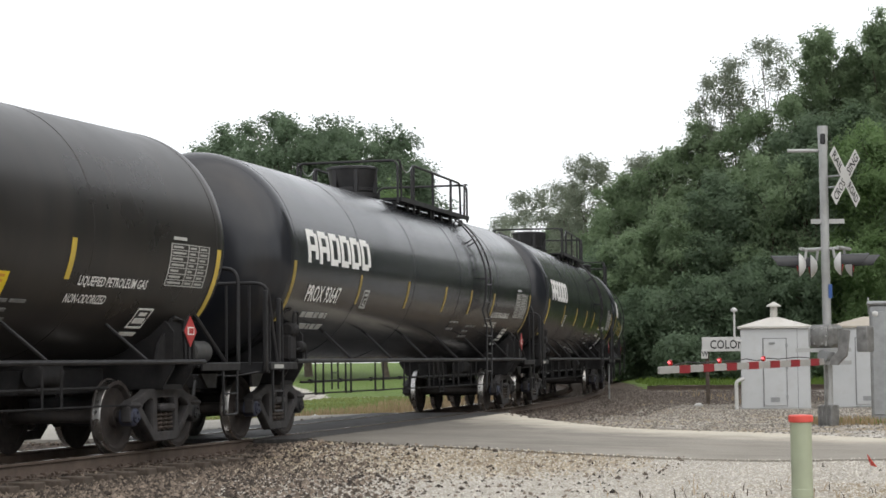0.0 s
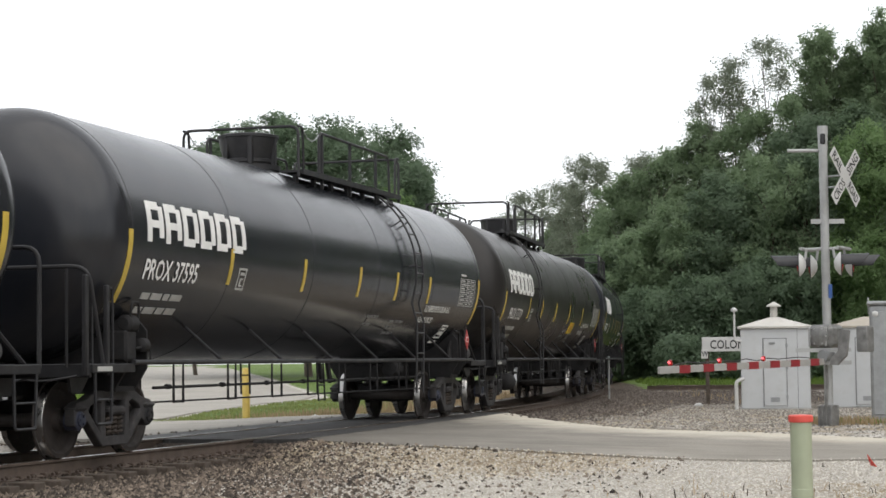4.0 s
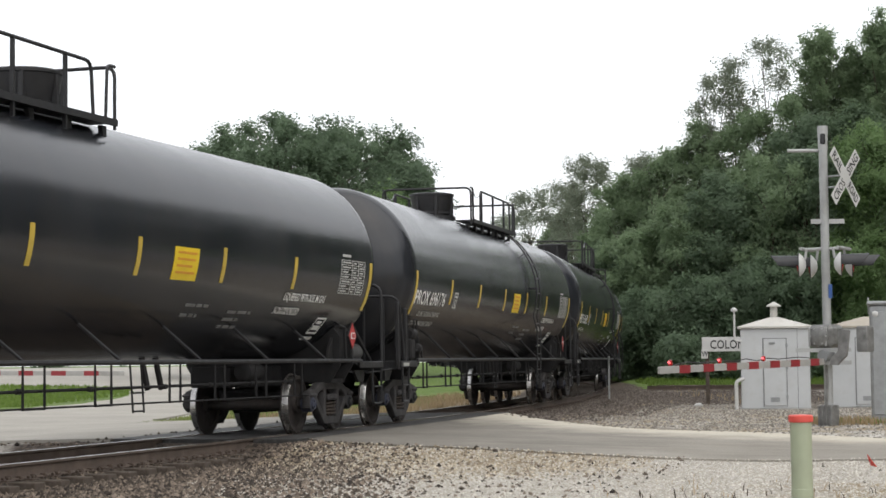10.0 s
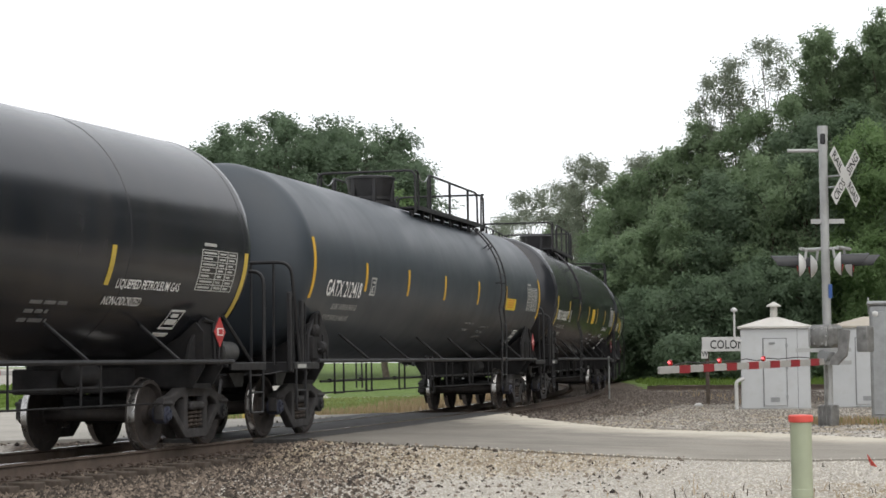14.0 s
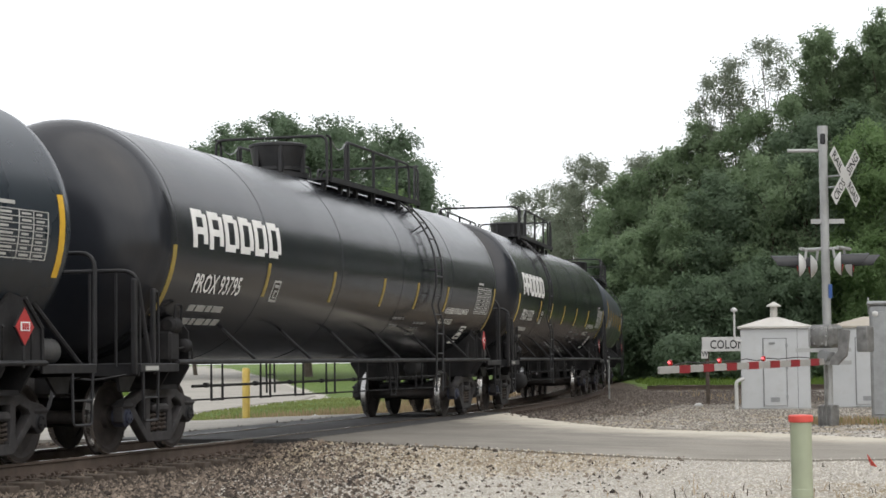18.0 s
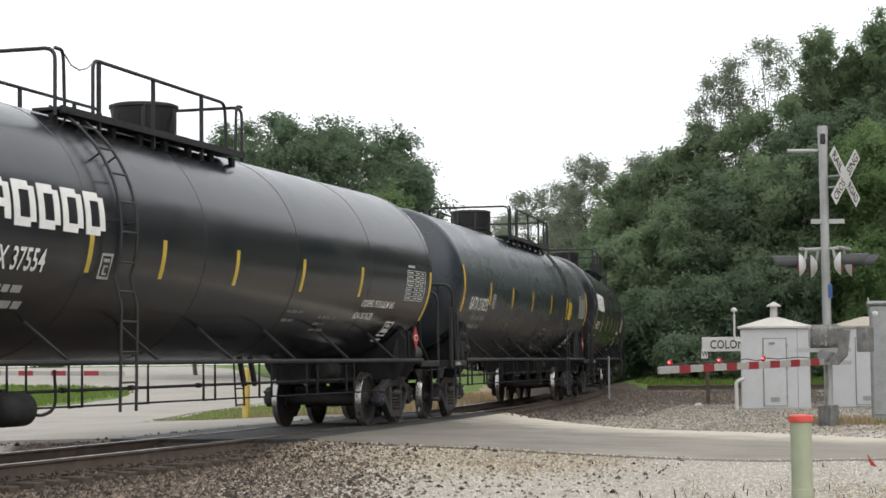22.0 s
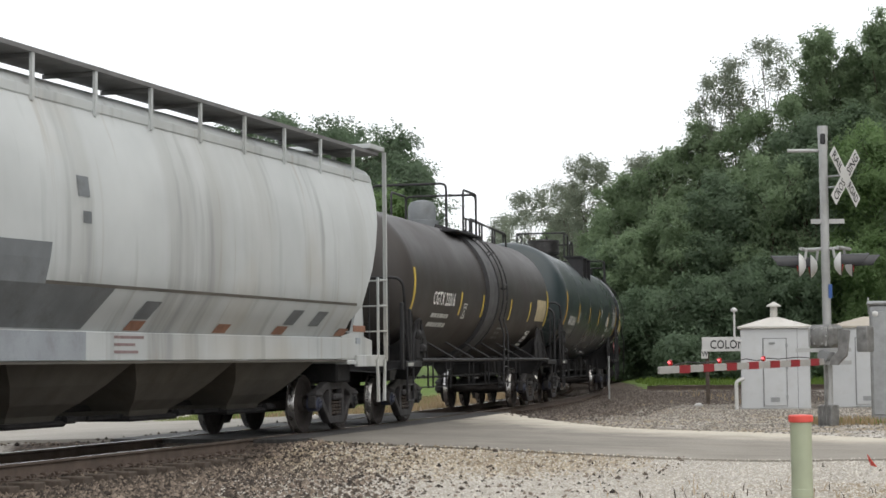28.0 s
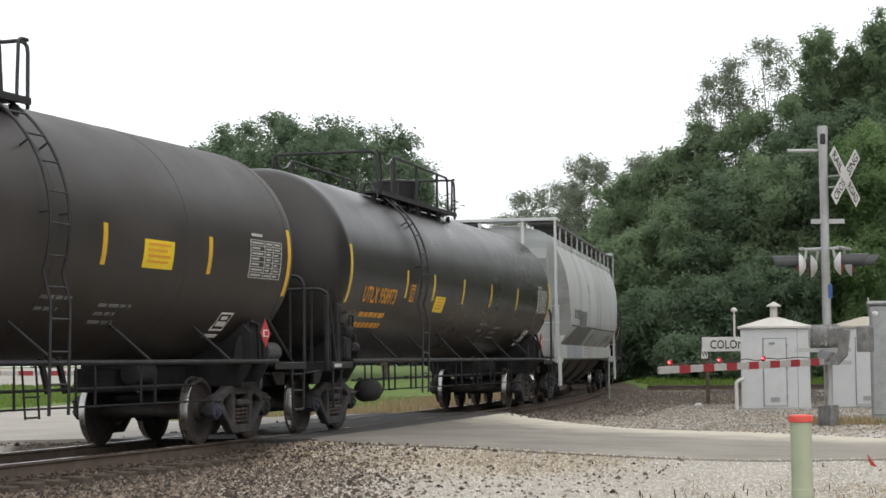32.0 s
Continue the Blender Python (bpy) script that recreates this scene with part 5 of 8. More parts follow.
def hopper_car(u, L):
    rnd = random.Random(7)
    car = thing("hopper_car", "rust-streaked pale grey covered hopper car with grey repaint patches", "hopper car", group="cars of the train")
    xb = L / 2 - 1.94
    g = Geo()
    ts = np.linspace(-1, 1, 31)
    ring = list(zip(HOP_Y, HOP_Z, HOP_X)) + [(0.95, 4.44, 8.40), (0.5, 4.53, 8.38), (-0.5, 4.53, 8.38), (-0.95, 4.44, 8.40)] + [(-y, z, x) for y, z, x in list(zip(HOP_Y, HOP_Z, HOP_X))[::-1]]
    c = len(ring)
    v = [(t * x, y, z) for t in ts for y, z, x in ring]
    f = [(i * c + j, i * c + (j + 1) % c, (i + 1) * c + (j + 1) % c, (i + 1) * c + j) for i in range(len(ts) - 1) for j in range(c)]
    h = c // 2
    for base, flip in ((0, False), ((len(ts) - 1) * c, True)):
        for j in range(h - 1):
            q = (base + j, base + j + 1, base + c - 2 - j, base + c - 1 - j)
            f.append(q[::-1] if not flip else q)
    g.add(v, f)
    part("body", g, HOPPER_PAINT, car)
    for x in np.linspace(-6.6, 6.6, 7):
        k = Geo()
        k.add([(x + d, -hop_y(z) - 0.004, z) for z in (2.02, 2.4, 2.8, 3.2, 3.6, 3.9, 4.1) for d in (-0.025, 0.025)], [(2 * i, 2 * i + 1, 2 * i + 3, 2 * i + 2) for i in range(6)])
        part("side_seam", k, HOPPER_PAINT, car)
    # dirty waist seam; its dark strip also paints the shading of the crease
    k = Geo()
    k.add([(x, -hop_y(2.02 + dz) - 0.005, 2.02 + dz) for x in np.linspace(-6.9, 6.9, 12) for dz in (-0.02, 0.02)], [(2 * i, 2 * i + 2, 2 * i + 3, 2 * i + 1) for i in range(11)])
    part("side_seam", k, HOPPER_DIRTY_SHADED, car)
    for side in (-1, 1):
        y0, y1 = sorted((side * 1.18, side * 1.335))
        part("side_sill", Geo().box(-xb - 0.1, xb + 0.1, y0, y1, 1.15, 1.50, bevel=0.012), HOPPER_PAINT, car)
        part("sill_flange", Geo().box(-xb - 0.1, xb + 0.1, side * 1.27 - 0.1, side * 1.27 + 0.1, 1.115, 1.147), HOPPER_DIRTY_SHADED, car)
        y0, y1 = sorted((side * 1.22, side * 1.345))
        part("top_chord", Geo().box(-8.27, 8.27, y0, y1, 4.10, 4.22, bevel=0.01), HOPPER_PAINT, car)
    # grey repaint, reporting mark and small marks
    hop_patch(car, "repaint_patch", [(-4.95, 2.0), (-3.0, 2.0), (-2.9, 2.46), (-4.8, 2.44)], PATCH_GREY)
    hop_patch(car, "repaint_patch", [(-6.9, 1.52), (-1.65, 1.52), (-1.35, 2.0), (-5.5, 2.0)], PATCH_GREY)
    hop_patch(car, "repaint_patch", [(-5.75, 1.16), (-1.6, 1.16), (-1.6, 1.49), (-5.75, 1.49)], PATCH_SILL)
    hop_text(car, "NDYX 893355", -6.45, 2.21, 0.25, 1.65, DARK_LETTER)
    for x in (-4.6, -0.6, 2.0, 4.05, 6.6):
        hop_patch(car, "reflector", [(x, 1.52), (x + 0.42, 1.52), (x + 0.50, 1.64), (x + 0.08, 1.64)], FADED_ORANGE, lift=0.012, rows=1)
    for x in (-0.5, 4.3, 5.3):
        hop_patch(car, "repaint_patch", [(x, 1.66), (x + 0.4, 1.66), (x + 0.55, 1.88), (x + 0.12, 1.88)], PATCH_GREY, lift=0.010, rows=1)
    for i, w in enumerate((1.0, 0.7, 0.8)):
        hop_patch(car, "lettering", [(-0.9, 1.42 - i * 0.09), (-0.9 + w * 0.8, 1.42 - i * 0.09), (-0.9 + w * 0.8, 1.455 - i * 0.09), (-0.9, 1.455 - i * 0.09)], FADED_MAUVE, lift=0.006, rows=1)
    for x, z, w, hh in ((-2.3, 3.02, 0.28, 0.24), (-2.2, 2.72, 0.2, 0.14)):
        hop_patch(car, "repaint_patch", [(x, z), (x + w, z), (x + w, z + hh), (x, z + hh)], PATCH_GREY, rows=2)
    # discharge chutes
    for i in range(4):
        x = -4.65 + i * 3.1
        hh = Geo()
        prof = ((1.54, 1.16, 1.14), (1.14, 0.98, 0.86), (0.82, 0.78, 0.64), (0.60, 0.60, 0.50), (0.56, 0.56, 0.42))
        v = [(x + sx * a, sy * w, z) for a, w, z in prof for sx, sy in ((-1, -1), (1, -1), (1, 1), (-1, 1))]
        hh.add(v, [(3, 2, 1, 0), (16, 17, 18, 19)] + [(4 * q + j, 4 * q + (j + 1) % 4, 4 * q + 4 + (j + 1) % 4, 4 * q + 4 + j) for q in range(4) for j in range(4)])
        p = part("chute", hh, HOPPER_DIRTY_SHADED, car, "dusty sloped discharge chute, paint darkened for shade", smooth=False)
        part("outlet_gate", Geo().box(x - 0.70, x + 0.70, -0.68, 0.68, 0.36, 0.43, bevel=0.03), UNDER, p)
        part("gate_rack", Geo().box(x - 1.5, x + 1.5, -0.50, -0.44, 0.40, 0.46, bevel=0.01), UNDER, p)
        part("gate_pinion", Geo().lathe([(-0.12, 0.05), (0.12, 0.05)], 10, Matrix.Translation((x + 0.78, -0.66, 0.44))), UNDER, p)
    part("outlet_rail", Geo().box(-xb + 1.2, xb - 1.2, -0.06, 0.06, 0.50, 0.58), UNDER, car)
    # running boards on the roof
    for side in (-1, 1):
        part("roof_walk", Geo().box(-L / 2 + 0.7, L / 2 - 0.7, side * 1.03 - 0.36, side * 1.03 + 0.36, 4.585, 4.64), WALK_GREY, car, "grey grated roof running board")
        for i in range(11):
            x = -7.3 + 14.72 * i / 10
            k = Geo().box(x - 0.027, x + 0.027, side * 1.36 - 0.02, side * 1.36 + 0.02, 4.05, 4.64)
            part("walk_post", k, HOPPER_PAINT, car)
            part("walk_bracket", Geo().box(x - 0.02, x + 0.02, min(side * 0.66, side * 1.34), max(side * 0.66, side * 1.34), 4.53, 4.58), WALK_GREY, car)
    for i in range(6):
        x = -6.6 + i * 2.64
        part("roof_hatch", Geo().box(x - 1.1, x + 1.1, -0.36, 0.36, 4.50, 4.63, bevel=0.04), WALK_GREY, car, "dusty grey roof hatch cover")
    for e in (-1, 1):
        xe = e * L / 2
        part("end_sheet", Geo().prism([(e * q, z) for q, z in ((8.18, 4.32), (8.20, 3.99), (8.50, 3.97), (8.46, 3.72), (7.78, 2.70), (7.34, 2.02), (7.24, 1.2), (7.0, 1.2), (7.05, 2.0), (8.0, 4.32))], -1.14, 1.14), HOPPER_PAINT, car, smooth=False)
        a, b = sorted((e * (xb - 1.5), xe - e * 0.42))
        part("stub_sill", Geo().box(a, b, -0.33, 0.33, 0.74, 1.12, bevel=0.02), UNDER, car)
        a, b = sorted((e * (xb - 0.3), xe - e * 0.5))
        part("end_platform", Geo().box(a, b, -1.38, 1.38, 1.07, 1.14, bevel=0.01), HOPPER_PAINT, car)
        part("end_walk", Geo().box(min(xe - e * 0.55, xe - e * 1.25), max(xe - e * 0.55, xe - e * 1.25), -1.45, 1.45, 4.66, 4.74, bevel=0.01), HOPPER_PAINT, car)
        part("bolster", Geo().box(e * xb - 0.3, e * xb + 0.3, -1.2, 1.2, 0.78, 1.12, bevel=0.03), UNDER, car)
        for side in (-1, 1):
            a, b = sorted((e * 7.42, e * 7.98))
            part("tape", Geo().box(a, b, side * 1.335 - 0.006, side * 1.335 + 0.006, 1.60, 1.70), FADED_ORANGE, car)
            a, b = sorted((e * 7.55, e * 7.75))
            part("decal", Geo().box(a, b, side * 1.335 - 0.006, side * 1.335 + 0.006, 1.40, 1.50), PATCH_SILL, car)
        part("air_tank", Geo().lathe([(-0.45, 0.12), (-0.38, 0.2), (0.38, 0.2), (0.45, 0.12)], 18, Matrix.Translation((e * 8.35, 0.2, 1.42)) @ Matrix.Rotation(math.pi / 2, 4, "Z")), HOPPER_DIRTY_SHADED, car)
        pipe(car, "brace", [(e * 8.1, -0.5, 1.2), (e * 8.05, -1.1, 2.4)], 0.022, 6, HOPPER_PAINT)
        for side in (-1, 1):
            xx, x2, pw = (8.78, 8.40, 0.028) if e > 0 else (-8.93, -8.46, 0.045)
            part("end_post", Geo().box(xx - pw, xx + pw, side * 1.42 - 0.03, side * 1.42 + 0.03, 1.12, 4.66), HOPPER_PAINT, car)
            part("ladder_stile", Geo().box(x2 - 0.018, x2 + 0.018, side * 1.42 - 0.018, side * 1.42 + 0.018, 1.14, 2.52), HOPPER_PAINT, car)
            for z in (1.62, 2.05, 2.48):
                part("rung", Geo().tube([(xx, side * 1.45, z), (x2, side * 1.45, z)], 0.016, 6), HOPPER_PAINT, car)
                part("grab_iron", Geo().tube([(xx, side * 1.42, z), (xx, side * 0.62, z)], 0.016, 6), HOPPER_PAINT, car)
            part("corner_sheet", Geo().prism([(e * q, z) for q, z in ((8.34, 1.14), (6.9, 1.14), (6.9, 1.52), (7.36, 1.58), (7.62, 2.05), (7.88, 2.05), (7.94, 1.52), (8.34, 1.46))], side * 1.31 - 0.02, side * 1.31 + 0.02), HOPPER_PAINT, car, smooth=False)
            part("sill_step", Geo().tube([(xe - e * 0.60, side * 1.44, 1.15), (xe - e * 0.66, side * 1.44, 0.45), (xe - e * 0.95, side * 1.44, 0.45), (xe - e * 0.98, side * 1.44, 1.15)], 0.026, 6), HOPPER_PAINT, car)
            a, b = sorted((e * (xb + 0.1), xe - e * 0.5))
            part("side_plate", Geo().box(a, b, side * 1.38 - 0.03, side * 1.38 + 0.03, 1.03, 1.22, bevel=0.01), HOPPER_PAINT, car)
        for y in (-0.55, 0.55):
            part("end_post", Geo().box(e * 8.66 - 0.035, e * 8.66 + 0.035, y - 0.035, y + 0.035, 2.1, 4.66), HOPPER_PAINT, car)
        vs, fs = letters("893355", 0.12, 0.8)
        if e < 0:
            g = Geo()
            g.add([(e * (8.46 + (3.42 + b - 3.72) * 0.667) - 0.012, -a * 1.15 + 0.12, 3.42 + b) for a, b in vs], fs)
            part("end_number", g, DARK_LETTER, car, smooth=False)
        g = Geo()
        a, b = sorted((xe - e * 0.45, xe - e * 0.10))
        g.box(a, b, -0.08, 0.08, 0.78, 0.98, bevel=0.02)
        a, b = sorted((xe - e * 0.16, xe + e * 0.06))
        g.box(a, b, -0.17, 0.14, 0.74, 1.02, bevel=0.05)
        part("coupler", g, CAST, car)
    trucks = add_trucks(car, xb)
    FLEET.append((car, u, xb, trucks))
    return car


# ---------------------------------------------------------------- the cars of the train, head to tail
def build_fleet():
    gloss = "glossy black tank car with a white block mark and yellow reflectors"
    uz = dict(bar_x=(-5.0, -2.2, 0.4, 2.45, 4.5), bar_z=(2.05, 2.52), end_bar=(1.72, 2.6), plat=(-1.0, 4.3, -0.55, 3.5))
    fz = dict(bar_x=(-5.0, -3.1, -0.8, 1.73, 4.42), bar_z=(2.05, 2.52), end_bar=(1.72, 2.6), plat=(-4.95, 0.65, -0.45, -4.2), drum=True)
    worn = dict(bars=YELLOW_WORN)
    hi = dict(bar_z=(2.17, 2.65), end_bar=(1.85, 2.72))
    nm = (-7.45, 2.04, 0.25, 1.62)
    tank_car(158.5, 19.0, BLACK_GLOSS, gloss, mark=-7.6, **uz)
    tank_car(139.5, 19.0, BLACK_GLOSS, gloss, mark=-7.6, **uz)
    tank_car(120.49, 19.02, BLACK_GLOSS, gloss, mark=-7.6, **uz)
    tank_car(101.48, 19.0, BLACK_GLOSS, gloss, mark=-7.6, number="PROX 93647", num=nm, **uz, **worn)
    tank_car(82.39, 19.18, BLACK_DULL, "dusty black tank car with block mark and low yellow panel", mark=-7.7, number="PROX 37329", num=nm, panel=(2.45, 1.83, 2.12, 0.72), **{**fz, "bar_z": (2.08, 2.55)})
    tank_car(63.40, 18.8, BLACK_GLOSS, gloss, mark=-7.6, number="PROX 37595", num=(-7.6, 2.15, 0.25, 1.62), **{**uz, **hi})
    yel = "glossy black tank car with large yellow notice panel and white mark"
    ye = dict(seams=False, panel=(0.58, 2.18, 2.6, 0.72), bar_x=(-5.45, -2.95, -0.4, 2.13, 4.73), end_bar=(1.95, 2.72), plat=(-1.3, 3.5, -0.72, 3.0), num=(-8.1, 2.14, 0.25, 2.3))
    tank_car(44.51, 18.9, BLACK_GLOSS, yel, number="PROX 696085", sub="LD LMT 162200 LB 73600 KG/LT WT 100800 LB 45700 KG", **ye)
    tank_car(25.58, 18.94, BLACK_GLOSS, yel, number="PROX 696176", sub="LD LMT 162200 LB 73600 KG/LT WT 100800 LB 45700 KG", **ye)
    tank_car(6.75, 18.82, BLACK_GLOSS, yel, number="PROX 696037", sub="LD LMT 162400 LB 73650 KG/LT WT 100600 LB 45630 KG", **{**ye, "plat": (-4.75, 0.0, -0.4, -4.0), "num": (-7.85, 2.14, 0.25, 2.28)})
    sat = "satin charcoal tank car with yellow reflectors and white reporting mark"
    sa = dict(r=1.51, zc=2.66, bar_x=(-5.8, -3.28, -0.70, 2.08, 4.74), bar_z=(2.27, 2.73), end_bar=(2.08, 3.0), plat=(-0.95, 4.75, -0.55, 4.0), num=(-7.75, 2.15, 0.25, 1.82), gas=False, wing=True, bars=YELLOW_AMBER, seams=False)
    tank_car(-12.43, 19.54, CHARCOAL, sat, number="GATX 212418", sub="LD LMT 164100 LB 74430 KG/LT WT 98900 LB 44800 KG", panel=(4.85, 2.22, 2.47, 0.9), **sa)
    tank_car(-31.75, 19.1, BLACK_GLOSS, gloss, mark=-7.65, number="PROX 93920", num=nm, **fz)
    tank_car(-50.85, 19.1, BLACK_GLOSS, gloss, mark=-7.65, number="PROX 93795", num=nm, **uz, **worn)
    tank_car(-70.15, 19.5, CHARCOAL_GLOSS, sat, number="GATX 218223", sub="LD LMT 163900 LB 74340 KG/LT WT 99100 LB 44950 KG", panel=(4.8, 2.18, 2.62, 0.72), **sa)
    tank_car(-89.50, 19.2, BLACK_GLOSS, gloss, mark=-7.75, number="PROX 37554", num=(-7.5, 2.14, 0.25, 1.6), **{**fz, **hi})
    green = tank_car(-108.42, 18.65, DARK_GREEN, "dark green tank car with yellow reflectors and triangular top brackets", number="GATX 58666", sub="LD LMT 163100 LB 74000 KG/LT WT 99900 LB 45300 KG", num=(-7.1, 2.05, 0.24, 1.75),
                     bar_x=(-4.82, -1.7, 1.39, 5.02), bar_z=(2.18, 2.64), end_bar=(1.94, 2.9), r=1.53, zc=2.67, top=False, panel_mat=GREY_LETTER, side_rails=False, wing=True, bars=YELLOW_AMBER)
    green_top(green)
    belt = tank_car(-125.62, 15.75, BROWN_TANK, "weathered brown-black tank car with a raised belt round it", number="CGTX 23316", num=(-5.2, 2.18, 0.24, 1.75), gas=False, bar_x=(-2.95, -0.95, 1.95, 4.25),
                    bar_z=(2.02, 2.47), end_bar=(1.95, 2.8), r=1.42, zc=2.56, top=False, seams=False, table=False, wing=True, placard=False)
    belt_top(belt)
    hopper_car(-142.78, 18.55)
    tank_car(-161.62, 19.15, BLACK_DULL, "dull black tank car with orange reporting mark and yellow panel", number="UTLX 958973", text=ORANGE_LETTER, num=(-7.4, 2.1, 0.26, 1.95), panel=(-2.85, 2.03, 2.32, 0.70), gas=False,
             bar_x=(-4.95, -3.1, -0.78, 1.7, 4.42), bar_z=(2.23, 2.71), end_bar=(2.06, 2.98), plat=(-5.0, 0.75, -0.25, -4.15, 0.72), drum=True, seams=False)
    tank_car(-180.75, 19.1, BROWN_TANK, "dusty brown-black tank car with yellow notice panel", panel=(3.6, 2.29, 2.64, 0.80), gas=False, bar_x=(-5.5, -3.1, -0.6, 2.59, 5.52), bar_z=(2.28, 2.77), end_bar=(2.07, 3.02), bars=YELLOW_AMBER, plat=(-3.6, 1.75, -2.6, 1.5))
    for o in (TRUCK, *TRUCK.children_recursive):
        bpy.data.objects.remove(o)


WORN_HOUSING = plain("scuffed_black_housing", (0.022, 0.021, 0.021), 0.5, var=0.4, scale=4, dirt=(0.10, 0.090, 0.082), dirt_amount=0.5, bump=0.4, dist=0.01)


def green_top(car):
    """Housing, short rails, three gussets and a long hand rail on the green car."""
    zt = Z_TANK + R_TANK
    hx = -0.22
    turn = Matrix.Translation((hx, 0, 0)) @ Matrix.Rotation(-math.pi / 2, 4, "Y")
    g = Geo().lathe([(zt - 0.12, 0.42), (zt + 0.08, 0.42), (zt + 0.10, 0.47), (zt + 0.20, 0.48), (zt + 0.47, 0.47), (zt + 0.49, 0.49), (zt + 0.53, 0.48)], 36, turn)
    h = part("housing", g, WORN_HOUSING, car, "worn round black valve housing")
    part("hatch_bolt", Geo().box(hx + 0.1, hx + 0.3, -0.15, 0.15, zt + 0.52, zt + 0.59, bevel=0.02), FITTING, h)
    part("hatch_handle", Geo().tube(bend([(hx - 0.1, -0.1, zt + 0.52), (hx - 0.1, -0.1, zt + 0.66), (hx + 0.12, -0.1, zt + 0.66), (hx + 0.12, -0.1, zt + 0.52)], 0.04), 0.014, 6), FITTING, h)
    for z in (0.02, 0.14):
        part("housing_hoop", Geo().lathe([(zt + z - 0.02, 0.50), (zt + z + 0.02, 0.50)], 36, turn), FITTING, h)
    zp, yo = zt - 0.01, 1.25
    for side in (-1, 1):
        y0, y1 = sorted((side * 0.66, side * yo))
        part("walkway", Geo().box(-1.05, 1.65, y0, y1, zp - 0.02, zp + 0.015), FITTING, car, "black grated walkway board")
        for x in (-0.95, 0.22, 1.38):
            k = Geo()
            vs = [(x + dx, y, z) for dx in (-0.008, 0.008) for y, z in ((side * 0.74, zp - 0.02), (side * yo, zp - 0.02), (side * yo, zp - 0.78))]
            k.add(vs, [(0, 1, 2), (5, 4, 3), (0, 3, 4, 1), (1, 4, 5, 2), (2, 5, 3, 0)])
            q = part("gusset", k, FITTING, car, smooth=False)
            y0, y1 = sorted((side * yo, side * (yo + 0.02)))
            part("gusset_flange", Geo().box(x - 0.035, x + 0.035, y0, y1, zp - 0.80, zp - 0.02), FITTING, q)
        for x, zr in ((-0.92, zt + 0.72), (1.52, zt + 0.53)):
            part("rail_post", Geo().box(x - 0.07, x + 0.07, side * 0.71 - 0.02, side * 0.71 + 0.02, zp - 0.02, zr, bevel=0.008), FITTING, car, "flat black steel post")
        pipe(car, "guard_rail", bend([(-0.92, side * 0.71, zt + 0.71), (0.12, side * 0.71, zt + 0.68), (0.18, side * 0.71, zp)], 0.14), 0.026)
        pipe(car, "guard_rail", bend([(0.76, side * 0.71, zp), (0.76, side * 0.71, zt + 0.55), (1.54, side * 0.71, zt + 0.52)], 0.05), 0.026)
        pipe(car, "chain", [(0.12, side * 0.71, zt + 0.64), (0.30, side * 0.71, zt + 0.51), (0.45, side * 0.71, zt + 0.45), (0.62, side * 0.71, zt + 0.47), (0.76, side * 0.71, zt + 0.54)], 0.010, 5, GALV)
    pipe(car, "guard_rail", bend([(-0.92, -0.71, zt + 0.71), (-0.92, 0.71, zt + 0.71), (-0.92, 0.71, zt - 0.2)], 0.12), 0.026)
    pipe(car, "guard_rail", [(1.52, -0.71, zt + 0.50), (1.52, 0.71, zt + 0.50)], 0.024)
    pipe(car, "hand_rail", bend([(2.6, 0.5, zt + 0.28), (5.2, 0.5, zt + 0.26), (5.3, 0.5, zt - 0.05)], 0.1), 0.022)
    pipe(car, "hand_rail", bend([(-8.9, 0.9, zt - 0.35), (-8.9, 0.9, zt + 0.60), (-2.6, 0.9, zt + 0.60), (-2.6, 0.9, zt - 0.2)], 0.12), 0.028)
    for x in (-8.6, -6.8, -4.4):
        pipe(car, "rail_post", [(x, 0.9, zt - 0.35), (x, 0.9, zt + 0.60)], 0.028, 6)
    for x in (2.9, 4.1):
        pipe(car, "rail_post", [(x, 0.5, zt - 0.1), (x, 0.5, zt + 0.27)], 0.02, 6)
    p = skin_patch(car, "notice_panel", 4.46, 4.98, 2.20, 2.48, WHITE_LETTER, label="white notice panel with unreadable dark bars")
    g = Geo()
    for i, w in enumerate((0.36, 0.30, 0.40)):
        skin_patch(car, "", 4.52, 4.52 + w, 2.25 + 0.075 * i, 2.28 + 0.075 * i, None, lift=0.012, rows=1, g=g)
    part("panel_writing", g, FAINT_LETTER, p, smooth=False)
    small_lines(car, 2.2, 2.62, (0.5, 0.4, 0.45), 0.05, 0.09, GREY_LETTER, random.Random(5))
    skin_patch(car, "repaint_patch", 6.6, 7.6, 2.72, 2.95, HEAD_BLACK, label="dark repainted patch")


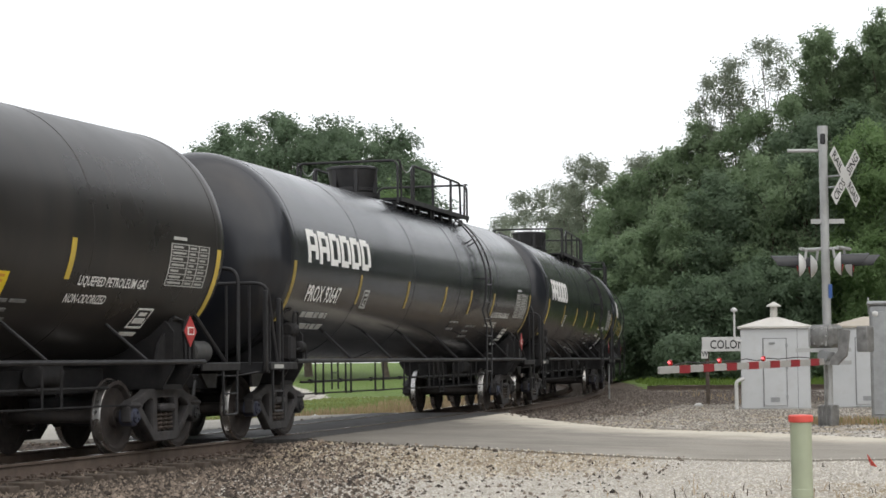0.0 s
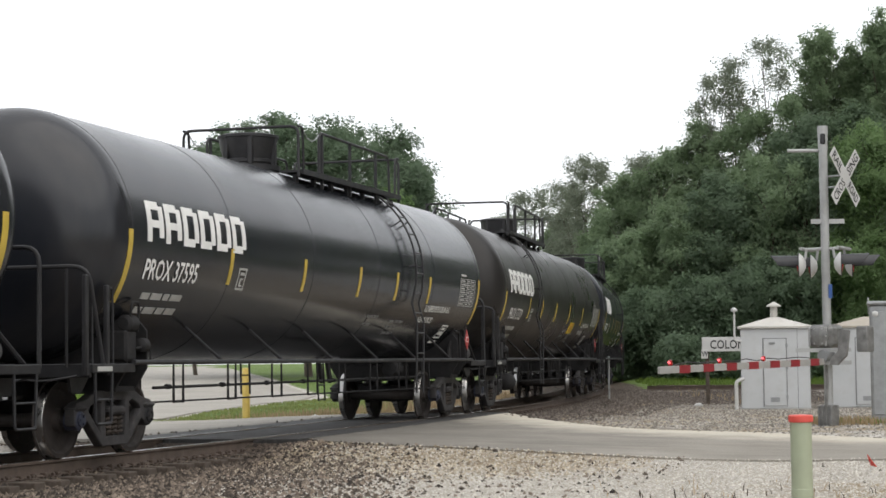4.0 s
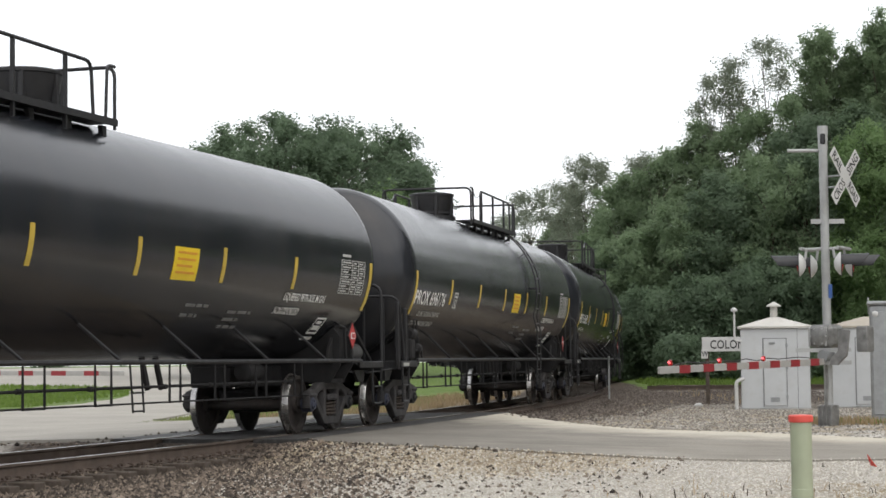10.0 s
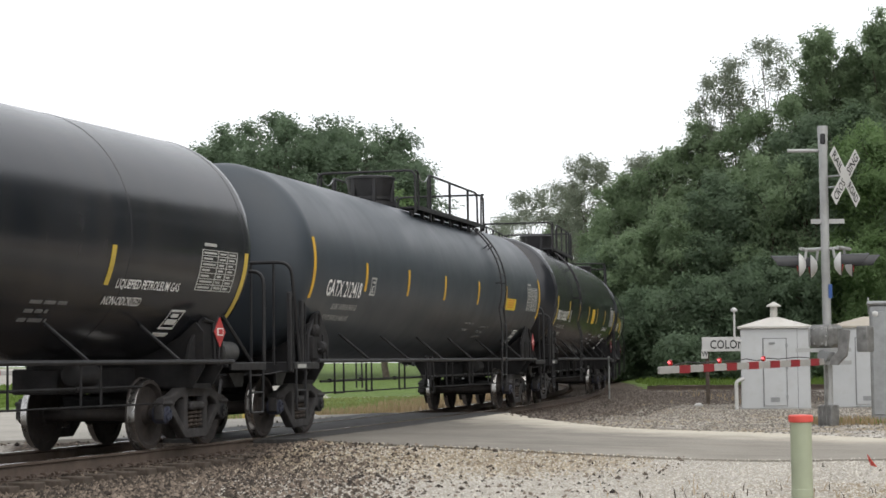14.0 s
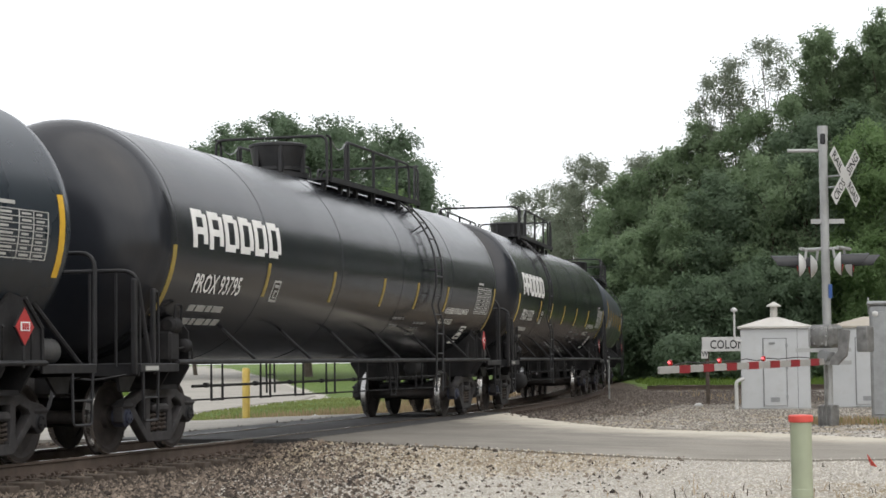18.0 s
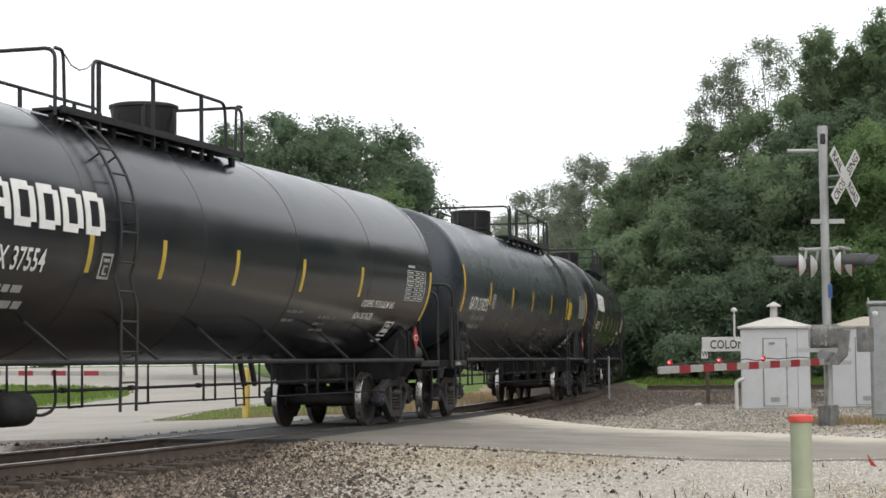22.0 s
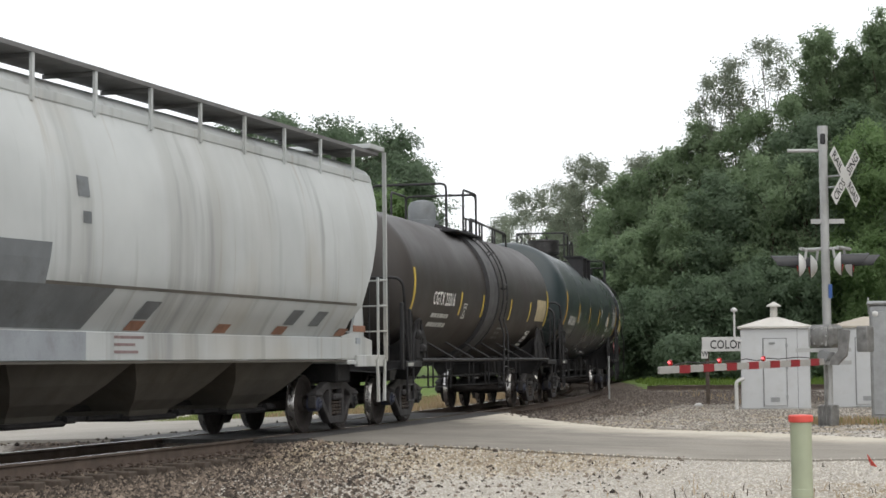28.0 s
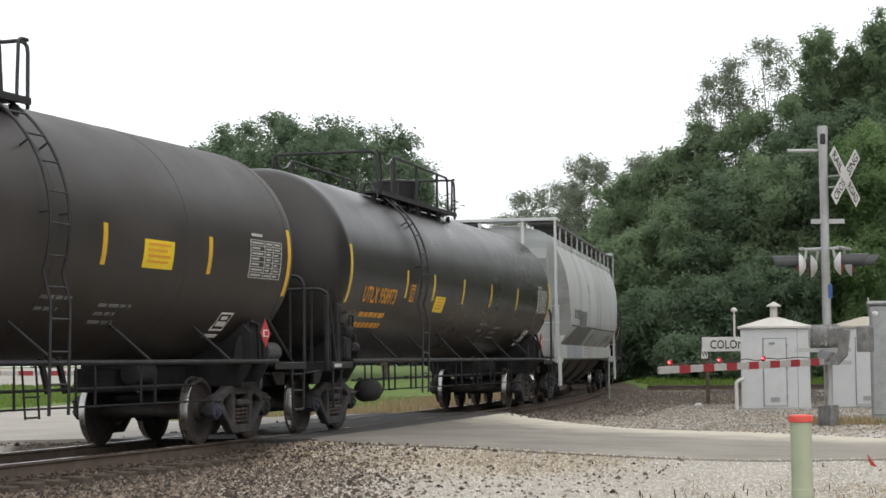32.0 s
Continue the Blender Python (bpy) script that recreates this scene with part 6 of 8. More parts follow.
def belt_top(car):
    """Grey valve, railing, belt and low hand rail on the brown car."""
    zt = Z_TANK + R_TANK
    for a, b, mat in ((-0.50, 0.42, BELT_GREY), (-0.58, -0.49, FITTING), (0.41, 0.49, FITTING)):
        lift = 0.05 if mat is BELT_GREY else 0.075
        g = Geo().lathe([(a, R_TANK - 0.01), (a + 0.02, R_TANK + lift), (b - 0.02, R_TANK + lift), (b, R_TANK - 0.01)], 96, Matrix.Translation((0, 0, Z_TANK)), caps=False)
        part("belt", g, mat, car, "scuffed grey belt round the tank" if mat is BELT_GREY else "")
    g = Geo().lathe([(zt - 0.1, 0.36), (zt + 0.12, 0.36), (zt + 0.13, 0.30), (zt + 0.42, 0.30), (zt + 0.52, 0.24), (zt + 0.56, 0.10)], 28, Matrix.Translation((-0.4, 0, 0)) @ Matrix.Rotation(-math.pi / 2, 4, "Y"))
    part("valve_dome", g, PATCH_GREY, car, "grey rounded valve dome")
    for y in (-0.8, 0.8):
        part("walkway", Geo().box(-1.6, 0.9, y - 0.22, y + 0.22, zt - 0.20, zt - 0.16), FITTING, car)
        pipe(car, "guard_rail", bend([(0.05, y, zt - 0.2), (0.05, y, zt + 0.80), (1.3, y, zt + 0.80), (1.3, y, zt - 0.2)], 0.1), 0.026)
    for x in (-1.5, 1.3):
        pipe(car, "guard_rail", bend([(x, -0.8, zt - 0.2), (x, -0.8, zt + 0.80), (x, 0.8, zt + 0.80), (x, 0.8, zt - 0.2)], 0.12), 0.026)
    pipe(car, "hand_rail", bend([(1.3, -0.5, zt + 0.30), (5.9, -0.5, zt + 0.24), (6.0, -0.5, zt - 0.1)], 0.1), 0.022)
    for x in (1.6, 3.0, 4.4):
        pipe(car, "rail_post", [(x, -0.5, zt - 0.1), (x, -0.5, zt + 0.28)], 0.022, 6)
    for side in (-1, 1):
        ladder(car, 0.80, side, arc_of(Z_TANK + R_TANK * 0.9), 0.55)
    skin_patch(car, "data_plate", 5.2, 6.3, 2.05, 2.55, STRAW_PLATE, label="tan data plate with faint writing")


YELLOW_WORN = plain("dirty_worn_yellow_tape", (0.33, 0.245, 0.055), 0.5, var=0.25, scale=7, dirt=(0.05, 0.042, 0.03), dirt_amount=0.6, bump=0.02)
BELT_GREY = plain("scuffed_grey_belt_paint", (0.065, 0.066, 0.070), 0.6, var=0.35, scale=4, dirt=(0.13, 0.12, 0.11), dirt_amount=0.5)
STRAW_PLATE = plain("tan_data_plate", (0.42, 0.35, 0.22), 0.6, var=0.2, scale=9, bump=0.0)
build_fleet()


# ---------------------------------------------------------------- crossing signals, houses, signs
def gz(x, y):
    return float(ground_level(np.array([x]), np.array([y]))[0])


def stripe_arm(sig, a, b, z0, z1, stripes, name="gate_arm"):
    """A gate arm from a to b with alternating red and white sheeting."""
    a, b = Vector((*a, z0)), Vector((*b, z1))
    d = b - a
    ang = math.atan2(d.y, d.x)
    m = Matrix.Translation(a) @ Matrix.Rotation(ang, 4, "Z") @ Matrix.Rotation(-math.atan2(d.z, d.to_2d().length), 4, "Y")
    n = d.length
    arm = part(name, Geo().box(0, n, -0.02, 0.02, -0.055, 0.055, m, bevel=0.006), ARM_WHITE, sig, "white gate arm with red stripes")
    w = n / (2 * stripes + 1)
    for i in range(stripes):
        x = w * (2 * i + 1) - w * 0.45
        part("stripe", Geo().box(x, x + w * 0.9, -0.024, 0.024, -0.059, 0.059, m), RED_STRIPE, arm)
    return arm, m, n


def crossing_signal():
    x0, y0 = 6.66, 32.7
    zb = gz(x0, y0)
    S = thing("crossing_signal", "silver crossing mast with crossbuck, flashers and lowered striped gate", "crossing signal")
    nx, ny = 0.75, -0.66                            # the way the signs face
    yaw = math.atan2(ny, nx)
    F = Matrix.Translation((x0, y0, 0)) @ Matrix.Rotation(yaw, 4, "Z")   # local x: facing, y: across
    part("foundation", Geo().box(-0.13, 0.13, -0.13, 0.13, zb - 0.3, zb + 0.36, F, bevel=0.02), MACHINE_GREY, S)
    for q in (-0.12, -0.04, 0.04, 0.12):
        part("foundation_rib", Geo().box(q - 0.012, q + 0.012, -0.155, -0.13, zb - 0.1, zb + 0.34, F), MACHINE_GREY, S)
    g = Geo()
    g.tube([F @ Vector((0, 0, zb + 0.3)), F @ Vector((-0.0, 0, 4.95))], 0.075, 14)
    part("mast", g, ALU, S, "silver round steel mast")
    g = Geo().tube([F @ Vector((0, 0, 4.70)), F @ Vector((0, 0, 4.86)), F @ Vector((0, 0, 5.08)), F @ Vector((0, 0, 5.13))], [0.085, 0.085, 0.095, 0.09], 16)
    part("bell", g, ALU, S)
    part("bell_window", Geo().box(-0.045, 0.045, -0.106, -0.05, 4.80, 5.0, F @ Matrix.Rotation(radians(30), 4, "Z"), bevel=0.025), HOOD_BLACK, S)
    # crossbuck
    for k, (word, tilt) in enumerate((("RAILROAD", -45), ("CROSSING", 45))):
        m = F @ Matrix.Translation((0.42 + 0.012 * k, 0.0, 4.21)) @ Matrix.Rotation(radians(tilt), 4, "X")
        blade = part("crossbuck_blade", Geo().box(-0.003, 0.003, -0.61, 0.61, -0.114, 0.114, m), SIGN_WHITE, S, "white crossbuck blade with black words")
        if k == 0:
            spots = (("RAIL", -0.56, 0.40), ("ROAD", 0.16, 0.40))
        else:
            spots = (("CROS", -0.56, 0.46), ("SING", 0.10, 0.46))
        for w, at, width in spots:
            vs, fs = letters(w, 0.15, 1.0)
            kx = width / max(p[0] for p in vs)
            g = Geo()
            g.add([m @ Vector((0.006, at + a * kx, b - 0.075)) for a, b in vs], fs)
            part("word", g, DARK_LETTER, blade, smooth=False)
    for z in (4.05, 4.24):
        part("sign_bracket", Geo().tube([F @ Vector((0, 0, z)), F @ Vector((0.42, 0, z))], 0.018, 6), GALV, S)
    # light arm and plates on the mast
    E1 = Vector((-0.66, 0.16, 0))
    part("top_arm", Geo().tube([Vector((x0, y0, 4.70)), Vector((x0, y0, 4.72)) + E1 * 0.9], 0.03, 8), ALU, S)
    part("cross_plate", Geo().box(-0.29, 0.29, -0.03, 0.03, 3.42, 3.50, Matrix.Translation((x0 + 0.05, y0, 0))), ALU, S)
    # flashing light units, two each way
    FL = Matrix.Translation((x0, y0, 0)) @ Matrix.Rotation(radians(-29), 4, "Z")
    for way in (1, -1):
        part("light_arm", Geo().tube([FL @ Vector((way * 0.05, 0, 2.98)), FL @ Vector((way * 0.34, 0, 2.98))], 0.03, 8), ALU, S)
        part("light_arm", Geo().tube([FL @ Vector((way * 0.33, -0.36, 2.98)), FL @ Vector((way * 0.33, 0.36, 2.98))], 0.03, 8), ALU, S)
        for y in (-0.32, 0.32):
            m = FL @ Matrix.Translation((way * 0.36, y, 2.70)) @ Matrix.Rotation(radians(17) + (0 if way > 0 else math.pi), 4, "Z")
            u = part("signal_disc", Geo().lathe([(-0.105, 0.05), (-0.085, 0.10), (-0.04, 0.165), (0.0, 0.20), (0.011, 0.20)], 28, m), SIGN_WHITE, S, "round white lamp housing")
            part("background", Geo().lathe([(0.012, 0.21), (0.026, 0.21), (0.027, 0.14)], 28, m), HOOD_BLACK, u, "black round background plate")
            part("lens", Geo().lathe([(0.022, 0.145), (0.04, 0.12), (0.055, 0.03)], 20, m), RED_LENS, u)
            hood = Geo()
            v, f = [], []
            n = 12
            for i in range(n + 1):
                w = radians(-12 + 204 * i / n)
                for r in (0.138, 0.146):
                    for xx in (0.012, 0.50 - 0.12 * (1 - math.sin(max(0, w)))):
                        v.append(m @ Vector((xx, r * math.cos(w), r * math.sin(w) + 0.015 + 0.02 * xx)))
            for i in range(n):
                a, b = 4 * i, 4 * i + 4
                f += [(a, a + 1, b + 1, b), (a + 2, b + 2, b + 3, a + 3), (a + 1, a + 3, b + 3, b + 1)]
            hood.add(v, f)
            part("hood", hood, HOOD_BLACK, u)
            part("drop_tube", Geo().tube([m @ Vector((-0.09, 0, 0.1)), m @ Vector((-0.12, 0, 0.27))], 0.025, 6), ALU, u)
    # gate mechanism
    part("gate_machine", Geo().box(-0.24, 0.24, -0.28, 0.20, 1.26, 1.66, F, bevel=0.07), MACHINE_GREY, S, "weathered grey gate machine casting")
    part("machine_cover", Geo().lathe([(-0.05, 0.17), (0.03, 0.17), (0.06, 0.13), (0.07, 0.04)], 18, F @ Matrix.Translation((0.02, -0.30, 1.46)) @ Matrix.Rotation(-math.pi / 2, 4, "Z")), MACHINE_GREY, S)
    for w in range(6):
        q = F @ Matrix.Translation((0.02 + 0.145 * math.cos(w * 1.047), -0.335, 1.46 + 0.145 * math.sin(w * 1.047)))
        part("cover_bolt", Geo().box(-0.015, 0.015, -0.02, 0.02, -0.015, 0.015, q), ALU, S)
    part("machine_lug", Geo().box(-0.32, -0.22, -0.1, 0.05, 1.40, 1.52, F, bevel=0.02), MACHINE_GREY, S)
    part("conduit", Geo().tube([F @ Vector((0.02, -0.12, zb + 0.3)), F @ Vector((0.06, -0.14, 0.7)), F @ Vector((0.05, -0.2, 1.28))], 0.025, 8), MACHINE_GREY, S)
    for q in (-0.17, 0.0, 0.15):
        part("machine_rib", Geo().box(q - 0.02, q + 0.02, -0.33, -0.30, 1.28, 1.62, F, bevel=0.01), ALU, S)
    part("junction_box", Geo().box(0.62, 0.84, -0.12, 0.12, 1.18, 1.62, F, bevel=0.02), MACHINE_GREY, S)
    part("phone_plate", Geo().box(0.078, 0.084, -0.06, 0.06, 2.12, 2.36, F), PLATE_BLUE, S, "small blue plate with unreadable bars")
    arm, m, n = stripe_arm(S, (6.50, 32.3), (3.15, 27.7), 1.02, 0.93, 7)
    for x in (0.399, 0.665, 0.939):
        lamp = part("arm_lamp", Geo().lathe([(0.055, 0.018), (0.07, 0.034), (0.13, 0.034), (0.145, 0.018)], 12, m @ Matrix.Translation((n * x, 0, 0)) @ Matrix.Rotation(-math.pi / 2, 4, "Y")), RED_LENS, arm, "red lamp on the gate arm")
        part("lens", Geo().lathe([(0.030, 0.024), (0.045, 0.020), (0.052, 0.008)], 12, m @ Matrix.Translation((n * x, 0, 0.105))), LAMP_RED, lamp)
    part("lamp_cable", Geo().tube([m @ Vector((n * q, 0, 0.09 + 0.02 * math.sin(q * 40))) for q in np.linspace(0.1, 0.98, 14)], 0.008, 5), HOOD_BLACK, arm)
    for z in (1.00, 1.22):
        part("counterweight_bar", Geo().box(-0.52, 0.42, -0.03, 0.03, z - 0.035, z + 0.035, F @ Matrix.Translation((0.1, -0.22, 0)) @ Matrix.Rotation(radians(30), 4, "Z")), ALU, S)
    part("arm_hub", Geo().lathe([(-0.14, 0.10), (0.14, 0.10)], 14, F @ Matrix.Translation((0.1, -0.22, 1.12)) @ Matrix.Rotation(math.pi / 2, 4, "Z")), GALV, S)
    part("bracket_arm", Geo().prism([(0.24, 0.96), (0.38, 0.96), (0.56, 1.12), (0.62, 1.55), (0.42, 1.58), (0.40, 1.20), (0.26, 1.08)], -0.36, -0.30, F), MACHINE_GREY, S)


PLATE_BLUE = plain("blue_notice_plate", (0.06, 0.13, 0.36), 0.5, var=0.1, scale=6, bump=0.0)
crossing_signal()


def far_gate():
    """The gate on the other side of the track."""
    x, y = -15.6, 47.0
    S = thing("crossing_signal", "silver crossing mast with lowered striped gate beyond the rails", "crossing signal")
    z = gz(x, y)
    part("foundation", Geo().box(x - 0.2, x + 0.2, y - 0.2, y + 0.2, z - 0.2, z + 0.3, bevel=0.02), CONCRETE, S)
    part("mast", Geo().tube([(x, y, z + 0.2), (x, y, 4.4)], 0.075, 12), ALU, S)
    part("gate_machine", Geo().box(x - 0.25, x + 0.25, y - 0.3, y + 0.2, 0.9, 1.4, bevel=0.05), GALV, S)
    stripe_arm(S, (x, y - 0.3), (-7.85, 46.2), 1.0, 0.90, 9)


far_gate()


GAP_GREY = plain("shadowed_joint_grey", (0.20, 0.20, 0.205), 0.7, var=0.1, scale=4, bump=0.0)


ROOF_WHITE = plain("weathered_cream_roof_paint", (0.47, 0.455, 0.42), 0.6, var=0.1, scale=1.5, dirt=(0.26, 0.24, 0.20), dirt_amount=0.45, bump=0.05)
ROOF_TAN = plain("stained_tan_roof_paint", (0.36, 0.325, 0.27), 0.7, var=0.15, scale=1.5, dirt=(0.22, 0.19, 0.15), dirt_amount=0.5, bump=0.05)


def signal_house(name, x, y, w, d, h, yaw, label, roof, vent=True):
    z = gz(x, y) - 0.02
    H = thing(name, label, "signal house", Matrix.Translation((x, y, z)) @ Matrix.Rotation(yaw, 4, "Z"))
    part("plinth", Geo().box(-w / 2 - 0.04, w / 2 + 0.04, -d / 2 - 0.04, d / 2 + 0.04, -0.2, 0.05), CONCRETE, H)
    part("wall", Geo().box(-w / 2, w / 2, -d / 2, d / 2, 0.05, h, bevel=0.015), WHITE_PAINT, H, "white painted steel walls")
    g = Geo()
    o = 0.07
    v = [(-w / 2 - o, -d / 2 - o, h), (w / 2 + o, -d / 2 - o, h), (w / 2 + o, d / 2 + o, h), (-w / 2 - o, d / 2 + o, h)]
    v += [(a, b, h + 0.05) for a, b, _ in v] + [(-0.12, -0.12, h + 0.30), (0.12, -0.12, h + 0.30), (0.12, 0.12, h + 0.30), (-0.12, 0.12, h + 0.30)]
    f = [(3, 2, 1, 0)] + [(i, (i + 1) % 4, 4 + (i + 1) % 4, 4 + i) for i in range(4)] + [(4 + i, 4 + (i + 1) % 4, 8 + (i + 1) % 4, 8 + i) for i in range(4)] + [(8, 9, 10, 11)]
    g.add(v, f)
    part("roof", g, roof, H, smooth=False)
    if vent:
        q = part("vent", Geo().tube([(0, 0, h + 0.24), (0, 0, h + 0.60)], 0.10, 14), roof, H)
        part("vent_cap", Geo().tube([(0, 0, h + 0.58), (0, 0, h + 0.61), (0, 0, h + 0.71)], [0.20, 0.20, 0.02], 14), roof, q)
    door = part("door", Geo().box(-0.30, 0.28, -d / 2 - 0.03, -d / 2 - 0.004, 0.12, h - 0.28, bevel=0.01), WHITE_PAINT, H, "white steel door")
    for a, b, z0, z1 in ((-0.325, -0.30, 0.10, h - 0.26), (0.28, 0.30, 0.10, h - 0.26), (-0.325, 0.30, h - 0.28, h - 0.258)):
        part("door_gap", Geo().box(a, b, -d / 2 - 0.012, -d / 2 + 0.004, z0, z1), GAP_GREY, door)
    part("wall_seam", Geo().box(0.565, 0.578, -d / 2 - 0.006, -d / 2 + 0.004, 0.06, h - 0.02), GAP_GREY, H)
    part("door_handle", Geo().box(-0.16, 0.0, -d / 2 - 0.06, -d / 2 - 0.03, h - 0.42, h - 0.36, bevel=0.01), GALV, door)
    part("door_vent", Geo().box(-0.14, 0.10, -d / 2 - 0.045, -d / 2 - 0.03, 0.22, 0.34), GALV, door)
    for zz in (0.3, h / 2, h - 0.5):
        part("hinge", Geo().box(0.26, 0.32, -d / 2 - 0.05, -d / 2 - 0.01, zz, zz + 0.09), GALV, door)
    return H


signal_house("signal_house", 8.755, 49.9, 1.78, 1.7, 2.14, radians(-9), "white steel signal house with pitched roof and round vent", ROOF_WHITE)
signal_house("signal_house", 11.35, 50.4, 1.9, 1.7, 2.14, radians(-14), "white steel signal house tan roof, half hidden behind a grey cabinet", ROOF_TAN, vent=False)


def relay_cabinet():
    x, y = 9.2, 38.6
    z = gz(x, y)
    C = thing("relay_cabinet", "tall grey aluminium relay cabinet with a white round lamp", "cabinet", Matrix.Translation((x, y, z)) @ Matrix.Rotation(radians(-14), 4, "Z"))
    part("body", Geo().box(-0.45, 0.45, -0.4, 0.4, 0.0, 2.38, bevel=0.03), GALV, C)
    part("roof", Geo().box(-0.50, 0.50, -0.45, 0.45, 2.38, 2.46, bevel=0.03), GALV, C)
    part("door", Geo().box(-0.40, 0.40, -0.43, -0.40, 0.15, 2.25, bevel=0.01), GALV, C)
    part("lamp", Geo().lathe([(0, 0.06), (0.05, 0.06), (0.07, 0.03)], 14, Matrix.Translation((-0.33, -0.43, 2.20)) @ Matrix.Rotation(-math.pi / 2, 4, "Z")), SIGN_WHITE, C, "round white lamp")
    part("antenna", Geo().tube([(-0.47, -0.2, 2.2), (-0.47, -0.2, 2.55)], 0.015, 6), ALU, C)


relay_cabinet()


def vent_pipe():
    x, y = 7.60, 49.1
    z = gz(x, y)
    P = thing("antenna_post", "white bent pipe with a round cap beside the signal house", "antenna")
    part("pipe", Geo().tube(bend([(x + 0.16, y, 1.55), (x - 0.02, y, 1.55), (x - 0.02, y, 2.35)], 0.1), 0.028, 8), SIGN_WHITE, P)
    part("cap", Geo().lathe([(0, 0.085), (0.05, 0.085), (0.10, 0.02)], 14, Matrix.Translation((x - 0.02, y, 2.32)) @ Matrix.Rotation(-math.pi / 2, 4, "Y")), SIGN_WHITE, P)
    Q = thing("conduit_loop", "white bent conduit rising from the gravel by the house", "pipe")
    part("pipe", Geo().tube(bend([(x + 0.0, y, z - 0.1), (x + 0.0, y, 0.50), (x + 0.20, y, 0.56)], 0.14), 0.05, 10), SIGN_WHITE, Q)


vent_pipe()


def station_sign():
    x, y = 7.62, 55.0
    z = gz(x, y)
    S = thing("station_sign", "white name board with black letters on a dark post", "sign")
    part("post", Geo().box(x + 0.02, x + 0.12, y + 0.03, y + 0.12, z - 0.2, 1.74), TIMBER, S)
    b = part("board", Geo().box(x - 0.09, x + 1.45, y - 0.02, y + 0.02, 1.30, 1.72, bevel=0.01), SIGN_WHITE, S)
    vs, fs = letters("COLONA", 0.25, 1.0)
    k = 1.22 / max(p[0] for p in vs)
    g = Geo()
    g.add([(x + 0.14 + a * k, y - 0.026, 1.385 + c) for a, c in vs], fs)
    part("letters", g, DARK_LETTER, b, smooth=False)
    p = part("whistle_plate", Geo().box(x - 0.12, x + 0.08, y - 0.05, y - 0.03, 1.10, 1.36, bevel=0.01), SIGN_WHITE, S)
    vs, fs = letters("W", 0.15, 0.8)
    g = Geo()
    g.add([(x - 0.105 + a, y - 0.056, 1.16 + c) for a, c in vs], fs)
    part("letter", g, DARK_LETTER, p, smooth=False)


station_sign()


def small_posts():
    x, y = 1.885, 10.0
    z = gz(x, y)
    B = thing("marker_post", "pale green plastic marker post with a red cap", "marker post")
    part("tube", Geo().lathe([(z - 0.15, 0.056), (0.36, 0.056), (0.362, 0.058), (0.40, 0.058), (0.402, 0.056), (0.765, 0.056)], 28, Matrix.Translation((x, y, 0)) @ Matrix.Rotation(-math.pi / 2, 4, "Y")), POST_GREEN, B)
    part("cap", Geo().lathe([(0.752, 0.061), (0.757, 0.065), (0.784, 0.065), (0.790, 0.060), (0.792, 0.03)], 28, Matrix.Translation((x, y, 0)) @ Matrix.Rotation(-math.pi / 2, 4, "Y")), CAP_RED, B)
    x, y = -4.35, 41.3
    z = gz(x, y)
    Y = thing("bollard", "yellow painted steel post in dry grass", "post")
    part("tube", Geo().lathe([(z - 0.15, 0.085), (0.97, 0.085), (1.0, 0.07), (1.01, 0.02)], 18, Matrix.Translation((x, y, 0)) @ Matrix.Rotation(-math.pi / 2, 4, "Y")), POST_YELLOW, Y)
    x, y = 5.5, 63.0
    z = gz(x, y)
    g = Geo().tube([(x, y, z - 0.1), (x, y, 1.22)], 0.03, 8)
    solid("marker_rod", g, ALU, "thin grey rod standing beside the ballast", "post")
    x, y = 5.10, 22.7
    z = gz(x, y)
    P = thing("marker_flag", "small red wire flag stuck in the gravel", "flag")
    part("wire", Geo().tube([(x, y, z - 0.05), (x + 0.004, y, z + 0.22)], 0.003, 5), GALV, P)
    k = Geo()
    v, f = [], []
    for i in range(6):
        for j in range(5):
            a, b = i / 5, j / 4
            v.append((x + 0.0 + 0.085 * a * (1 - b * 0.75) - 0.03 * b, y + 0.02 * math.sin(a * 5 + b * 2), z + 0.09 + 0.13 * b - 0.03 * a))
    f = [(i * 5 + j, (i + 1) * 5 + j, (i + 1) * 5 + j + 1, i * 5 + j + 1) for i in range(5) for j in range(4)]
    k.add(v, f)
    part("flag", k, CAP_RED, P)
    x, y = -3.05, 44.2
    z = gz(x, y)
    g = Geo().lathe([(-0.10, 0.03), (-0.07, 0.08), (0.0, 0.11), (0.08, 0.08), (0.11, 0.02)], 9, Matrix.Translation((x, y, z + 0.07)))
    solid("white_stone", g, SIGN_WHITE, "white painted stone in the dry grass", "stone")
    # a white lump near the station sign
    x, y = 7.0, 52.0
    z = gz(x, y)
    g = Geo().lathe([(-0.12, 0.02), (-0.06, 0.06), (0.05, 0.07), (0.11, 0.02)], 8, Matrix.Translation((x, y, z + 0.03)))
    solid("white_stone", g, SIGN_WHITE, "pale stone lying on the gravel", "stone")


small_posts()


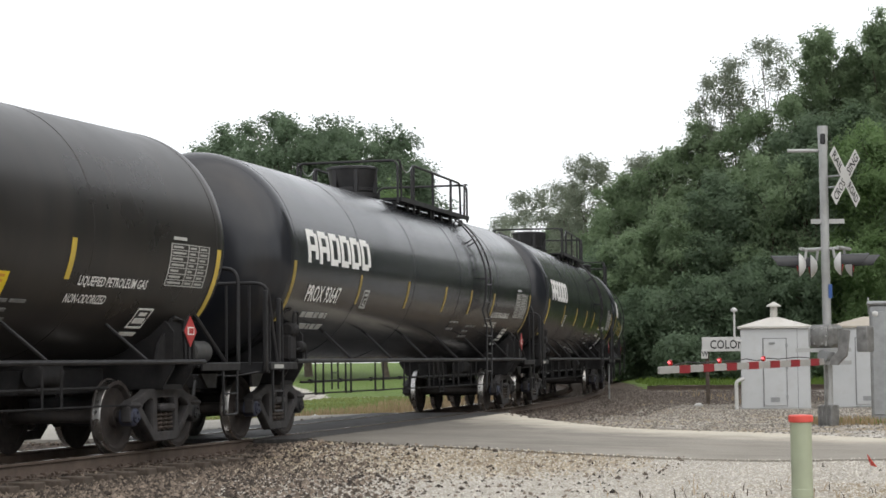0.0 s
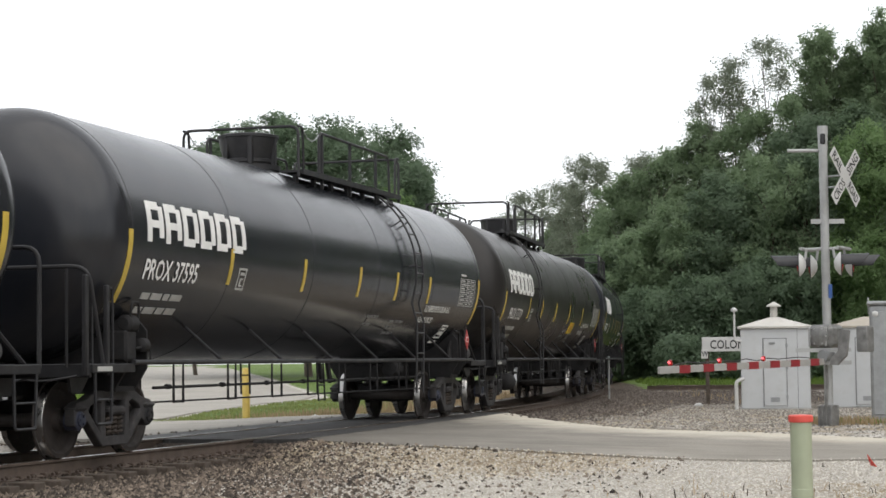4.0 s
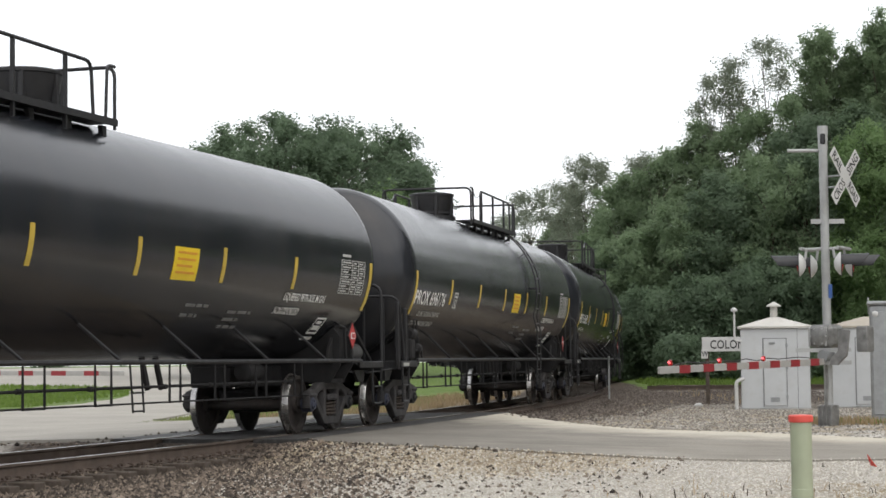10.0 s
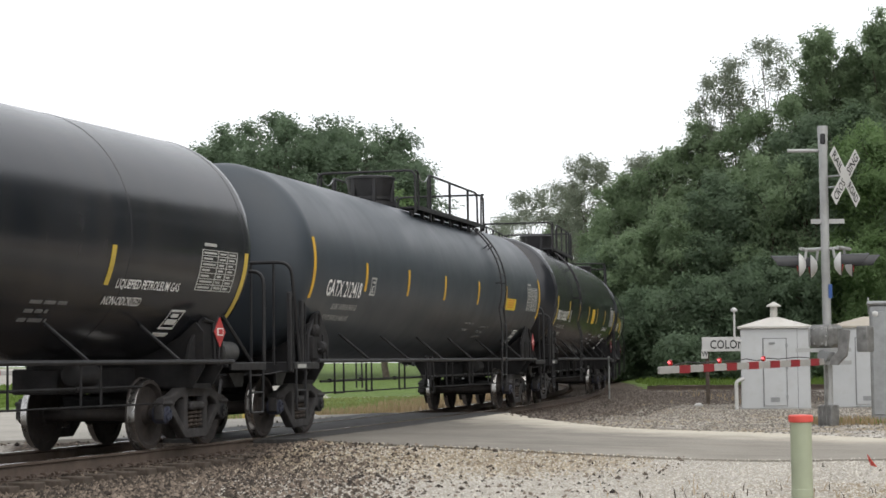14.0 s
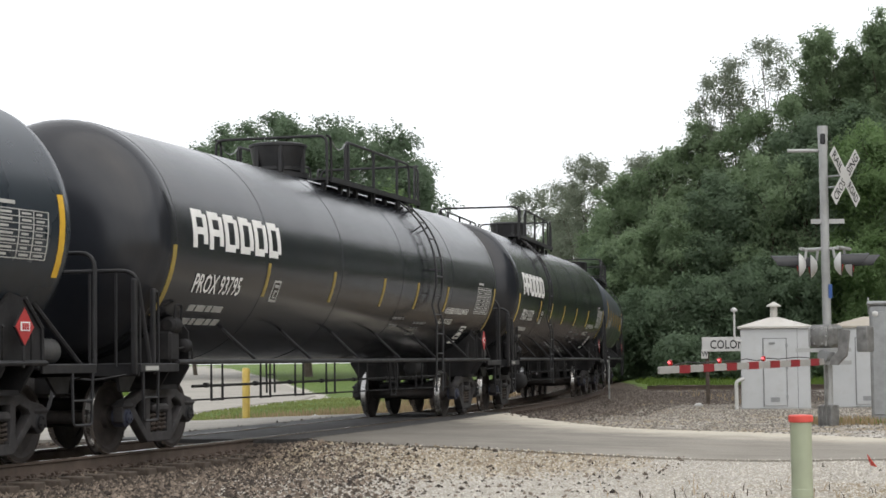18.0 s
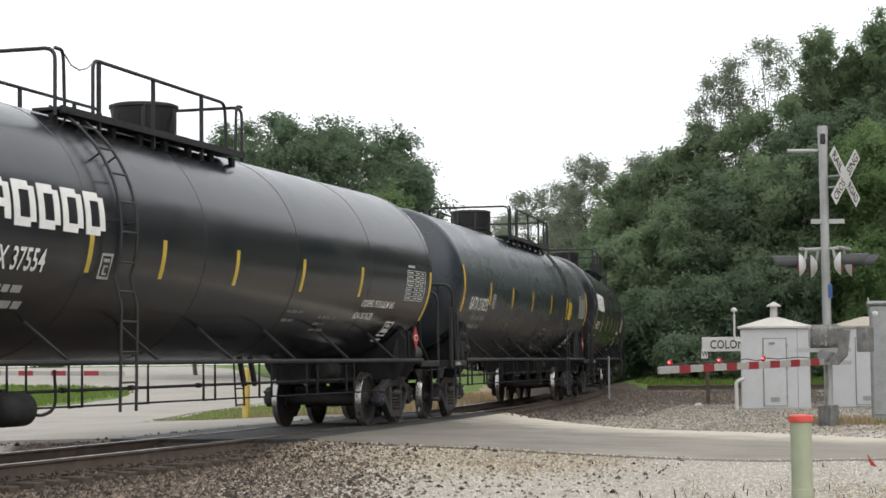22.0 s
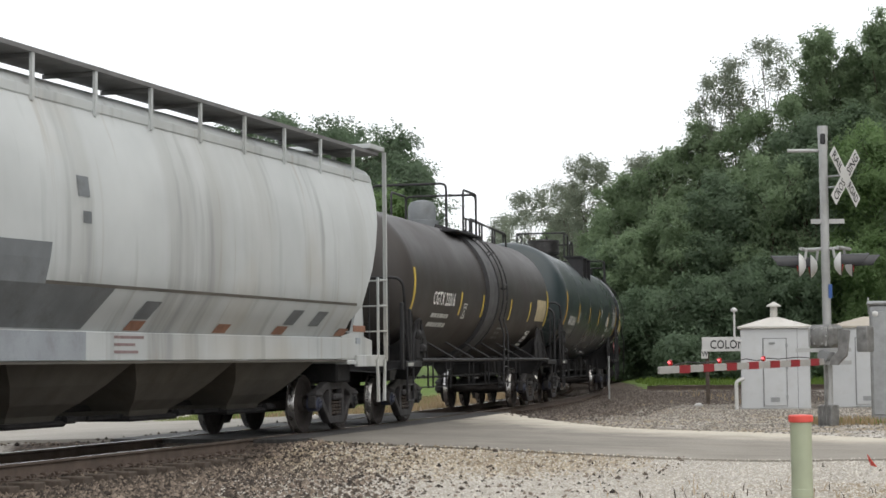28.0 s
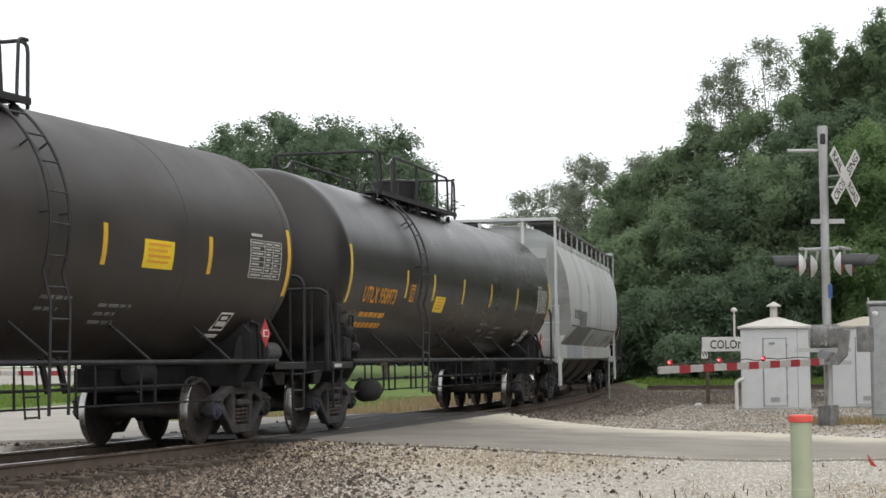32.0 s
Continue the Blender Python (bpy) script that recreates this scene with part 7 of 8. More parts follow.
# ---------------------------------------------------------------- trees
def crown_mesh(name, lobes, count, size, seed, squash=1.0, per=16, fuzz=0.06, spray=0.26, shell=0.88, power=1.7):
    """Leaves in small sprays over overlapping lobes with bulging clumps, a ragged outline and gaps."""
    rng = np.random.default_rng(seed)
    L = np.array([(*c, r) for c, r in lobes])
    w = L[:, 3] ** power
    m = max(8, count // per)
    # sprays gather into clumps that bulge from each lobe
    q = max(6, m // 4)
    pick = rng.choice(len(L), q, p=w / w.sum())
    d = rng.normal(size=(q, 3))
    d /= np.linalg.norm(d, axis=1)[:, None]
    d[:, 2] = np.where(d[:, 2] < -0.35, -d[:, 2], d[:, 2])
    bulge = shell + (1.04 - shell) * rng.random(q) + fuzz * rng.normal(size=q)
    kk = rng.integers(0, q, m)
    dd = d[kk] + rng.normal(size=(m, 3)) * 0.28
    dd /= np.linalg.norm(dd, axis=1)[:, None]
    rad = L[pick[kk], 3] * (bulge[kk] - 0.9 * np.minimum(0.5, ((dd - d[kk]) ** 2).sum(1)) + 0.03 * rng.normal(size=m))
    hub = L[pick[kk], :3] + dd * rad[:, None] * np.array([1, 1, squash])
    reach = spray * (0.4 + 0.9 * rng.random(m))
    k = np.repeat(np.arange(m), per)
    n_all = len(k)
    c = hub[k] + np.clip(rng.normal(size=(n_all, 3)), -1.7, 1.7) * reach[k][:, None] * np.array([1, 1, 1.05])
    n = dd[k] * 1.0 + rng.normal(size=(n_all, 3)) * 0.32 + np.array([0, 0, 0.35])
    n /= np.linalg.norm(n, axis=1)[:, None]
    a = np.cross(n, rng.normal(size=(n_all, 3)))
    a /= np.linalg.norm(a, axis=1)[:, None] + 1e-9
    b = np.cross(n, a)
    s = size * (0.5 + 0.9 * rng.random(n_all))[:, None]
    V = np.empty((n_all, 3, 3))
    V[:, 0] = c + a * s
    V[:, 1], V[:, 2] = c - a * s * 0.6 + b * s * 0.6, c - a * s * 0.6 - b * s * 0.6
    me = bpy.data.meshes.new(name)
    me.vertices.add(n_all * 3)
    me.vertices.foreach_set("co", V.astype(np.float32).ravel())
    me.loops.add(n_all * 3)
    me.loops.foreach_set("vertex_index", np.arange(n_all * 3, dtype=np.int32))
    me.polygons.add(n_all)
    me.polygons.foreach_set("loop_start", np.arange(0, n_all * 3, 3, dtype=np.int32))
    me.update(calc_edges=True)
    return me


def tree(name, label, x, y, height, width, seed, leaf, count, airy=0.0, shape="round", size=0.2, bottom=0.1, group="trees behind the tracks", lobes_n=20):
    rnd = random.Random(seed)
    z0 = gz(x, y)
    t = thing(name, label, "tree", Matrix.Translation((x, y, z0)), group)
    trunk_h = height * (0.8 if shape != "cone" else 0.88)
    g = Geo()
    r0 = 0.011 * height + 0.06
    pts, rs = [], []
    px, py = 0.0, 0.0
    for i in range(9):
        q = i / 8
        pts.append((px, py, -0.3 + trunk_h * q))
        rs.append(r0 * (1.15 - 1.05 * q) * (0.6 if airy else 1.0))
        px += rnd.uniform(-0.02, 0.02) * height
        py += rnd.uniform(-0.02, 0.02) * height
    g.tube(pts, rs, 8)
    lobes = []
    gold = 2.39996
    if shape == "cone":
        # upswept limbs with a tuft of leaves at each step, pointed at the tip
        n = 74
        for i in range(n):
            q = (i + 0.5) / n
            z = height * (0.06 + 0.87 * q)
            reach = (width * 0.60 * (1 - q) ** 0.55 + 0.35) * rnd.uniform(0.65, 1.0)
            w, rise = i * gold + rnd.uniform(-0.3, 0.3), rnd.uniform(0.45, 0.95)
            for j in range(6):
                f = (j + 1) / 6
                lobes.append(((reach * f * math.cos(w), reach * f * math.sin(w), min(height * 0.985, z + reach * f * f * rise)), max(0.24, reach * 0.22 * (1.25 - f))))
        for i in range(14):
            q = i / 14
            lobes.append(((0, 0, height * (0.08 + 0.95 * q)), max(0.32, width * 0.27 * (1 - q) ** 0.75)))
    elif airy:
        n = 46
        for i in range(n):
            q = min(0.99, max(0.01, (i + 0.5) / n + rnd.uniform(-0.03, 0.03)))
            e = math.sqrt(max(0.12, 1 - abs((q - 0.50) / 0.58) ** 2.2))
            w = i * gold + rnd.uniform(-0.6, 0.6)
            rr = width / 2 * e * rnd.uniform(0.30, 1.0) * 0.86
            big = width * rnd.uniform(0.06, 0.115)
            z = height * (0.27 + 0.71 * q)
            for j in range(8):
                v = Vector((rnd.gauss(0, 1), rnd.gauss(0, 1), rnd.gauss(0, 0.7))).normalized() * big * rnd.uniform(0.3, 1.9)
                lobes.append(((rr * math.cos(w) + v.x, rr * math.sin(w) + v.y, min(z + v.z, height * 0.985)), big * rnd.uniform(0.22, 0.42)))
    else:
        # boughs stand out from the crown, each a cluster of smaller billows with gaps between
        n = lobes_n
        for i in range(n):
            q = min(0.99, max(0.01, (i + 0.5) / n + rnd.uniform(-0.04, 0.04)))
            z = height * (bottom + (0.90 - bottom) * q)
            e = math.sqrt(max(0.14, 1 - abs((q - 0.40) / 0.66) ** 2.6))
            w = i * gold + rnd.uniform(-0.5, 0.5)
            rr = width / 2 * e * rnd.uniform(0.55, 0.98) * 0.86
            if shape == "dome":
                q = 1 - 1.45 * (i + 0.5) / n
                rr, z = width / 2 * 0.88 * (1 - abs(q) ** 2.4) ** (1 / 2.4), height * (0.54 + 0.37 * q)
                e = 0.2
            big = min(width * rnd.uniform(0.13, 0.21) * (0.6 + 0.4 * e), max(0.5, (height - z) * 0.9))
            for j in range(6):
                a, b = rnd.uniform(0, 2 * math.pi), rnd.uniform(-0.7, 1.0)
                k = math.sqrt(1 - b * b)
                c = (rr * math.cos(w) + big * 0.75 * k * math.cos(a), rr * math.sin(w) + big * 0.75 * k * math.sin(a), z + big * 0.85 * b)
                c = (c[0], c[1], min(c[2], height * 0.955))
                lobes.append((c, min(big * rnd.uniform(0.36, 0.60), max(0.35, (height - c[2]) * 1.05))))
        for i in range(7):
            q = (i + 0.5) / 7
            e = math.sqrt(max(0.1, 1 - abs((q - 0.42) / 0.66) ** 2.6))
            lobes.append(((0, 0, height * (bottom + (0.90 - bottom) * q)), min(width * (0.43 if shape == "dome" else 0.30) * e, height * (1 - bottom) * 0.26 if q < 0.6 else max(0.5, height * (0.97 - bottom - (0.90 - bottom) * q)))))
    thin = 0.42 if airy else 1.0
    for c, r in lobes[::14 if airy else 4]:
        s = pts[min(7, max(1, int(8 * max(0.1, (c[2] - 0.16 * height) / trunk_h))))]
        if s[2] > c[2]:
            s = pts[max(1, int(8 * c[2] / trunk_h) - 1)]
        m = ((s[0] + c[0]) / 2 + rnd.uniform(-0.3, 0.3), (s[1] + c[1]) / 2 + rnd.uniform(-0.3, 0.3), (s[2] + c[2]) / 2 + 0.3)
        g.tube([s, m, c], [r0 * 0.38 * thin, r0 * 0.22 * thin, r0 * 0.06], 5, caps=False)
    part("trunk", g, BARK, t)
    part("crown", crown_mesh("crown", lobes, count, size, seed, 1.0, fuzz=0.12 if airy else 0.05, spray=0.30 if airy else 0.26, power=0.8 if shape == "cone" else 1.1 if airy else 1.8, shell=0.25 if airy else 0.55 if shape == "cone" else 0.84), leaf, t)
    return t


def at_view(px, depth):
    """East-west place of a bearing at a depth."""
    return (px - 784) / 3327.0 * depth


def build_trees():
    big = "tall broadleaf tree with dense mid-green crown"
    rows = [  # bearing, top, depth, width in bearing, leaf, airy, shape
        (888, 372, 152, 62, LEAF_GREY, 0.5, "round"), (945, 343, 146, 90, LEAF_GREY, 0.4, "round"), (998, 362, 140, 95, LEAF_MID, 0.0, "round"), (1012, 322, 136, 84, LEAF_GREY, 0.4, "round"), (1134, 268, 121, 70, LEAF_GREY, 0.4, "round"),
        (1047, 279, 130, 92, LEAF_GREY, 0.4, "round"), (1075, 345, 124, 110, LEAF_MID, 0.0, "round"), (1125, 270, 119, 120, LEAF_MID, 0.0, "round"),
        (1185, 238, 117, 150, LEAF_MID, 0.0, "round"), (1240, 190, 116, 140, LEAF_MID, 0.0, "round"), (1275, 108, 118, 96, LEAF_GREY, 0.4, "round"),
        (1330, 172, 115, 165, LEAF_MID, 0.0, "round"), (1375, 62, 118, 130, LEAF_GREY, 0.4, "round"), (1458, 20, 114, 170, LEAF_MID, 0.0, "cone"),
        (1400, 120, 113, 150, LEAF_MID, 0.0, "round"), (1514, 58, 114, 120, LEAF_MID, 0.0, "cone"), (1570, -8, 113, 170, LEAF_MID, 0.0, "cone"), (1650, 20, 113, 230, LEAF_DARK, 0.0, "round"),
        (1450, 150, 110, 170, LEAF_DARK, 0.0, "round"), (1530, 140, 110, 170, LEAF_DARK, 0.0, "round"),
        (1065, 420, 110, 130, LEAF_DARK, 0.0, "round"), (1130, 390, 107, 150, LEAF_MID, 0.0, "round"), (1205, 340, 106, 170, LEAF_MID, 0.0, "round"),
        (1285, 290, 105, 180, LEAF_DARK, 0.0, "round"), (1370, 250, 104, 190, LEAF_MID, 0.0, "round"), (1465, 230, 103, 200, LEAF_DARK, 0.0, "round"),
        (1560, 190, 101, 190, LEAF_BRIGHT, 0.0, "round"), (1660, 180, 101, 220, LEAF_MID, 0.0, "round"),
        (1095, 520, 102, 120, LEAF_DARK, 0.0, "round"), (1165, 500, 101, 140, LEAF_DARK, 0.0, "round"), (1245, 480, 100, 150, LEAF_DARK, 0.0, "round"),
        (1335, 450, 100, 170, LEAF_DARK, 0.0, "round"), (1430, 430, 99, 180, LEAF_DARK, 0.0, "round"), (1535, 400, 98, 190, LEAF_BRIGHT, 0.0, "round"), (1640, 400, 98, 190, LEAF_MID, 0.0, "round"),
    ]
    for i, (px, top, dep, wid, leaf, airy, shape) in enumerate(rows):
        h = (637 - top) / 3327.0 * dep * (1.0 if airy else 0.985) + 0.75
        w = wid / 3327.0 * dep * (1.6 if airy else 1.15)
        n = int(min(50000, 1150 * h * w ** 0.9) * (0.46 if airy else 1.9 if shape == "cone" else 1.0))
        tree("tree", ("airy grey-green tree with gaps in its crown" if airy else "tall pointed dark green tree" if shape == "cone" else big), at_view(px, dep), dep, h, w, 20 + i, leaf, n, airy, shape, size=0.085 if airy else 0.098, bottom=0.04 if top > 330 else 0.10)
    far = "trees beyond the street"
    tree("tree", "broad rounded green tree standing alone beyond the street", at_view(545, 114), 114, 15.6, 16.0, 71, LEAF_DARK, 175000, 0.0, "dome", 0.115, 0.13, far, 120)
    tree("tree", "smaller bright green tree beside the broad tree", at_view(684, 106), 106, 11.3, 5.4, 72, LEAF_BRIGHT, 32000, 0.0, "round", 0.12, 0.15, far)
    tree("tree", "small airy tree beside the broad tree", at_view(345, 122), 122, 14.9, 3.4, 73, LEAF_GREY, 5000, 0.4, "round", 0.15, 0.0, far)
    # low brush at the foot of the woods, and the woods going on to the right
    rng = np.random.default_rng(5)
    lobes = []
    for i in range(150):
        q = rng.random()
        x, y = 12 + 24 * q, 96 - 3 * q + rng.uniform(-1.5, 3)
        lobes.append(((x, y, gz(x, y) + rng.uniform(0.3, 1.6)), rng.uniform(0.6, 1.5)))
    ob = new("underbrush", crown_mesh("underbrush", lobes, 50000, 0.13, 11, 0.8))
    ob.data.materials.append(LEAF_DARK)
    tagged(ob, "dark green brush at the foot of the woods", "brush", kind="stuff")
    lobes = []
    for i in range(760):
        q = rng.random()
        a = radians(16.5 + 70 * q)
        d = 92 - 43 * step(0, 0.12, q) + rng.uniform(0, 12)
        x, y = d * math.sin(a) + 2, d * math.cos(a)
        r = rng.uniform(2.4, 4.2)
        if (y > 0 and x < 0.236 * y + r + 1.5) or abs((y - 24) * 48 + (x - 12) * 27) / 55.1 < 9:
            continue
        lobes.append(((x, y, rng.uniform(1, 13 + 8 * step(0.0, 0.2, q))), r))
    ob = new("side_woods", crown_mesh("side_woods", lobes, 110000, 0.66, 12, 0.9, spray=0.7))
    ob.data.materials.append(LEAF_DARK)
    tagged(ob, "dark green woods going on beside the road", "woods", kind="stuff")
    lobes = []
    for i in range(260):
        a = radians(rng.uniform(-200, 160))
        d = rng.uniform(420, 520)
        x, y = d * math.sin(a), d * math.cos(a)
        lobes.append(((x, y, rng.uniform(1, 6) + (8 if x > 40 else 0)), rng.uniform(4, 7)))
    ob = new("far_woods", crown_mesh("far_woods", lobes, 30000, 1.1, 9, 0.9, spray=1.5))
    ob.data.materials.append(LEAF_DARK)
    tagged(ob, "low line of distant dark green woods", "woods", kind="stuff")


build_trees()


# ---------------------------------------------------------------- loose stones, grass and weeds
def pebbles(name, x, y, z, size, material, label, seed, category="gravel"):
    """Angular stones, eight faces each, half sunk in the ground."""
    rng = np.random.default_rng(seed)
    n = len(x)
    base = np.array([(1, 0, 0), (0, 1, 0), (-1, 0, 0), (0, -1, 0), (0, 0, 1), (0, 0, -1)], float)
    tri = np.array([(0, 1, 4), (1, 2, 4), (2, 3, 4), (3, 0, 4), (1, 0, 5), (2, 1, 5), (3, 2, 5), (0, 3, 5)])
    V = base[None] * (0.55 + 0.75 * rng.random((n, 6, 1))) + rng.normal(size=(n, 6, 3)) * 0.14
    a = rng.random(n) * 2 * np.pi
    c, s = np.cos(a)[:, None], np.sin(a)[:, None]
    X, Y = V[..., 0] * c - V[..., 1] * s, V[..., 0] * s + V[..., 1] * c
    V = np.stack([X, Y, V[..., 2] * 0.8], -1) * size[:, None, None]
    V += np.stack([x, y, z + size * 0.12], -1)[:, None, :]
    F = (tri[None] + (np.arange(n) * 6)[:, None, None]).reshape(-1, 3)
    me = bpy.data.meshes.new(name)
    me.from_pydata(V.reshape(-1, 3).tolist(), [], F.tolist())
    me.materials.append(material)
    return tagged(new(name, me), label, category, kind="stuff")


def on_road(x, y):
    d, s = off_line(x, y)
    near = [tuple(n0), (-1.9, 26.5), (1.6, 25.15), (5.8, 24.7), (12, 22.5), (13, 27), (6.9, 29.6), (3.2, 33.2), (1.9, 36.0), tuple(f0)]
    return inside_poly(x, y, near) | ((s > CROSS_A) & (s < CROSS_B) & (np.abs(d) < 1.7))


def scatter_stones():
    rng = np.random.default_rng(31)

    def area(n, x0, x1, y0, y1, lat0, lat1):
        x, y = rng.uniform(x0, x1, n), rng.uniform(y0, y1, n)
        d, s = off_line(x, y)
        k = (d > lat0) & (d < lat1) & ~on_road(x + rng.normal(0, 0.16, n), y + rng.normal(0, 0.16, n))
        return x[k], y[k], d[k]

    def lie(x, y):
        return np.where(on_road(x, y), np.maximum(ground_level(x, y), road_level(x, y) + 0.028), ground_level(x, y))
    # brown ballast by the near rail and down the shoulder
    x, y, d = area(52000, -7.0, 3.2, 18.6, 27.0, 0.86, 7.5)
    keep = rng.random(len(x)) < np.clip(0.9 - (x + 2.2) / 2.4, 0.03, 1.0)
    x, y = x[keep], y[keep]
    pebbles("ballast_stones", x, y, lie(x, y), rng.uniform(0.014, 0.036, len(x)) * (1 + 0.5 * (rng.random(len(x)) > 0.9)), STONE_BROWN, "brown and grey crushed ballast stones", 1)
    # pale chips over the gravel before the road
    x, y, d = area(42000, -3.0, 6.6, 18.6, 27.0, 2.4, 30)
    pebbles("gravel_chips", x, y, lie(x, y), rng.uniform(0.008, 0.021, len(x)), STONE_PALE, "pale limestone gravel chips", 2)
    x, y, d = area(16000, -4.0, 3.4, 20.5, 28.5, 1.9, 30)
    k = np.hypot((x + 0.4) / 3.3, (y - 25.2) / 3.0) < 0.75 + 0.35 * rng.random(len(x))
    x, y = x[k], y[k]
    pebbles("gravel_chips", x, y, lie(x, y), rng.uniform(0.010, 0.030, len(x)), STONE_TAN, "sandy tan gravel chips beside the road", 9)
    # beyond the road, between the track and the signal houses
    x, y, d = area(28000, 0.5, 13.0, 30.0, 56.0, 3.3, 12)
    pebbles("gravel_chips", x, y, lie(x, y), rng.uniform(0.012, 0.034, len(x)), STONE_GREY, "dusty grey gravel beyond the road", 3)
    x, y, d = area(34000, 0.0, 10.0, 37.0, 82.0, 0.9, 4.0)
    pebbles("ballast_stones", x, y, lie(x, y), rng.uniform(0.018, 0.045, len(x)), STONE_DUSTY, "dusty brown ballast stones along the curve", 4)
    x, y, d = area(14000, 4.0, 14.5, 54.0, 82.0, 3.2, 30)
    pebbles("ballast_stones", x, y, lie(x, y), rng.uniform(0.02, 0.045, len(x)), STONE_DUSTY, "weathered brown stones before the branch track", 10)
    x, y, d = area(9000, -13.0, -2.0, 22.0, 40.0, -3.6, -0.9)
    pebbles("ballast_stones", x, y, lie(x, y), rng.uniform(0.016, 0.04, len(x)), STONE_BROWN, "grey ballast stones beyond the far rail", 5)
    # a few dark clods and bits on the pale gravel
    x, y, d = area(60, -1.0, 7.0, 19.5, 25.0, 3.0, 30)
    pebbles("dark_clods", x, y, lie(x, y), rng.uniform(0.012, 0.030, len(x)), STONE_DARK, "dark scattered clods on the gravel", 6)


STONE_DARK = stone_material("dark_clod", (0.03, 0.026, 0.022), (0.10, 0.085, 0.07))
scatter_stones()


def blades(name, x, y, height, material, label, seed, lean=0.35, width=0.012, category="grass"):
    """Thin bent blades of three vertices and a tip."""
    rng = np.random.default_rng(seed)
    n = len(x)
    z = ground_level(x, y)
    a = rng.random(n) * 2 * np.pi
    h = height * (0.45 + 0.9 * rng.random(n))
    tx, ty = np.cos(a) * h * lean * rng.random(n), np.sin(a) * h * lean * rng.random(n)
    b = rng.random(n) * np.pi
    wx, wy = np.cos(b) * width, np.sin(b) * width
    V = np.empty((n, 5, 3))
    V[:, 0] = np.stack([x - wx, y - wy, z - 0.02], -1)
    V[:, 1] = np.stack([x + wx, y + wy, z - 0.02], -1)
    V[:, 2] = np.stack([x + wx * 0.8 + tx * 0.35, y + wy * 0.8 + ty * 0.35, z + h * 0.55], -1)
    V[:, 3] = np.stack([x - wx * 0.8 + tx * 0.35, y - wy * 0.8 + ty * 0.35, z + h * 0.55], -1)
    V[:, 4] = np.stack([x + tx, y + ty, z + h], -1)
    i = (np.arange(n) * 5)[:, None]
    quads = (i + np.array([0, 1, 2, 3])).tolist()
    tips = (i + np.array([3, 2, 4])).tolist()
    me = bpy.data.meshes.new(name)
    me.from_pydata(V.reshape(-1, 3).tolist(), [], quads + tips)
    me.materials.append(material)
    return tagged(new(name, me), label, category, kind="stuff")


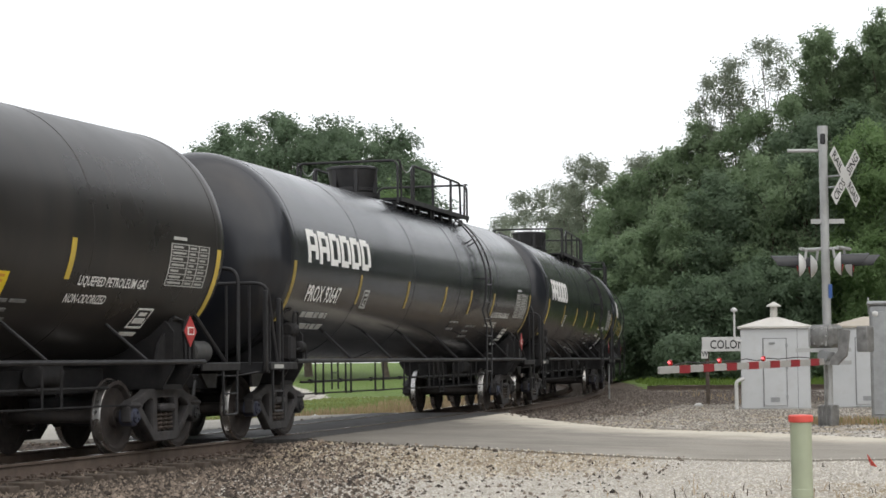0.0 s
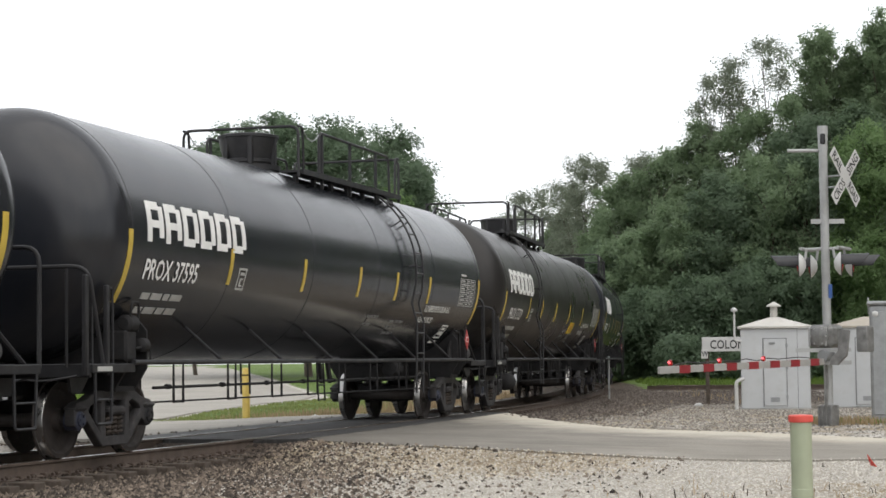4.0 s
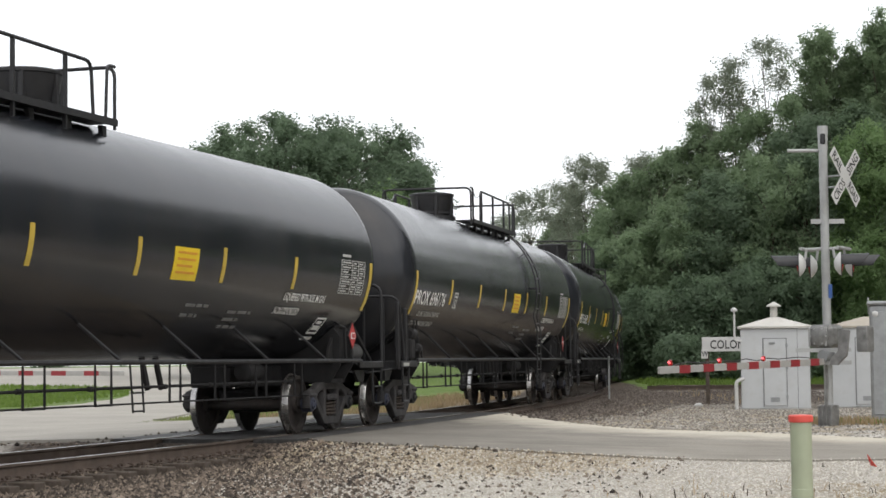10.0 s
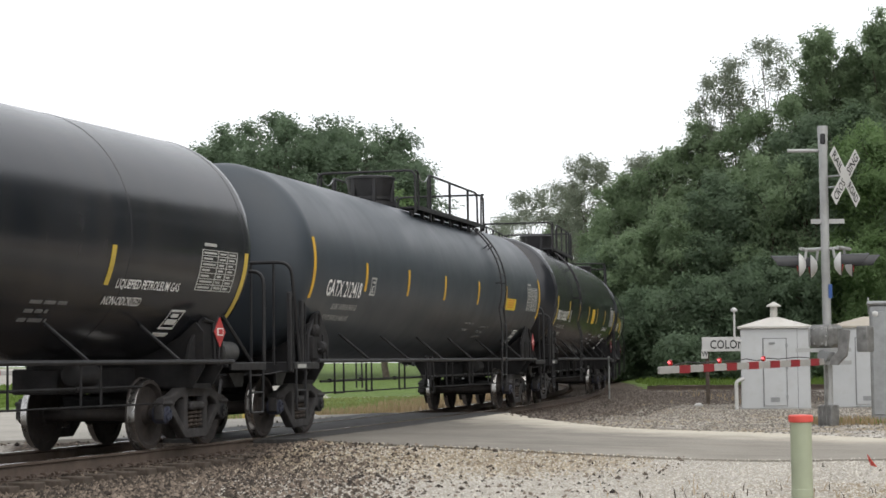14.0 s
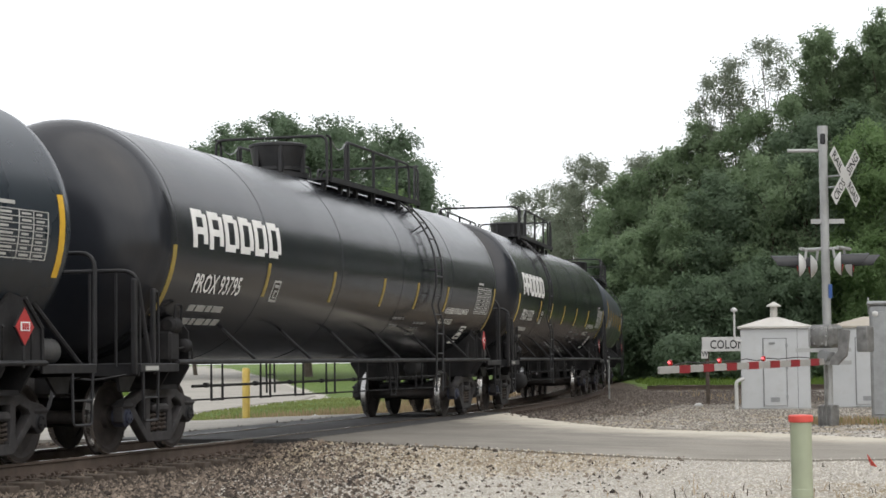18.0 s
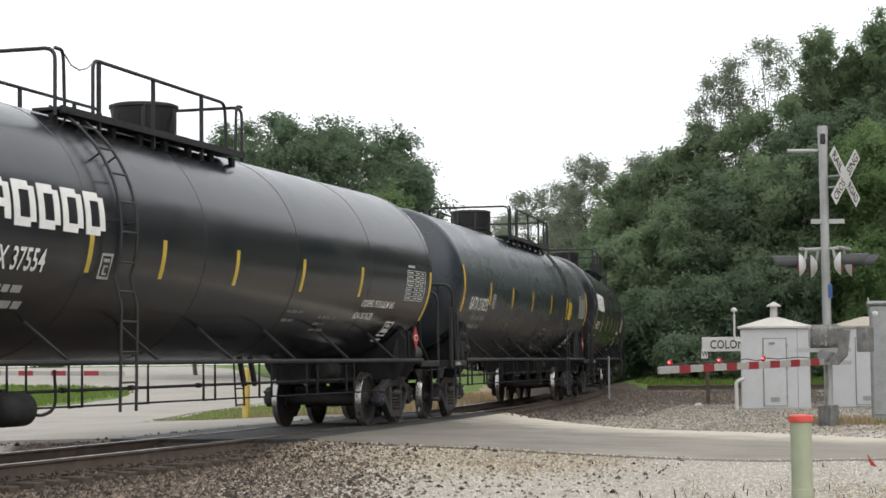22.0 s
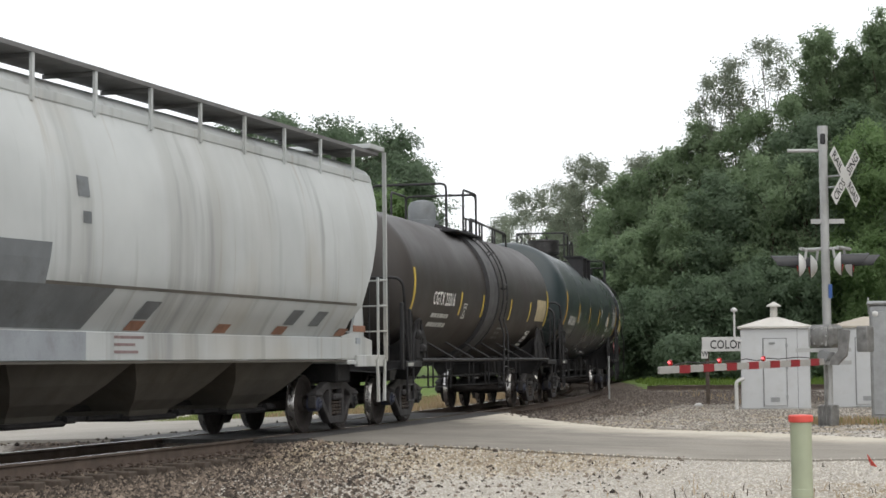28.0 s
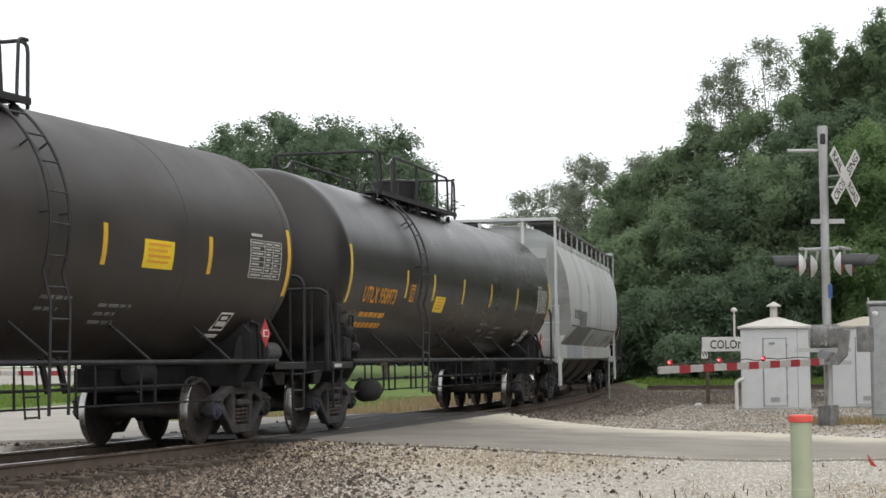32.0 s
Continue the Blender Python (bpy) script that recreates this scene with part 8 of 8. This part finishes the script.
def scatter_grass():
    rng = np.random.default_rng(77)

    def pts(n, x0, x1, y0, y1, test):
        x, y = rng.uniform(x0, x1, n), rng.uniform(y0, y1, n)
        d, s = off_line(x, y)
        k = test(x, y, d, s)
        return x[k], y[k]
    x, y = pts(26000, -9, 4, 41, 100, lambda x, y, d, s: inside_poly(x, y, WEDGE) & (d < -2.8))
    blades("grass", x, y, 0.06, OLIVE, "short olive green grass beyond the rails", 1, width=0.03)
    x, y = pts(16000, -8, 3, 39, 75, lambda x, y, d, s: (d < -2.4) & (d > -5.2) & (s > CROSS_B - 0.5))
    blades("dry_weeds", x, y, 0.17, STRAW, "tan dry weeds beside the track", 2, width=0.014)
    x, y = pts(26000, -34, -14, 62, 150, lambda x, y, d, s: inside_poly(x, y, LAWN_FAR))
    blades("grass", x, y, 0.12, GRASS, "mown green lawn beyond the street", 3, width=0.05)
    x, y = pts(30000, 6, 40, 72, 97, lambda x, y, d, s: (d > 3) & inside_poly(x, y, BANK))
    blades("grass", x, y, 0.20, GRASS, "tall green grass before the woods", 4, width=0.04)
    x, y = pts(9000, 6.4, 12.5, 30.2, 35.5, lambda x, y, d, s: np.abs(y - (33.2 - 0.42 * (x - 7.3))) < 0.55 + 0.3 * np.sin(x * 3))
    blades("dry_grass", x, y, 0.12, STRAW, "yellowed grass verge by the crossing mast", 5, width=0.012)
    x, y = pts(2500, 6.4, 12.5, 31.0, 36.0, lambda x, y, d, s: np.abs(y - (33.6 - 0.42 * (x - 7.3))) < 0.7)
    blades("grass", x, y, 0.10, GRASS, "green tufts in the verge", 6, width=0.012)
    x, y = pts(900, 4.5, 14, 55, 80, lambda x, y, d, s: (d > 3.4) & ((np.sin(x * 2.1 + 1) + np.sin(y * 0.9 + x)) > 0.9))
    blades("dry_weeds", x, y, 0.16, STRAW, "sparse tan weeds before the branch track", 9, width=0.012, lean=0.7)
    # straggling stems in the gravel near the viewer
    x, y = pts(170, 1.6, 5.6, 19.2, 21.6, lambda x, y, d, s: (np.sin(x * 5.1) + np.sin(y * 7.3 + x)) > 0.5)
    blades("dry_weeds", x, y, 0.11, STRAW, "dry weed stems in the gravel", 7, width=0.006, lean=0.8)
    x, y = pts(55, 2.0, 5.4, 19.0, 20.6, lambda x, y, d, s: x > 0)
    blades("weed_stems", x, y, 0.10, STEM_DARK, "dark dead weed stems in the gravel", 8, width=0.008, lean=0.9)


STEM_DARK = stone_material("dead_stem", (0.05, 0.04, 0.03), (0.12, 0.09, 0.065))
scatter_grass()


# ---------------------------------------------------------------- what moves
SPEED, GAIN = 8.3022, 0.00903


def travel(t):
    return SPEED * (t - 16) + GAIN * (t - 16) ** 2 / 2 - 0.07


def car_pose(u, xb, t):
    s = u + travel(t)
    a, b = line(s - xb)[0], line(s + xb)[0]
    c, d = (a + b) / 2, b - a
    return Matrix.Translation((c.x, c.y, 0)) @ Matrix.Rotation(math.atan2(d.y, d.x), 4, "Z")


def motions():
    times = [i * 0.5 for i in range(65)]
    for car, u, xb, trucks in FLEET:
        walk(car, [(t, car_pose(u, xb, t)) for t in times])
        for truck in trucks:
            for ws in [o for o in truck.children if o.name.startswith("wheelset")]:
                p = ws.matrix_basis.translation.copy()
                on = [t / 15 for t in range(481) if -56 < u + travel(t / 15) + truck.matrix_basis.translation.x < 2]
                if len(on) < 2:
                    continue
                rows = sorted({0.0, 32.0, *on})
                place = Matrix.Translation(p)
                start, end = on[0], on[-1]
                walk(ws, [(t, place @ Matrix.Rotation(travel(min(max(t, start), end)) / 0.457 % (2 * math.pi), 4, "Y")) for t in rows])


motions()
